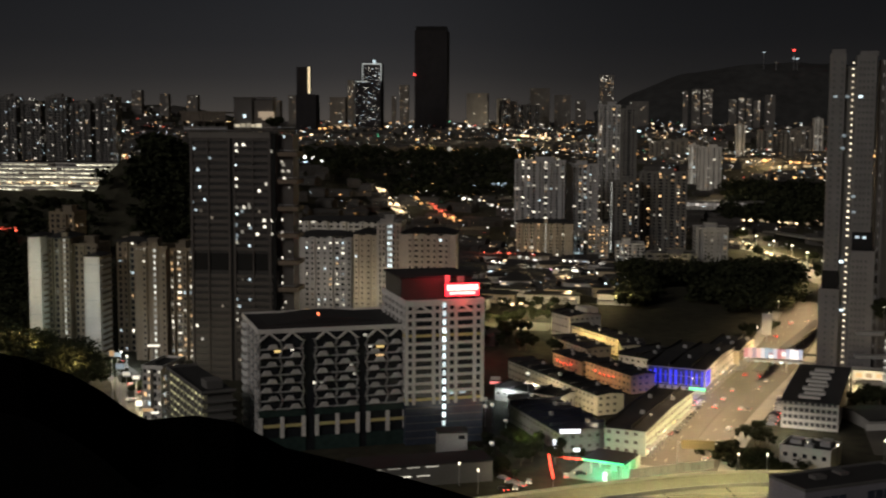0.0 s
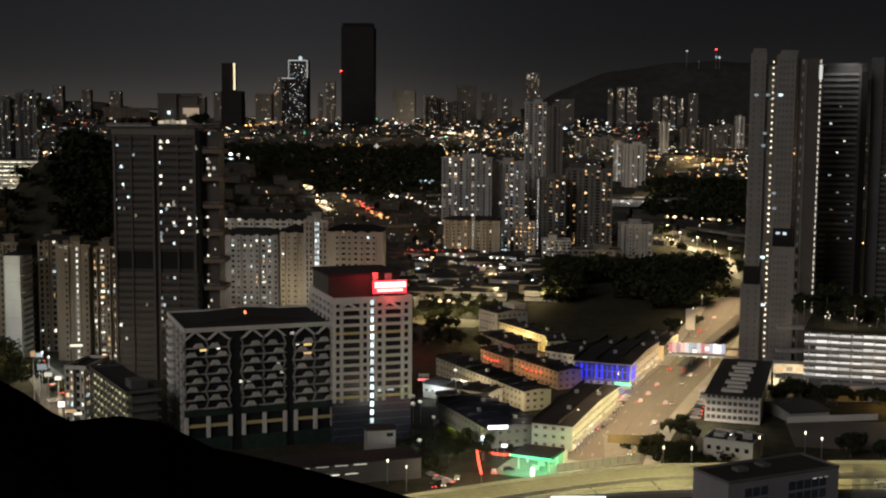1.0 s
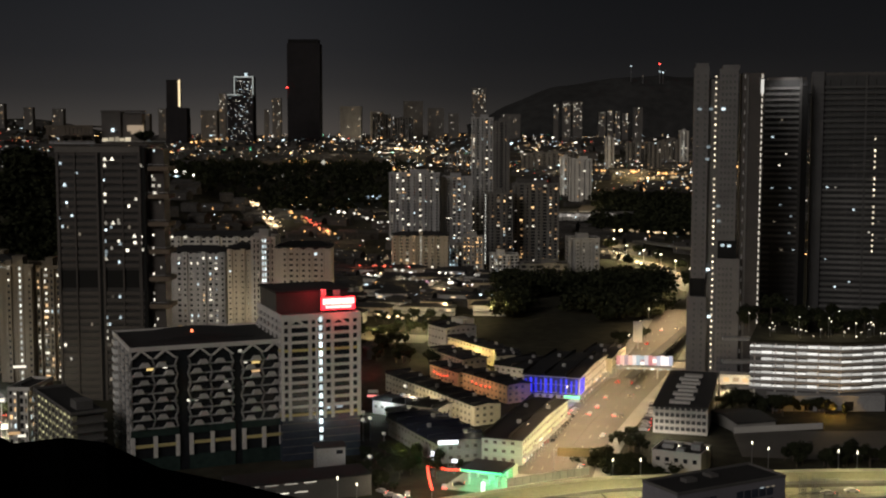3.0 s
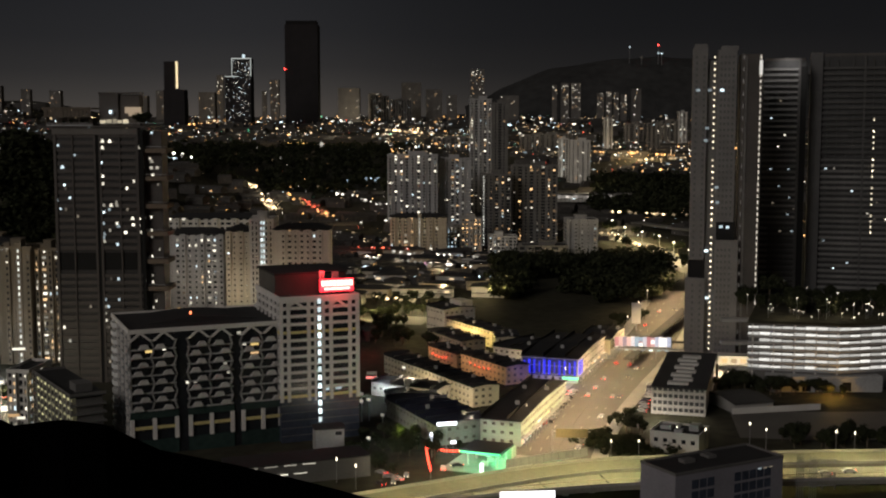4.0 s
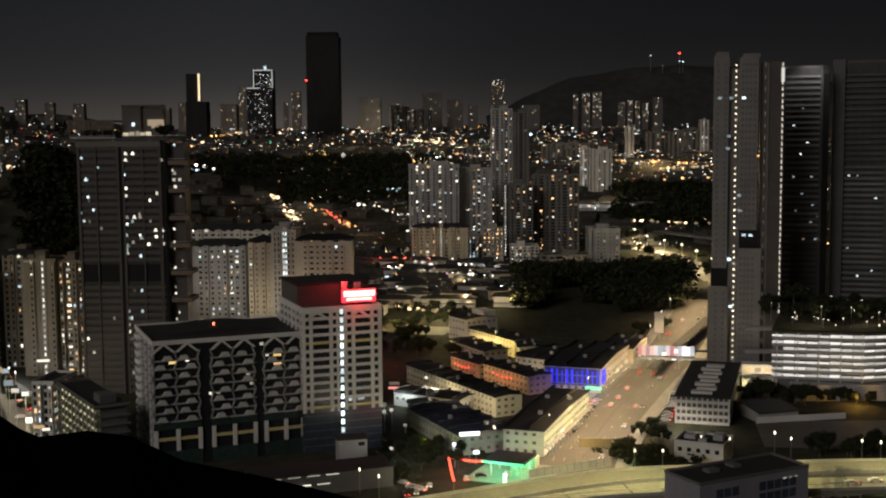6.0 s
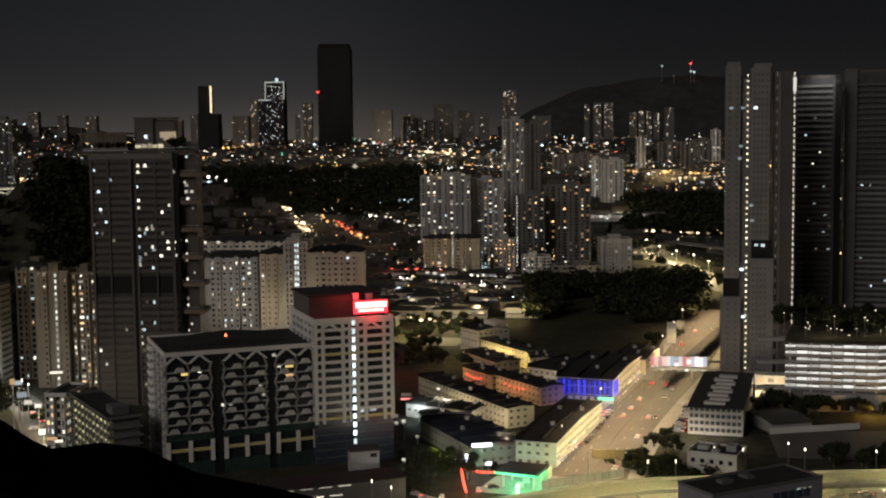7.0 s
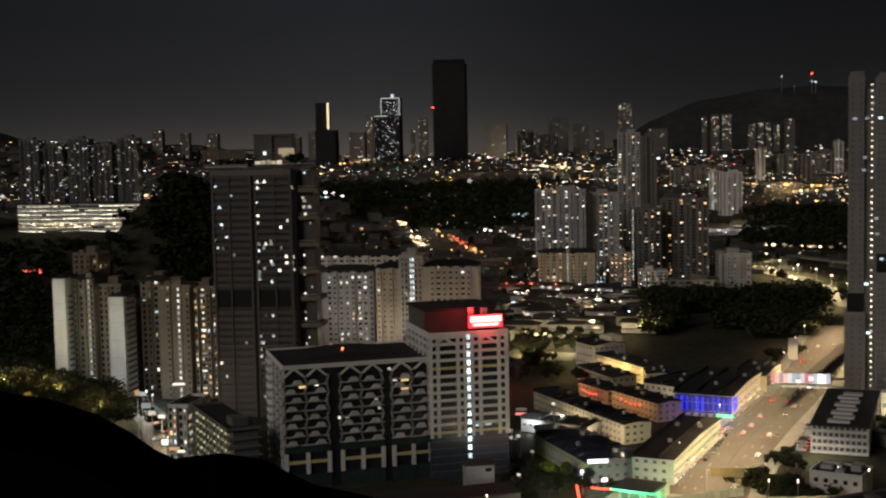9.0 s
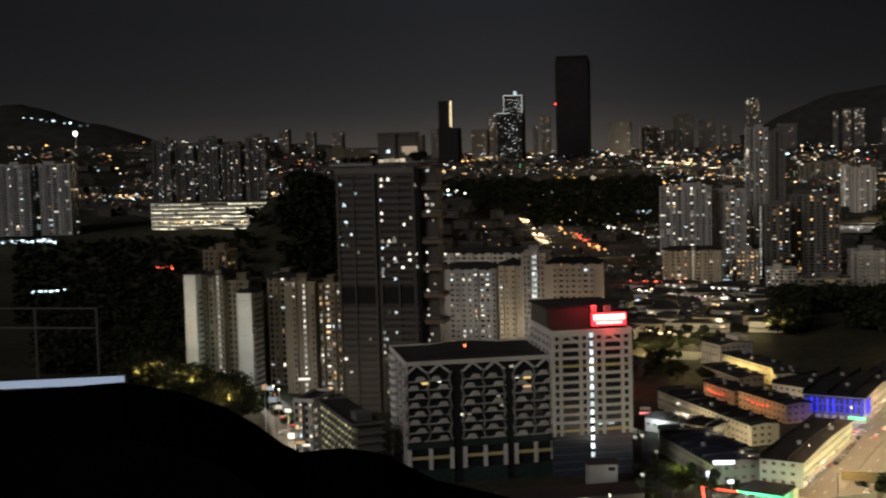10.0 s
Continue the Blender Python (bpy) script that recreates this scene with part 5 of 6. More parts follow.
lattice_mast(113.4, 356, 20.6, "grey lattice mast with cross arms by the viaduct")
lit_sign("bridge_billboard", 27.0, 345.0, 9.7, 4, 16, 3.6, glow("billboard_white", (0.95, 0.96, 1.0), 2.2), "white glowing billboard beside the viaduct")

# ---- second carriageway, barriers, lamp posts ----
low_line = [(-60.0, 322.0, 7.9), (-34.0, 340.0, 7.9), (2.0, 359.5, 7.9), (33.0, 369.5, 7.9), (62.0, 375.6, 7.9), (110.0, 379.0, 7.9), (175.0, 384.0, 7.9)]
slip, slip_path = ribbon("second_viaduct", low_line, 14.6, DECK, 0, "second concrete carriageway of the viaduct", "viaduct", 1.4)
for off in (-7.0, 6.9):
    rows = []
    for i in range(0, len(via_path), 4):
        p, q = via_path[i], via_path[min(i + 1, len(via_path) - 1)]
        t = (q - p) if q != p else (p - via_path[i - 1])
        s = Vector((t.y, -t.x, 0)).normalized() * off
        rows.append(tuple(p + s))
    bar, _ = ribbon("barrier", rows, 0.35, CONCRETE, 0.95, "concrete safety barrier on the viaduct", "barrier", 0.95)
for i in range(2, len(via_path), 3):
    p = via_path[i]
    pier_ob = link("viaduct_pier", boxes((p.x - 1, p.x + 1, p.y - 1.5, p.y + 1.5, 0, p.z - 1.4)), CONCRETE)
    tagged(pier_ob, "concrete pier carrying the viaduct", "pier", "viaduct piers", "structure")

BULB = glow("street_bulb", (1.0, 0.9, 0.65), 3.5)


def lamp_post(x, y, z, h):
    root = thing("street_lamp", x, y, z, 0, "grey street lamp with a glowing white head", "street lamp", "street lamps")
    pst = part("post", boxes((-0.11, 0.11, -0.11, 0.11, 0, h), (-0.11, 0.9, -0.06, 0.06, h - 0.15, h)), STEEL, root)
    part("lamp_head", boxes((-0.14, 0.2, -0.14, 0.14, h, h + 1.0)), BULB, pst)
    return root


for x, y in ((-32.8, 398.2), (-25.9, 390.5), (62.3, 421.0), (72.1, 420.9), (117.8, 445.5), (121.5, 436.8), (146.1, 433.4), (152.1, 431.1),
             (89.2, 439.4), (99.2, 437.0)):
    lamp_post(x, y, 0, 7.5)
for i in range(6, len(main_path) - 2, 4):
    p, q = main_path[i], main_path[i + 1]
    t = (q - p).normalized()
    lamp_post(p.x - t.y * 14.6, p.y + t.x * 14.6, 0, 10)
kerb, _ = ribbon("median", [tuple(p) for p in main_path[4::6]], 2.2, ASPHALT, 0.3, "raised kerbed median of the street", "median", 0.25)
for k in range(-2, 3):
    if k:
        for j in range(3, len(main_path) - 3, 2):
            p, q = main_path[j], main_path[j + 1]
            t = (q - p)
            s = Vector((t.y, -t.x, 0)).normalized() * (k * 3.9 + (1.2 if k > 0 else -1.2))
            a, c = p + s, p + s + t * 0.5
            bm = bmesh.new()
            n = Vector((t.y, -t.x, 0)).normalized() * 0.13
            bm.faces.new([bm.verts.new(v + Vector((0, 0, 0.062))) for v in (a - n, a + n, c + n, c - n)])
            bm.normal_update()
            part("lane_dash", bm, PAINT, main_road)

for side in (-1, 1):
    rows = []
    for i in range(1, len(main_path) - 1, 5):
        p, q = main_path[i], main_path[i + 1]
        t = (q - p).normalized()
        rows.append((p.x + side * t.y * 17.1, p.y - side * t.x * 17.1, 0))
    ribbon("pavement", rows, 6.0, CONCRETE, 0.2, "raised pavement along the street", "pavement", 0.18)
for off, tall in ((7.1, 0.95), (-0.2, 0.12), (0.35, 0.12)):
    rows = []
    for i in range(0, len(slip_path), 4):
        p, q = slip_path[i], slip_path[min(i + 1, len(slip_path) - 1)]
        t = (q - p) if q != p else (p - slip_path[i - 1])
        rows.append(tuple(p + Vector((t.y, -t.x, 0)).normalized() * off))
    ribbon("barrier", rows, 0.35 if tall > 0.5 else 0.18, CONCRETE if tall > 0.5 else PAINT, tall, "concrete edge barrier of the second carriageway" if tall > 0.5 else "worn lane line along the second carriageway", "barrier" if tall > 0.5 else "lane line", tall)
for i in range(6, len(slip_path) - 4, 6):
    p, q = slip_path[i], slip_path[i + 1]
    t = (q - p).normalized()
    n = Vector((t.y, -t.x, 0)) * 7.2
    joint = bmesh.new()
    joint.faces.new([joint.verts.new(v + Vector((0, 0, 0.012))) for v in (p - n, p + n, p + n + t * 0.5, p - n + t * 0.5)])
    joint.normal_update()
    part("expansion_joint", joint, BLACK, slip)
noise_wall = thing("noise_barrier", 23.2, 386.2, 8.0, 27.5, "long grey translucent noise barrier on the viaduct edge", "barrier")
for k in range(11):
    part("panel", boxes((k * 2.9 + 0.1, k * 2.9 + 2.75, 0, 0.12, 0.3, 3.1)), GREY_RENDER, noise_wall)
    part("post", boxes((k * 2.9 - 0.08, k * 2.9 + 0.08, -0.06, 0.2, 0, 3.3)), STEEL, noise_wall)
for i in range(4, len(slip_path), 5):
    p = slip_path[i]
    street_light(p.x, p.y + 2, 22, 4800 if p.x < 95 else 8000, (1.0, 0.84, 0.4))

# ---- vehicles ----
def car(paint, name="car"):
    root = new("car")
    bm = bmesh.new()
    sec = ((-2.1, 0.35), (-2.15, 0.8), (-1.3, 0.92), (-0.75, 1.42), (0.9, 1.45), (1.7, 0.98), (2.1, 0.9), (2.1, 0.35))
    a = [bm.verts.new((-0.85 * (0.82 if z > 1.2 else 1), y, z)) for y, z in sec]
    b = [bm.verts.new((0.85 * (0.82 if z > 1.2 else 1), y, z)) for y, z in sec]
    for i in range(len(sec)):
        j = (i + 1) % len(sec)
        bm.faces.new((a[i], a[j], b[j], b[i]))
    bm.faces.new(a[::-1])
    bm.faces.new(b)
    bmesh.ops.recalc_face_normals(bm, faces=bm.faces)
    part("body", bm, paint, root)
    part("window_band", boxes((-0.79, 0.79, -0.85, 1.05, 0.98, 1.3)), GLASS, root)
    for x in (-0.82, 0.82):
        for y in (-1.35, 1.35):
            w = bmesh.new()
            bmesh.ops.create_cone(w, segments=10, radius1=0.33, radius2=0.33, depth=0.2, cap_ends=True, matrix=Matrix.Translation((x, y, 0.33)) @ Matrix.Rotation(math.pi / 2, 4, "Y"))
            wheel = part("wheel", w, BLACK, root)
            part("rim", boxes((x * 1.12 - 0.03, x * 1.12 + 0.03, y - 0.16, y + 0.16, 0.17, 0.49)), STEEL, wheel)
        part("headlight", boxes((x * 0.75 - 0.18, x * 0.75 + 0.18, 2.08, 2.16, 0.6, 0.82)), BULB, root)
        part("tail_light", boxes((x * 0.8 - 0.2, x * 0.8 + 0.2, -2.2, -2.1, 0.62, 0.85)), RED_GLOW, root)
    return root


paints = [surface("car_white", (0.6, 0.6, 0.6), 0.3, vary=0.05, bump=0), surface("car_silver", (0.3, 0.31, 0.32), 0.3, vary=0.05, bump=0),
          surface("car_black", (0.03, 0.03, 0.035), 0.3, vary=0.05, bump=0), surface("car_red", (0.35, 0.04, 0.03), 0.3, vary=0.05, bump=0)]
tone_name = ("white", "silver", "black", "red")
cars = [tagged(car(paints[i]), "%s saloon car standing beside the street" % tone_name[i], "car", "cars") for i in range(4)]
rc = random.Random(21)
used = set()


def put_car(x, y, yaw, k=None, z=0.1):
    k = rc.randrange(3) if k is None else k
    m = pose(x, y, z, 0, 0, yaw)
    if k not in used:
        used.add(k)
        cars[k].matrix_basis = m
    else:
        copy_thing(cars[k], m)


for j in range(10):
    u = j / 9
    put_car((45.3) * (1 - u) + (61.8) * u, (478.2) * (1 - u) + (534.4) * u, -60 + rc.uniform(-4, 4))
for j in range(9):
    u = j / 8
    put_car((85.2) * (1 - u) + (100.0) * u + rc.uniform(-1, 1), (496.8) * (1 - u) + (548.0) * u, 70 + rc.uniform(-6, 6))
for x, y in ((79.3, 560.6), (72.8, 541.2), (67.4, 526.4), (90.7, 597.9), (44.0, 476.3), (96.7, 595.0), (124.9, 712.6), (142.7, 764.1), (77.8, 523.0)):
    put_car(x, y, -18, rc.choice((0, 1, 3)))
for x, y in ((91.5, 565.5), (98.2, 583.8), (80.8, 523.0), (60.3, 456.0), (68.0, 487.3), (124.2, 660.3), (145.3, 737.3), (153.7, 770.9), (53.2, 439.8)):
    put_car(x, y, 162, rc.choice((0, 1, 2)))
for x, y in ((133.0, 381.0), (124.6, 378.6)):
    put_car(x, y, 88, 0, 8.05)
for j in range(8):
    x, y = ((-18.4, 407.9), (-15.4, 403.2), (-13.8, 396.7), (-12.4, 400.5), (-17.9, 394.8), (-9.65, 404.5), (2.91, 412.5), (7.89, 416.6))[j]
    put_car(x, y, rc.uniform(0, 180))


# ---- terraces between the office block and the flats ----
def terrace(x, y, w, d, h, yaw, r):
    root = thing("terrace", x, y, 0, yaw, "low dark-roofed terrace with a few lit shopfronts", "terrace", "terraces")
    part("wall", boxes((0, w, 0, d, 0, h)), r.choice((PALE, BEIGE, CONCRETE, GREY_RENDER)), root)
    part("roof", hip_roof(w, d, h, 1.2, r.uniform(1.5, 3.0)), LOWROOF, root)
    c = {}
    for k in range(int(w / 5)):
        if r.random() < 0.3:
            i = r.choices(range(6), (2, 3, 0.6, 3, 6, 0.3))[0]
            lit_piece("shopfront", root, c, i, [(-1.7, 1.7, -0.1, 0, -0.7, 0.7)], FRONTS[i], 2.5 + k * 5, -0.02, r.choice((1.5, 4.2)))
    part("awning", boxes((0, w, -1.8, 0, 2.9, 3.1)), LOWROOF, root)


rterr = random.Random(31)
for j in range(9):
    yy = 800 + 33 * j
    xx = (-0.085 - 0.004 * j) * yy
    while xx < 0.038 * yy:
        ww = rterr.uniform(20, 46)
        if not (yy < 860 and -52 < xx < 2 and j < 1):
            terrace(xx, yy + rterr.uniform(-4, 4), ww, rterr.uniform(11, 17), rterr.uniform(5, 8.5), rterr.choice((-14, -8, -4, 5)), rterr)
        xx += ww + rterr.uniform(5, 16)
for k in range(7):
    street_light(-62 + 16 * k, 795 + 34 * ((k * 3) % 7), 10, 2200, rterr.choice((SODIUM, WARM, COOL)), 150)

# ---- trees ----
def leaves(rnd, cx, cy, cz, rx, rz, n, size, out_v, out_f):
    """Leaf clumps: small tilted quads filling an uneven crown."""
    lobes = [(rnd.gauss(0, 0.45) * rx, rnd.gauss(0, 0.45) * rx, rnd.uniform(-0.4, 0.5) * rz, rnd.uniform(0.4, 0.65)) for _ in range(6)]
    for _ in range(n):
        lx, ly, lz, lr = rnd.choice(lobes)
        v = Vector((rnd.gauss(0, 1), rnd.gauss(0, 1), rnd.gauss(0, 1))).normalized() * rnd.uniform(0.6, 1.05)
        c = Vector((cx + lx + v.x * lr * rx, cy + ly + v.y * lr * rx, cz + lz + v.z * lr * rz))
        a = Vector((rnd.gauss(0, 1), rnd.gauss(0, 1), rnd.gauss(0, 0.5))).normalized() * size * rnd.uniform(0.6, 1.3)
        b = a.cross(v + Vector((0.1, 0.2, 0.3))).normalized() * size * rnd.uniform(0.5, 1.0)
        k = len(out_v)
        out_v += [c - a - b, c + a - b * 0.6, c + a * 0.7 + b, c - a * 0.8 + b]
        out_f.append((k, k + 1, k + 2, k + 3))


def leaf_mesh(name, v, f, material, parent=None):
    me = bpy.data.meshes.new(name)
    me.from_pydata(v, [], f)
    me.materials.append(material)
    ob = new(name, me)
    ob.parent = parent
    return ob


def make_tree(seed, h):
    rnd = random.Random(seed)
    root = tagged(new("tree"), "dark broad-crowned street tree", "tree", "street trees")
    bm = bmesh.new()
    bmesh.ops.create_cone(bm, segments=8, radius1=0.35, radius2=0.16, depth=h * 0.55, cap_ends=True, matrix=Matrix.Translation((0, 0, h * 0.275)))
    for k in range(4):
        a = k * 1.7 + rnd.random()
        bmesh.ops.create_cone(bm, segments=5, radius1=0.14, radius2=0.05, depth=h * 0.35, cap_ends=True,
                              matrix=Matrix.Translation((math.cos(a) * h * 0.1, math.sin(a) * h * 0.1, h * 0.58)) @ Matrix.Rotation(a, 4, "Z") @ Matrix.Rotation(0.6, 4, "Y"))
    part("trunk", bm, surface("bark", (0.1, 0.08, 0.06), 0.9), root)
    v, f = [], []
    leaves(rnd, 0, 0, h * 0.58, h * 0.36, h * 0.4, 1100, 0.36, v, f)
    leaf_mesh("crown", v, f, LEAF, root)
    return root


kinds = [make_tree(s, h) for s, h in ((1, 9), (2, 11), (3, 8))]
tree_used = set()
rt = random.Random(8)


def plant(x, y, s=1.0):
    k = rt.randrange(3)
    m = pose(x, y, ground_z(x, y), 0, 0, rt.uniform(0, 360))
    if k not in tree_used:
        tree_used.add(k)
        kinds[k].matrix_basis = m
        o = kinds[k]
    else:
        o = copy_thing(kinds[k], m)
    o.scale = (s, s, s)


def belt(x0, y0, x1, y1, n, spread, lo=0.7, hi=1.2):
    for i in range(n):
        u = rt.random()
        plant(x0 + (x1 - x0) * u + rt.gauss(0, spread), y0 + (y1 - y0) * u + rt.gauss(0, spread), rt.uniform(lo, hi))


belt(60.0, 443.0, 76.0, 428.0, 40, 4, 0.35, 0.75)
belt(73.1, 475.1, 80.6, 460.0, 10, 3, 0.4, 0.8)
belt(-22.7, 456.9, -5.06, 425.3, 18, 5, 0.5, 0.9)
belt(134.5, 446.9, 166.7, 442.5, 20, 4, 0.6, 1.0)
belt(127.2, 533.5, 164.8, 533.0, 24, 5, 0.6, 1.1)
belt(-44.9, 804.2, 5.82, 790.6, 12, 5, 0.7, 1.1)
belt(-42.0, 748.0, -28.0, 742.0, 9, 4, 0.6, 1.0)
belt(-26.0, 760.0, -6.0, 764.0, 12, 4, 0.6, 1.0)
belt(-36.0, 716.0, -16.0, 712.0, 10, 4, 0.5, 0.8)
belt(168.0, 528.0, 180.0, 526.0, 6, 2, 0.5, 0.8)
belt(-41.4, 680.9, -1.36, 642.1, 16, 8, 0.8, 1.2)
ribbon("yard", [(-47.9, 752.8, 0), (-25.6, 736.0, 0), (-4.0, 730.0, 0)], 30, ASPHALT, 0.25, "pale paved yard lit by warm lamps", "yard")
belt(104.6, 707.0, 129.8, 737.5, 8, 4, 0.6, 0.9)
belt(-29.8, 433.1, -16.6, 411.3, 12, 4, 0.4, 0.7)
lamp(-11.0, 444.5, 7, 1500, (0.85, 1.0, 0.25))
lamp(-20.0, 742.0, 8, 9500, (1.0, 0.82, 0.42))
lamp(-37.5, 732.0, 8, 9000, (1.0, 0.82, 0.42))
lamp(-8.5, 746.0, 8, 8000, (1.0, 0.82, 0.42))
belt(-223.8, 586.8, -182.7, 512.6, 12, 4, 0.4, 0.8)
lit_trees = ((-293.0, 621.2), (-274.5, 606.1), (-297.7, 604.3), (-221.2, 541.5), (-258.4, 584.0))
for x, y in lit_trees:
    lamp(x, y - 14, 12, 9000, (1.0, 0.72, 0.32))
lamp(-170.0, 486.8, 7, 5000, (1.0, 0.86, 0.6))
lamp(-207.9, 559.8, 6, 3500, (0.9, 0.95, 1.0))
lamp(-208.8, 546.5, 8, 3000, (1.0, 0.78, 0.4))
lamp(-184.6, 518.1, 7, 4000, (1.0, 0.86, 0.6))
for k in range(9):
    o = copy_thing(kinds[k % 3], pose(TX + (TW * 0.93 + k if k < 5 else TW * 0.1 * (k - 4)), TY + 0.5 + (k % 3), 118.6, 0, 0, k * 40))
    sz = 0.62 if k < 5 else 0.3
    o.scale = (sz, sz, sz)
    o["label"], o["group"] = "dark shrub planted on the tower's roof terrace", "roof terrace shrubs"
# roof garden trees on the car park
for k in range(58):
    o = copy_thing(kinds[k % 3], pose(CPX + rt.uniform(6, 92), CPY + rt.uniform(6, 56), 30.6, 0, 0, rt.uniform(0, 360)))
    s = rt.uniform(0.5, 1.0) * (1.5 if rt.random() < 0.25 else 1)
    o.scale = (s, s, s)
    o["label"], o["group"] = "small tree in the car park's roof garden", "roof garden trees"
for k in range(46):
    gl = thing("garden_lamp", CPX + rt.uniform(4, 92), CPY + 1 + 48 * rt.random() ** 2, 30.6, 0, "small glowing lamp in the roof garden", "garden lamp", "garden lamps")
    hh = rt.choice((1.0, 1.6, 2.4, 4.0, 6.5, 9.0))
    part("post", boxes((-0.06, 0.06, -0.06, 0.06, 0, hh)), STEEL, gl)
    part("bulb", boxes((-0.14, 0.14, -0.14, 0.14, hh, hh + 0.28)), BULB, gl)
for x, y in ((20, 6), (45, 10), (70, 14), (30, 30)):
    lamp(CPX + x, CPY + y, 38, 1400, WARM)
lamp(CPX - 9, CPY + 12, 6, 6000, (1.0, 0.8, 0.5))
# Added lantern without a post, brightening the front of the school block
street_light(84.7, 477.7, 15, 15000, (1.0, 0.9, 0.75))
lamp(173.5, 522.0, 4, 3200, (1.0, 0.55, 0.12))


def wood(name, region, n, lo, hi, label, q=70, size=1.3, seed=3, gaps=False):
    """A stretch of closed woodland, too dense to count."""
    rnd = random.Random(seed)
    v, f = [], []
    made = 0
    while made < n:
        x, y = region(rnd)
        if gaps and noise.noise((x / 55, y / 55, seed)) < -0.12:
            continue
        h = rnd.uniform(lo, hi)
        leaves(rnd, x, y, ground_z(x, y) + h * 0.6, h * 0.45, h * 0.42, q, size, v, f)
        made += 1
    return tagged(leaf_mesh(name, v, f, LEAF), label, "woodland", kind="stuff")


def strip_of_land(x0, y0, x1, y1, spread):
    """A region along a line, blurred to both sides."""
    return lambda r: (lambda u: (x0 + (x1 - x0) * u + r.gauss(0, spread), y0 + (y1 - y0) * u + r.gauss(0, spread)))(r.random())


wood("hillfoot_wood", strip_of_land(-318, 632, -208, 532, 8), 90, 8, 20, "dark trees below the flats, lit yellow in places", q=420, size=0.55, seed=11)
wood("hillside_wood", strip_of_land(-378, 760, -285, 640, 12), 60, 12, 20, "dark trees on the slope behind the flats", q=140, size=1.0, seed=12)


def patch(xa, xb, ya, yb):
    """A region between two slants from the eye's side of town and two distances."""
    return lambda r: (lambda y: (r.uniform(xa, xb) * y, y))(r.uniform(ya, yb))


wood("verge_scrub", strip_of_land(60, 448, 77, 424, 4), 130, 2, 5.5, "dark green scrub on the verge between street and viaduct", q=70, size=0.4, seed=15)
wood("town_wood", patch(0.05, 0.19, 800, 1010), 430, 6, 20, "dark closed wood beside the street", seed=1, gaps=True)
wood("hill_wood", lambda r: (lambda y: (r.uniform(-0.346, -0.25) * y, y))(r.gauss(925, 50)), 1150, 9, 16, "dark wooded hill behind the flats", q=60, size=1.5, seed=2)
wood("valley_wood", patch(-0.6, -0.385, 640, 870), 800, 5, 14, "dark woodland below the hillside estate", q=50, size=1.6, seed=4)
wood("bank_wood", patch(-0.62, -0.42, 860, 1230), 1000, 3, 7, "low dark scrub below the hillside estate", q=30, size=2.0, seed=7)
wood("slope_wood", patch(-0.362, -0.27, 690, 890), 420, 7, 13, "dark wood on the lower hillside", q=60, size=1.4, seed=8)
wood("far_wood", patch(-0.27, -0.02, 1500, 2300), 1050, 5, 22, "dark wooded rise beyond the flats", q=36, size=2.0, seed=5, gaps=True)
wood("park_wood", patch(0.13, 0.215, 1330, 1700), 420, 6, 22, "dark park woodland beyond the street", q=40, size=2.0, seed=6)

# ---- far town: low houses, street lights ----
rh = random.Random(17)


def is_wood(x, y):
    k = x / y
    return (-0.25 < k < -0.04 and 1500 < y < 2260) or (0.125 < k < 0.22 and 1300 < y < 1700) or (k < -0.3 and y < 1420) or (-0.33 < k < -0.24 and 760 < y < 1100) or (0.05 < k < 0.19 and 660 < y < 1010)


def gable_house(v, f, x, y, z, w, d, h, a):
    ca, sa = math.cos(a), math.sin(a)
    k = len(v)
    for px, py, pz in ((0, 0, 0), (w, 0, 0), (w, d, 0), (0, d, 0), (0, 0, h), (w, 0, h), (w, d, h), (0, d, h), (0, d / 2, h + d * 0.25), (w, d / 2, h + d * 0.25)):
        v.append((x + px * ca - py * sa, y + px * sa + py * ca, z + pz - (1 if pz == 0 else 0)))
    f += [tuple(k + i for i in q) for q in ((0, 1, 5, 4), (1, 2, 6, 9, 5), (2, 3, 7, 6), (3, 0, 4, 8, 7), (4, 5, 9, 8), (6, 7, 8, 9))]


HOUSE = surface("far_house", (0.05, 0.046, 0.042), 0.8, 0.4, 0.01, 0.6)
for lo, hi, count, sx in ((640, 1180, 700, 0.7), (1180, 1900, 700, 0.9), (1900, 4600, 1100, 1.3)):
    v, f = [], []
    for _ in range(count):
        y = rh.uniform(lo, hi)
        x = rh.uniform(-0.6, 0.44) * y
        if is_wood(x, y) or (y < 870 and x / y > -0.085) or (y < 1180 and not -0.12 < x / y < (0.05 if y > 800 else -0.02)):
            continue
        gable_house(v, f, x, y, ground_z(x, y), rh.uniform(14, 46) * sx, rh.uniform(8, 13) * sx, rh.uniform(4, 9) * sx, rh.choice((0.3, -0.5, 0.35, -0.45)))
    tagged(leaf_mesh("far_houses", v, f, HOUSE), "dark low houses of the far town", "houses", kind="stuff")

POINTS = [("amber", (1.0, 0.5, 0.16), 2.2, 0.21), ("warm", (1.0, 0.72, 0.4), 2.3, 0.28), ("white", (1.0, 0.93, 0.8), 2.4, 0.29), ("cool", (0.7, 0.9, 1.0), 2.4, 0.17), ("red", (1.0, 0.12, 0.06), 2.4, 0.03), ("green", (0.2, 1.0, 0.55), 1.8, 0.02)]
clouds = {p[0]: ([], []) for p in POINTS}


def add_point(tone, x, y, z, r, flat=1.0):
    v, f = clouds[tone]
    k = len(v)
    v += [(x - r * flat, y, z), (x + r * flat, y, z), (x, y - r, z), (x, y + r, z), (x, y, z - r), (x, y, z + r)]
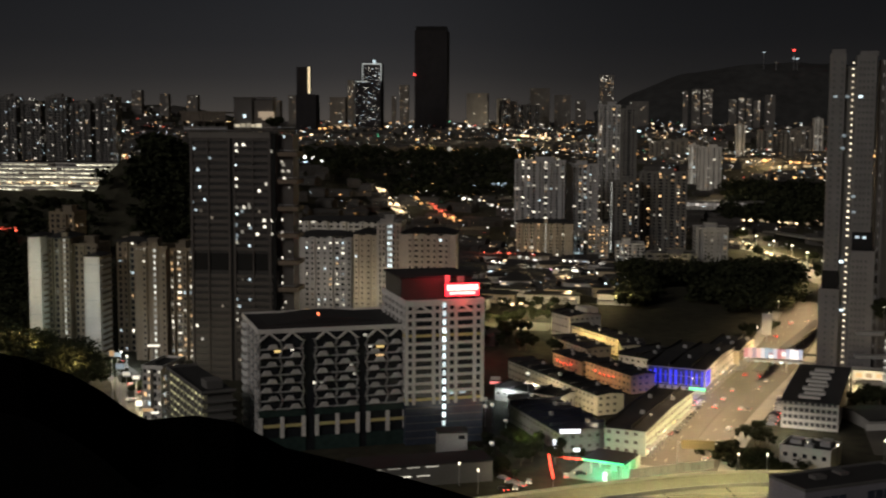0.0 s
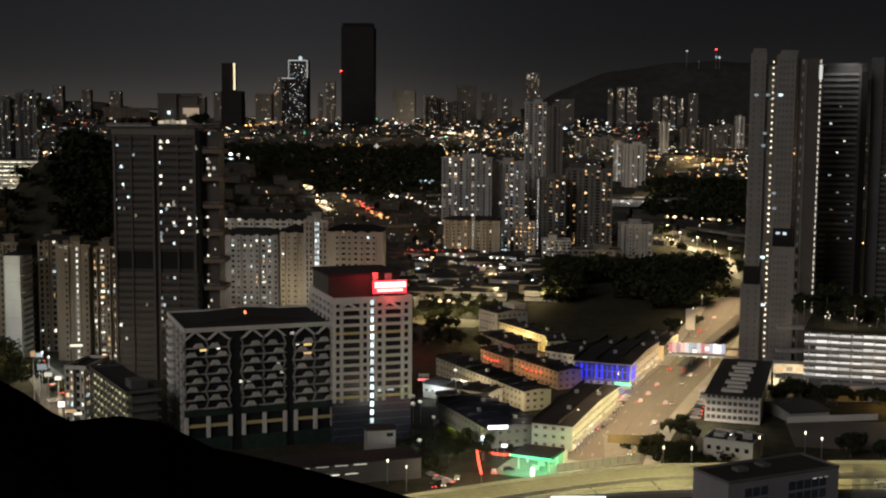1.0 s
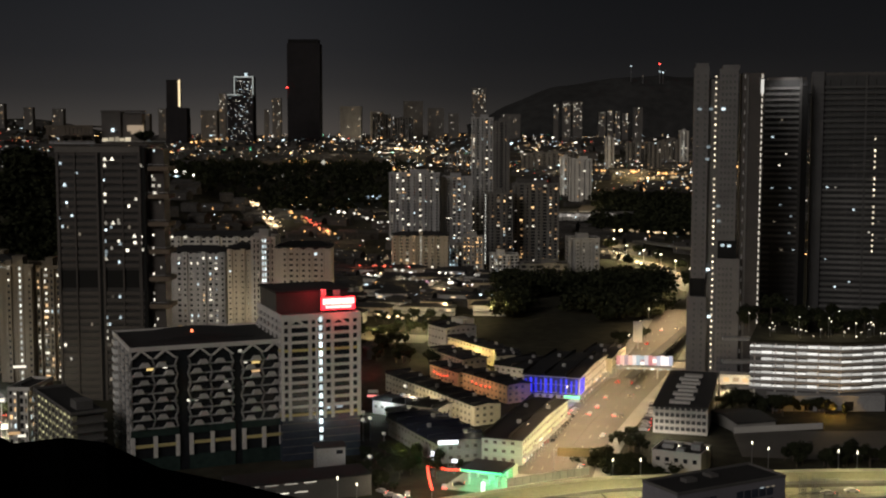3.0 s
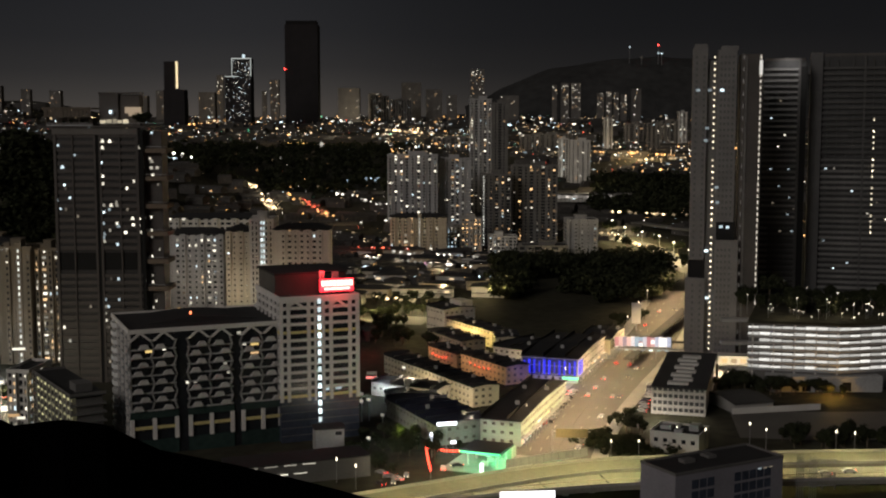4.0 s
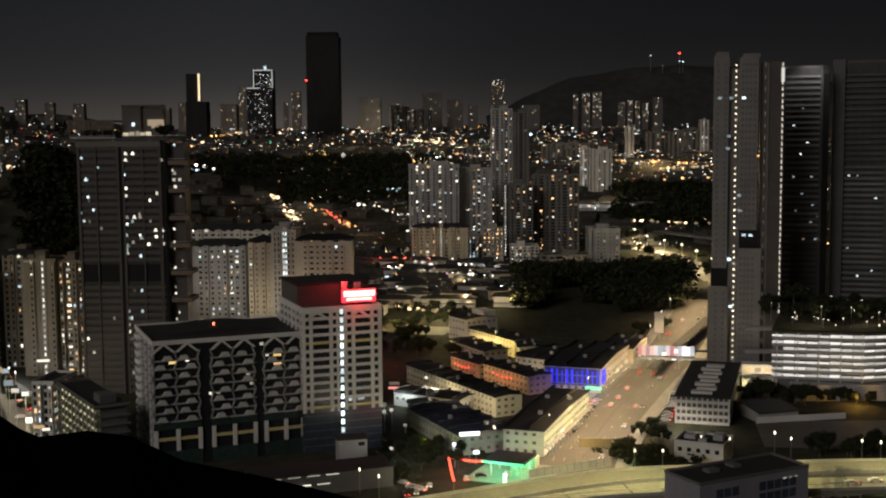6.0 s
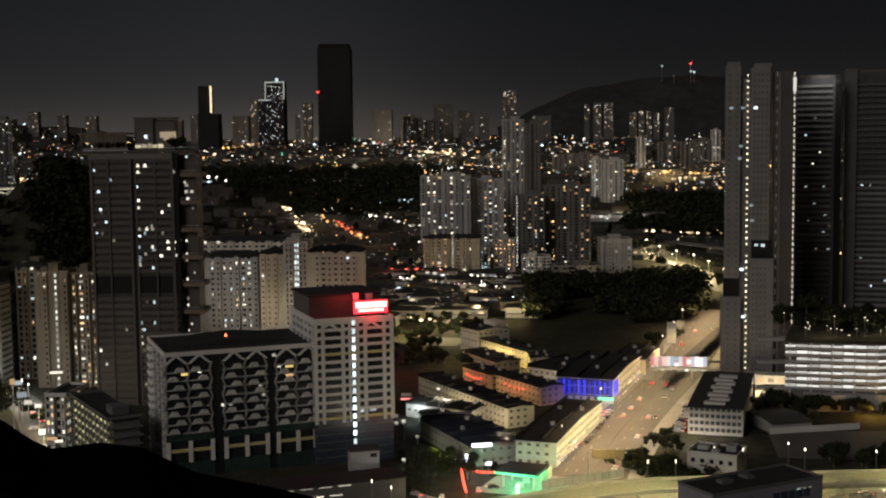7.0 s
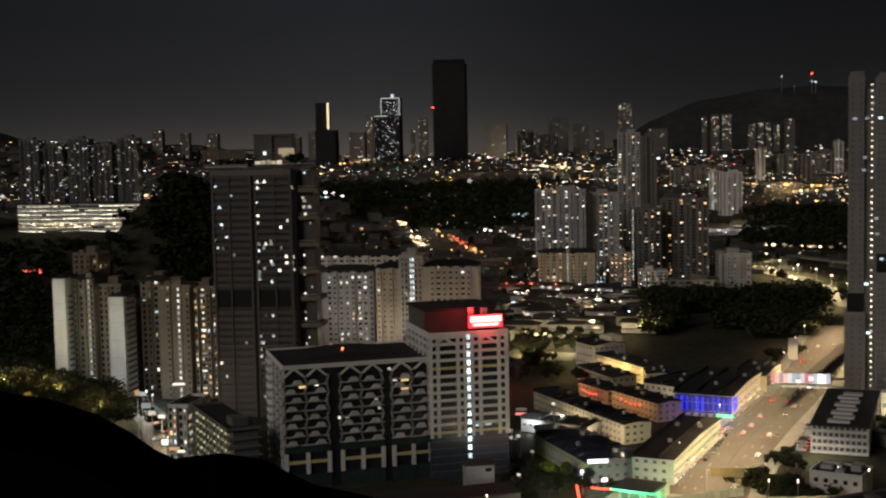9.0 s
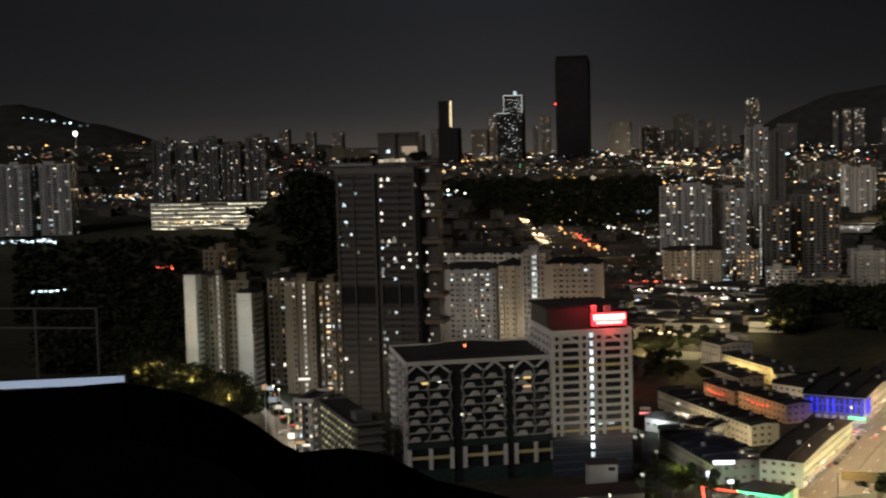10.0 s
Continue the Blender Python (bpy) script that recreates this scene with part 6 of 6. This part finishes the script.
    f += [(k, k + 2, k + 5), (k + 2, k + 1, k + 5), (k + 1, k + 3, k + 5), (k + 3, k, k + 5), (k + 2, k, k + 4), (k + 1, k + 2, k + 4), (k + 3, k + 1, k + 4), (k, k + 3, k + 4)]


def pick():
    return rh.choices([p[0] for p in POINTS], [p[3] for p in POINTS])[0]


made = 0
while made < 5300:
    y = 1 / rh.uniform(1 / 4600, 1 / 820)
    if (y > 3600 and rh.random() < 0.2) or (y < 1560 and rh.random() < 0.66) or (y < 2000 and rh.random() < 0.2):
        continue
    x = rh.uniform(-0.62, 0.44) * y
    if is_wood(x, y) and rh.random() < 0.93 or (y < 1100 and not -0.13 < x / y < 0.06):
        continue
    if y > 2300 and not -0.3 < x / y < 0.12 and rh.random() < 0.3:
        continue
    if noise.noise((x / 330, y / 420, 2.0)) < -0.12 and rh.random() < 0.8:
        continue
    r = y * rh.choice((0.00018, 0.00022, 0.00025, 0.0003, 0.0003, 0.0004, 0.0005, 0.0007, 0.001)) * (0.75 if y < 1500 or y > 2000 else 1.0)
    add_point(pick(), x, y, ground_z(x, y) + rh.uniform(7, 15) + y * 0.0015, r, rh.choice((1, 1, 1, 1.5, 2.2)))
    made += 1
# lamp rows along distant streets
for x0, y0, x1, y1, n, tone in ((-225.8, 1514.0, -172.4, 1336.0, 80, "warm"), (-181.8, 1486.0, -110.1, 1288.0, 24, "amber"), (-156.2, 1428.0, -113.5, 1300.0, 22, "red"), (-72.6, 1082.0, -11.9, 1066.0, 15, "red"),
                                (-46.2, 1054.0, 35.5, 1002.0, 12, "white"), (-113.2, 2944.0, 77.5, 2522.0, 30, "warm"), (-313.7, 3928.0, -93.8, 3210.0, 30, "white"), (261.9, 2050.0, 412.0, 1974.0, 44, "amber"),
                                (313.2, 1900.0, 407.9, 1954.0, 22, "warm"), (-653.6, 3272.0, -665.6, 3976.0, 34, "amber"), (-560.9, 3444.0, -528.5, 3440.0, 8, "amber"), (-284.4, 2338.0, -191.5, 2260.0, 24, "amber"),
                                (188.1, 1322.0, 269.6, 1300.0, 18, "warm"), (164.5, 1194.0, 207.6, 998.0, 22, "warm"), (-458.5, 3708.0, -389.3, 3700.0, 10, "cool"), (-329.9, 1518.0, -321.6, 1546.0, 5, "cool"), (-1217.5 * 0.64, 1200, -1281.6 * 0.54, 1200, 60, "cool"), (-601.7, 1000, -578.9, 1000, 20, "cool"), (-527.5, 1100, -512.7, 1100, 12, "red"), (-384.2, 1010, -359.1, 1010, 22, "red"), (-479.4, 1150, -465.5, 1150, 9, "white"), (-615.2, 1285, -499.4, 1285, 50, "warm"), (-65.6, 1136.0, 35.8, 1164.0, 26, "warm"), (-62.9, 1006.0, 32.9, 930.0, 15, "white"), (-41.5, 776.0, -5.05, 752.0, 14, "warm"), (-119.7, 1486.0, -60.1, 1380.0, 14, "white"), (-121.6, 1604.0, -71.8, 1656.0, 9, "cool")):
    for i in range(n):
        u = rh.random()
        x, y = x0 + (x1 - x0) * u + rh.gauss(0, 3), y0 + (y1 - y0) * u + rh.gauss(0, 3)
        add_point(tone, x, y, ground_z(x, y) + 9, y * rh.choice((0.0006, 0.0009, 0.0012)), rh.choice((1, 1.6)))
for x, y, r in ((-198.9, 2158.0, 5), (-322.9, 1518.0, 2.2), (-311.9, 1516.0, 2.6), (-300.0, 1512.0, 1.6)):
    add_point("white", x, y, ground_z(x, y) + 16, r)
for k in range(9):
    add_point("cool", -2130 + 27 * k + rh.uniform(-7, 7), 3540, 290 - 4.2 * k + rh.uniform(-4, 4), rh.choice((2, 3, 4)), 2.0)
for nm, tone, s, _ in POINTS:
    ob = leaf_mesh("distant_street_lights", *clouds[nm], glow("distant_%s_light" % nm, tone, s * 0.8, 0.9, islands=True, power=3.0))
    tagged(ob, "%s street lights of the distant town" % nm, "street lights", kind="stuff")

for x, y, z, watts in ((-108.0, 655.0, 26, 3200), (-80.0, 652.0, 30, 3000), (-135.0, 668.0, 30, 2200)):
    lamp(x, y, z, watts, (1.0, 0.84, 0.6), 1.0)   # added mid-air lamps that brighten the fronts of the flats
# glow that the distant streets throw on their surroundings
for x, y, watts, tone in ((338.1, 1996.0, 150000, SODIUM), (206.6, 1040.0, 30000, WARM), (-196.4, 1416.0, 10000, WARM), (-130.0, 1340.0, 9000, (1.0, 0.3, 0.12)),
                          (-240.7, 3918.0, 110000, WARM), (-104.7, 2722.0, 90000, WARM), (-686.1, 3738.0, 150000, SODIUM), (-233.4, 2262.0, 120000, SODIUM), (-12.5, 776.0, 12000, WARM), (-30.2, 764.0, 9000, SODIUM),
                          (49.3, 838.0, 7000, WARM), (181.3, 1468.0, 24000, WARM), (-66.7, 1068.0, 4000, (1.0, 0.2, 0.1)), (7.66, 2526.0, 150000, WARM),
                          (-215.4, 577.1, 1800, COOL), (-214.2, 577.4, 1800, COOL), (17.5, 655.0, 3600, (1.0, 0.72, 0.26)), (8.0, 668.0, 3000, (1.0, 0.75, 0.3)), (27.0, 637.0, 3000, (1.0, 0.72, 0.28)), (-6.0, 652.0, 2500, (1.0, 0.75, 0.35)),
                          (10.0, 573.0, 1300, (1.0, 0.64, 0.34)), (19.0, 556.4, 1300, (1.0, 0.64, 0.34)), (-6.0, 604.0, 900, (1.0, 0.5, 0.2)), (-10.0, 535.4, 3600, WARM), (3.6, 502.8, 3800, WARM), (16.9, 487.9, 3500, WARM), (-18.8, 572.2, 3000, WARM), (39.6, 578.0, 2500, WARM), (-23.4, 524.3, 3500, COOL), (14.1, 456.5, 1800, WARM),
                          (40.4, 487.6, 4000, (1.0, 0.85, 0.75)), (73.0, 584.2, 4000, (1.0, 0.85, 0.75))):
    lamp(x, y, ground_z(x, y) + (8 if y < 900 else 22), watts, tone, 1.0)

for x, y, watts in ((-37.0, 840.0, 9000), (-14.8, 808.0, 9000), (6.15, 834.0, 8000), (-37.2, 948.0, 9000), (2.54, 930.0, 7000), (46.3, 840.0, 3500), (37.0, 815.0, 7000), (48.0, 812.0, 5000), (100.0, 1020.0, 5000)):
    lamp(x, y, 9, watts, (1.0, 0.76, 0.38), 1.0)
# lamps scattered over the town's districts, added to lift their dark tones
for i in range(30):
    y = 1150 + 58 * i + rh.uniform(-40, 40)
    x = (-0.17 + 0.41 * ((i * 0.618) % 1)) * y
    if not is_wood(x, y):
        lamp(x, y, ground_z(x, y) + 26, (4500 if x > 0.08 * y else 6500) * (y / 1150) ** 1.5, rh.choice((WARM, SODIUM, WARM)), 1.0)

# winding lit road beyond the wood
far_road, far_path = ribbon("far_road", [(171.1, 1264.0, 9.62), (181.2, 1194.0, 4.52), (202.4, 1156.0, 1.62), (208.3, 1074.0, -0.1), (206.5, 960.0, -0.04)], 22, ASPHALT, 1.2, "winding road lit yellow beyond the wood", "road")
flyover, fly_path = ribbon("flyover", [(176.5, 1427.7, 14), (210.8, 1310.7, 14), (259.6, 1197.7, 14)], 12, DECK, 0, "concrete flyover beyond the wood", "flyover", 1.8)
for i in range(2, len(far_path), 5):
    p = far_path[i]
    street_light(p.x, p.y, p.z + 16, 60000, (1.0, 0.8, 0.42), 165)
    add = thing("street_lamp", p.x + 9, p.y, p.z, 0, "distant street lamp with a glowing head", "street lamp", "street lamps")
    part("post", boxes((-0.15, 0.15, -0.15, 0.15, 0, 11)), STEEL, add)
    part("lamp_head", boxes((-0.8, 0.8, -0.6, 0.6, 11, 12)), BULB, add)
for x, y in ((176.9, 1222.0), (176.1, 1178.0), (179.8, 1132.0), (189.0, 1108.0), (200.5, 1210.0), (214.5, 1178.0), (222.1, 1106.0), (189.0, 998.0), (174.5, 1246.0), (188.6, 1062.0), (205.3, 998.0)):
    plant(x, y, rt.uniform(1.0, 1.7))

# station hall and far slabs
st = thing("station_hall", 142.7, 1422.0, 27, 0, "long low brightly lit station hall", "station")
part("wall", boxes((0, 70, 0, 18, 0, 4)), PALE, st)
STATION = glow("station_light", (1.0, 0.9, 0.8), 0.45, 0.8)
for k in range(14):
    part("lit_bay", boxes((k * 5 + 0.3, k * 5 + 4.7, -0.3, 0, 4 + (k * 7 % 3) * 0.4, 8.3 - (k * 5 % 4) * 0.4)), STATION, st)
    part("mullion", boxes((k * 5 - 0.25, k * 5 + 0.25, -0.5, 0, 0, 8.5)), DARK_CONCRETE, st)
part("roof", boxes((-2, 90, -3, 20, 8.5, 9.8)), DARK_CONCRETE, st)
for k, (x, y, w, h, lab) in enumerate(((302.2, 2184.0, 16, 62, "pale far flats with bright stair"), (444.0, 2228.0, 16, 70, "pale far flats with bright stair"), (387.8, 2230.0, 40, 50, "far slab of flats"),
                                       (413.5, 2230.0, 40, 54, "far slab of flats"), (358.0, 2304.0, 36, 48, "far slab of flats"), (193.0, 2240.0, 60, 34, "wide far block"), (149.9, 2142.0, 70, 36, "wide far block"),
                                       (-204.3, 3912.0, 60, 90, "far block of flats"), (-140.9, 3904.0, 70, 80, "far block of flats"), (-3.6, 2250.0, 110, 26, "far lit hall"), (528.5, 2454.0, 50, 60, "far slab of flats"))):
    apartments(x, y, w, 16, h, max(4, int(h / 3.6)), max(2, int(w / 8)), GREY_RENDER if k < 2 else DARK_CONCRETE, 0.18, lab + " in the far town", z=ground_z(x, y) - 2, shaft=0.4 if k < 2 else None, tall=0.6, wide=0.5)

# ---- skyline ----
SKY_DARK = surface("unlit_far_facade", (0.03, 0.028, 0.03), 0.95, 0.05, 0.01, 0.2, 0, sheen=0.1)


def skyline_tower(x, y, w, z0, h, label, steps=(), wall=None):
    root = thing("skyscraper", x, y, z0, 0, label, "skyscraper", "skyline towers")
    part("shaft", boxes((0, w, 0, w * 0.8, 0, h)), wall or SKY_DARK, root)
    for k, (a, b, zz) in enumerate(steps):
        part("upper_shaft", boxes((a * w, b * w, 0.1 * w, 0.7 * w, h - 1, zz)), wall or SKY_DARK, root)
    return root


D1 = 3600
dk = skyline_tower(-436.0, D1, 95.8, 80, 402.5 - 80, "tall unlit dark skyscraper on the skyline")
part("crown", boxes((3, 95.8 - 4, 3, 60, 402.5 - 81, 413.8 - 80)), NIGHT_GLASS, dk)
part("beacon", boxes((-2, 2, -6, 0, 274.0 - 82, 274.0 - 78)), RED_GLOW, dk)
l2 = skyline_tower(-561.0, 3300, 69.7, 80, 242.1 - 80, "lit skyscraper with outlined stepped top", ((0.25, 1.0, 289.9 - 80),))
ls = random.Random(33)
lw, lh = 69.7, 242.1 - 80
cl = {}
for _ in range(150):
    zz = ls.uniform(30, lh + 40)
    xx = ls.uniform(0.3 if zz > lh else 0.03, 0.97) * lw
    k = ls.choice("abc")
    lit_piece("lit_window", l2, cl, k, [(-1.0, 1.0, -0.6, 0, -0.9, 0.9)], {"a": W_WHITE, "b": W_COOL, "c": W_DIM}[k], xx, -0.2 if zz < lh else 6.0, zz)
part("edge_light", boxes((lw * 0.25, lw, 5.5, 6.5, 289.9 - 82, 289.9 - 79), (lw * 0.96, lw, 5.5, 6.5, lh, 289.9 - 82), (lw * 0.25, lw * 0.28, 5.5, 6.5, lh, 289.9 - 82), (0, lw * 0.5, -0.8, 0, lh - 2, lh + 0.5)), glow("edge_outline", (0.9, 0.95, 0.9), 0.35), l2)
part("mast_light", boxes((lw * 0.66, lw * 0.76, 8, 12, 289.9 - 80, 300.4 - 80)), W_COOL, l2)
l3 = skyline_tower(-726.3, 3300, 56.2, 80, 206.5 - 80, "dark skyscraper with one glowing vertical strip", ((0.02, 0.62, 281.5 - 80),))
part("glow_strip", boxes((34.2, 38.7, 0, 4, 209.5 - 80, 281.5 - 80)), glow("strip_light", (1.0, 0.78, 0.45), 1.0), l3)
# Haze is put into these tones: one blends with the mountain, one with sky
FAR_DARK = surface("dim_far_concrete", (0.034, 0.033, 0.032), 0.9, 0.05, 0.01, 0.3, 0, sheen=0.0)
HAZE_TINT = surface("hazy_far_concrete", (0.125, 0.117, 0.11), 0.9, 0.05, 0.01, 0.3, 0)
for x, w, top, n in ((-707, 22, 272, 20),
                     (-767, 53, 217, 10),
                     (-534, 29, 257, 24),
                     (-561, 15, 220, 4),
                     (-314, 70, 231, 8),
                     (-107, 64, 248, 10),
                     (117, 46, 291, 46),
                     (-1440, 34, 238, 12),
                     (-1343, 30, 226, 8),
                     (-1250, 36, 222, 9), (-980, 46, 205, 9), (-905, 30, 222, 6), (-860, 52, 196, 9), (-640, 34, 212, 12), (-480, 26, 214, 12), (-215, 44, 214, 8), (-28, 54, 226, 8), (40, 34, 208, 8), (215, 60, 206, 8),
                     (384, 15, 241, 10), (413, 26, 247, 30), (446, 31, 247, 34), (531, 22, 214, 12), (560, 18, 219, 14), (586, 15, 217, 10), (608, 19, 210, 14), (645, 29, 228, 8)):
    tw = skyline_tower(x, 4000, w, 90, top - 90, "far tower toned to blend into its hazy backdrop, with a few lit rooms", wall=HAZE_TINT if x < 700 else FAR_DARK)
    c = {}
    for _ in range(n):
        k = ls.choice("aabc")
        lit_piece("lit_window", tw, c, k, [(-1.2, 1.2, -0.8, 0, -1.5, 1.5)], {"a": W_WHITE, "b": W_WARM, "c": W_DIM}[k], ls.uniform(0.05, 0.95) * w, -0.2, (top - 90) * (0.3 + 0.68 * ls.random() ** 0.5))


# ---- hills on the horizon ----
def ridge(name, x0, x1, y, base, bumps, label, step=30):
    bm = bmesh.new()
    n = int((x1 - x0) / step)
    rows = []
    for j in range(9):
        row = []
        for i in range(n + 1):
            x = x0 + i * step
            u = i / n
            top = sum(a * math.exp(-((x - c) / s) ** 2) for a, c, s in bumps) + 9 * noise.noise((x / 120, j * 0.4, 1.5)) + 4 * noise.noise((x / 35, j, 4.5))
            k = math.sin(math.pi / 2 * j / 8)
            row.append(bm.verts.new((x, y + j * 45, base + max(0.0, top) * k)))
        rows.append(row)
    for j in range(8):
        for i in range(n):
            bm.faces.new((rows[j][i], rows[j][i + 1], rows[j + 1][i + 1], rows[j + 1][i]))
    return tagged(link(name, bm, surface("far_forest", (0.05, 0.05, 0.05), 0.95, 0.03, 0.004, 0.4, 0.3, sheen=0.0)), label, "hill", kind="structure")


ridge("mountain", 117.5, 2308.8, 4450, 130, (((362.8) - 150, 807.2, 480), ((319.2) - 180, 1401.2, 420), (75, 389.9, 260)), "dark wooded mountain on the horizon")
ridge("far_ridge", -2900, -1050, 3350, 105, ((235, -2290, 320), (95, -1850, 240), (34, -1450, 230)), "dark hill on the horizon")
ridge("far_ridge", -1500, 900, 4550, 120, ((26, -900, 300), (30, 100, 260), (34, 600, 260)), "low dark ridge on the horizon", 40)
for x, y, z, tone in ((744.5, 4700.0, 404.5, W_COOL), (854.6, 4700.0, 382.9, W_COOL), (867.6, 4700.0, 380.7, W_COOL), (854.1, 4700.0, 412.7, RED_GLOW), (790.3, 4700.0, 366.1, W_DIM)):
    rm = thing("radio_mast", x, y, z - 60, 0, "radio mast with a lamp on the far mountain", "mast", "radio masts")
    part("mast", boxes((-0.8, 0.8, -0.8, 0.8, 0, 58)), STEEL, rm)
    part("lamp", boxes((-3, 3, -3, 3, 57, 62)), tone, rm)

flood = thing("floodlight_mast", -1810.4, 3280, 140, 0, "tall mast with a dazzling white floodlight on the far slope", "floodlight")
part("mast", boxes((-1, 1, 1.2, 3, 0, 84.5)), STEEL, flood)
part("lamp", boxes((-5.5, 5.5, -1, 1, 80.5, 88.5), (-3.5, 3.5, -1, 1, 77.5, 91.5)), glow("floodlight_white", (0.93, 1.0, 0.95), 4.0), flood)

# ---- street and low blocks at the foot of the hill ----
ribbon("side_street", [(-168.5, 453.1, 0), (-177.2, 493.6, 0), (-204.9, 554.1, 0), (-230.4, 593.7, 0)], 16, ASPHALT, 0.06, "lit side street below the hill", "road")
sh = tower("shop_block", -167.1, 470, -6, 8.92, 22, 23, 7, 4, PALE, 0.5, "narrow shop block with bright lit storeys", "shop block", mix=(0.3, 0.6, 0.1, 0), roof_block=False, wide=0.95)
dp = thing("open_deck_car_park", -157.2, 470, 0, -58, "open car park with yellow-green lit decks and mesh sides", "car park")
part("core", boxes((1, 52, 2.5, 12, 0, 22)), DARK_CONCRETE, dp)
DECK_TUBE = glow("deck_tube", (0.95, 0.88, 0.45), 0.55, 0.5)
cd = {}
for f in range(7):
    part("deck", boxes((0, 53, 0, 13, f * 3.2, f * 3.2 + 0.6)), DARK_CONCRETE, dp)
    for k in range(8):
        lit_piece("deck_light", dp, cd, "d", [(-2.4, 2.4, -0.1, 0.1, -0.45, 0.45)], DECK_TUBE, 4 + k * 6.4, 0.9, f * 3.2 + 2.0)
for k in range(11):
    part("post", boxes((k * 5.2, k * 5.2 + 0.5, -0.1, 0.5, 0, 23)), CONCRETE, dp)
part("roof", boxes((0, 53, 0, 13, 22.6, 23)), ROOF, dp)
part("stair_head", boxes((38, 46, 4, 10, 23, 26)), DARK_CONCRETE, dp)
part("parapet", boxes((0, 53, 0, 0.3, 23, 24), (0, 0.3, 0.3, 13, 23, 24), (52.7, 53, 0.3, 13, 23, 24)), DARK_CONCRETE, dp)
for k in range(5):
    br_k = part("mesh_brace", boxes((0, 8.5, -0.18, -0.06, 0, 0.25)), CONCRETE, dp)
    br_k.matrix_basis = pose(26 + k * 5.2, 0, 14, 0, -58 if k % 2 else 58, 0) if k % 2 else pose(26 + k * 5.2, 0, 22, 0, 58, 0)
street_light(-172.7, 484.0, 16, 14000, (1.0, 0.85, 0.6))
street_light(-199.2, 542.0, 16, 10000, (1.0, 0.9, 0.75))
for px, py, pz, w0, h0, m in ((-187.5, 500.0, 16.0, 3.5, 2.2, W_COOL), (-183.0, 495.0, 14.2, 3.0, 1.6, W_WHITE), (-196.3, 520.0, 17.4, 3.0, 1.8, W_COOL), (-176.3, 488.0, 14.3, 2.6, 1.4, W_WHITE), (-158.6, 452.0, 9.44, 4.0, 1.2, W_WARM),
                              (-163.3, 455.0, 10.9, 2.4, 2.0, W_WHITE), (-155.2, 450.0, 9.05, 3.0, 1.0, W_WHITE), (-164.2, 476.0, 30.5, 5.0, 0.9, W_WHITE), (-193.0, 505.0, 20.5, 2.0, 2.4, W_WARM)):
    lit_sign("shop_sign", px, py, pz, 10, w0, h0, m, "bright shop sign along the side street")
for x, y in ((-215.9, 577.1), (-208.9, 566.6), (-173.7, 493.5)):
    lamp_post(x, y, 0, 8)
for k, (x, y) in enumerate(((-197.9, 542.0), (-205.4, 554.1), (-188.8, 524.8), (-179.5, 503.6), (-223.3, 593.6), (-170.2, 470.3), (-165.8, 472.0), (-186.1, 508.8), (-158.6, 465.7))):
    put_car(x, y, 20 * k, 0)

# ---- dark roof just below the viewer ----
rf1 = thing("near_roof", 0, 0, 0, 0, "unlit roof silhouette just below the viewpoint, shaded by near-black colour", "roof")


def vault(name, outline, y0, y1, z_low, parent, material):
    bm = bmesh.new()
    rows = []
    for y, k in ((y0, 1.0), (y1, 1.0)):
        rows.append([bm.verts.new((x * y / y0, y, z if y == y0 else z - 0.0)) for x, z in outline])
    n = len(outline)
    low = [[bm.verts.new((v.co.x, v.co.y, z_low)) for v in r] for r in rows]
    for i in range(n - 1):
        bm.faces.new((rows[0][i], rows[0][i + 1], rows[1][i + 1], rows[1][i]))
        bm.faces.new((low[0][i], low[0][i + 1], rows[0][i + 1], rows[0][i]))
        bm.faces.new((rows[1][i], rows[1][i + 1], low[1][i + 1], low[1][i]))
    bm.faces.new((low[0][0], rows[0][0], rows[1][0], low[1][0]))
    bm.faces.new((rows[0][-1], low[0][-1], low[1][-1], rows[1][-1]))
    bmesh.ops.recalc_face_normals(bm, faces=bm.faces)
    return part(name, bm, material, parent)


RY = 24.0
# Outline follows the camera's view; missing light is put into a near-black colour
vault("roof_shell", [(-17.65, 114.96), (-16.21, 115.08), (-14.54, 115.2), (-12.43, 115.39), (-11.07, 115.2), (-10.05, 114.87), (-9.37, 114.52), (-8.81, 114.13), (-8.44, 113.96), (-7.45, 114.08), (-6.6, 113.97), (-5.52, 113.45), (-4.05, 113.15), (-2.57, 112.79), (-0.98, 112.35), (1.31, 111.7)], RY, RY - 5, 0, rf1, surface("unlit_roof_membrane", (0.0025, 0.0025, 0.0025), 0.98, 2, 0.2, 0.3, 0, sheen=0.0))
# Lamplight on the ledge is its own emission; no lamp is placed
ledge = part("lit_ledge", boxes((-4.2, 0, 0, 0.3, -0.13, 0)), glow("cool_ledge_light", (0.6, 0.74, 1.0), 0.33), rf1, "pale ledge with cool lamplight put in as emission")
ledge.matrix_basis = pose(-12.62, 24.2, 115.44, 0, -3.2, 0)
# Faint reflection-like grid built as bars and placed to fit the camera's view
roof_frame = thing("roof_frame", -16.6, 27.0, 0, 0, "dim open bars standing for a faint frame-like grid", "frame")
for px in (-2.4, 0.35, 2.0):
    part("upright", boxes((px, px + 0.05, 0, 0.05, 111, 116.6)), CHARCOAL, roof_frame)
for pz in (116.6, 116.12):
    part("rail", boxes((-2.4, 2.05, -0.01, 0.06, pz, pz + 0.035)), CHARCOAL, roof_frame)
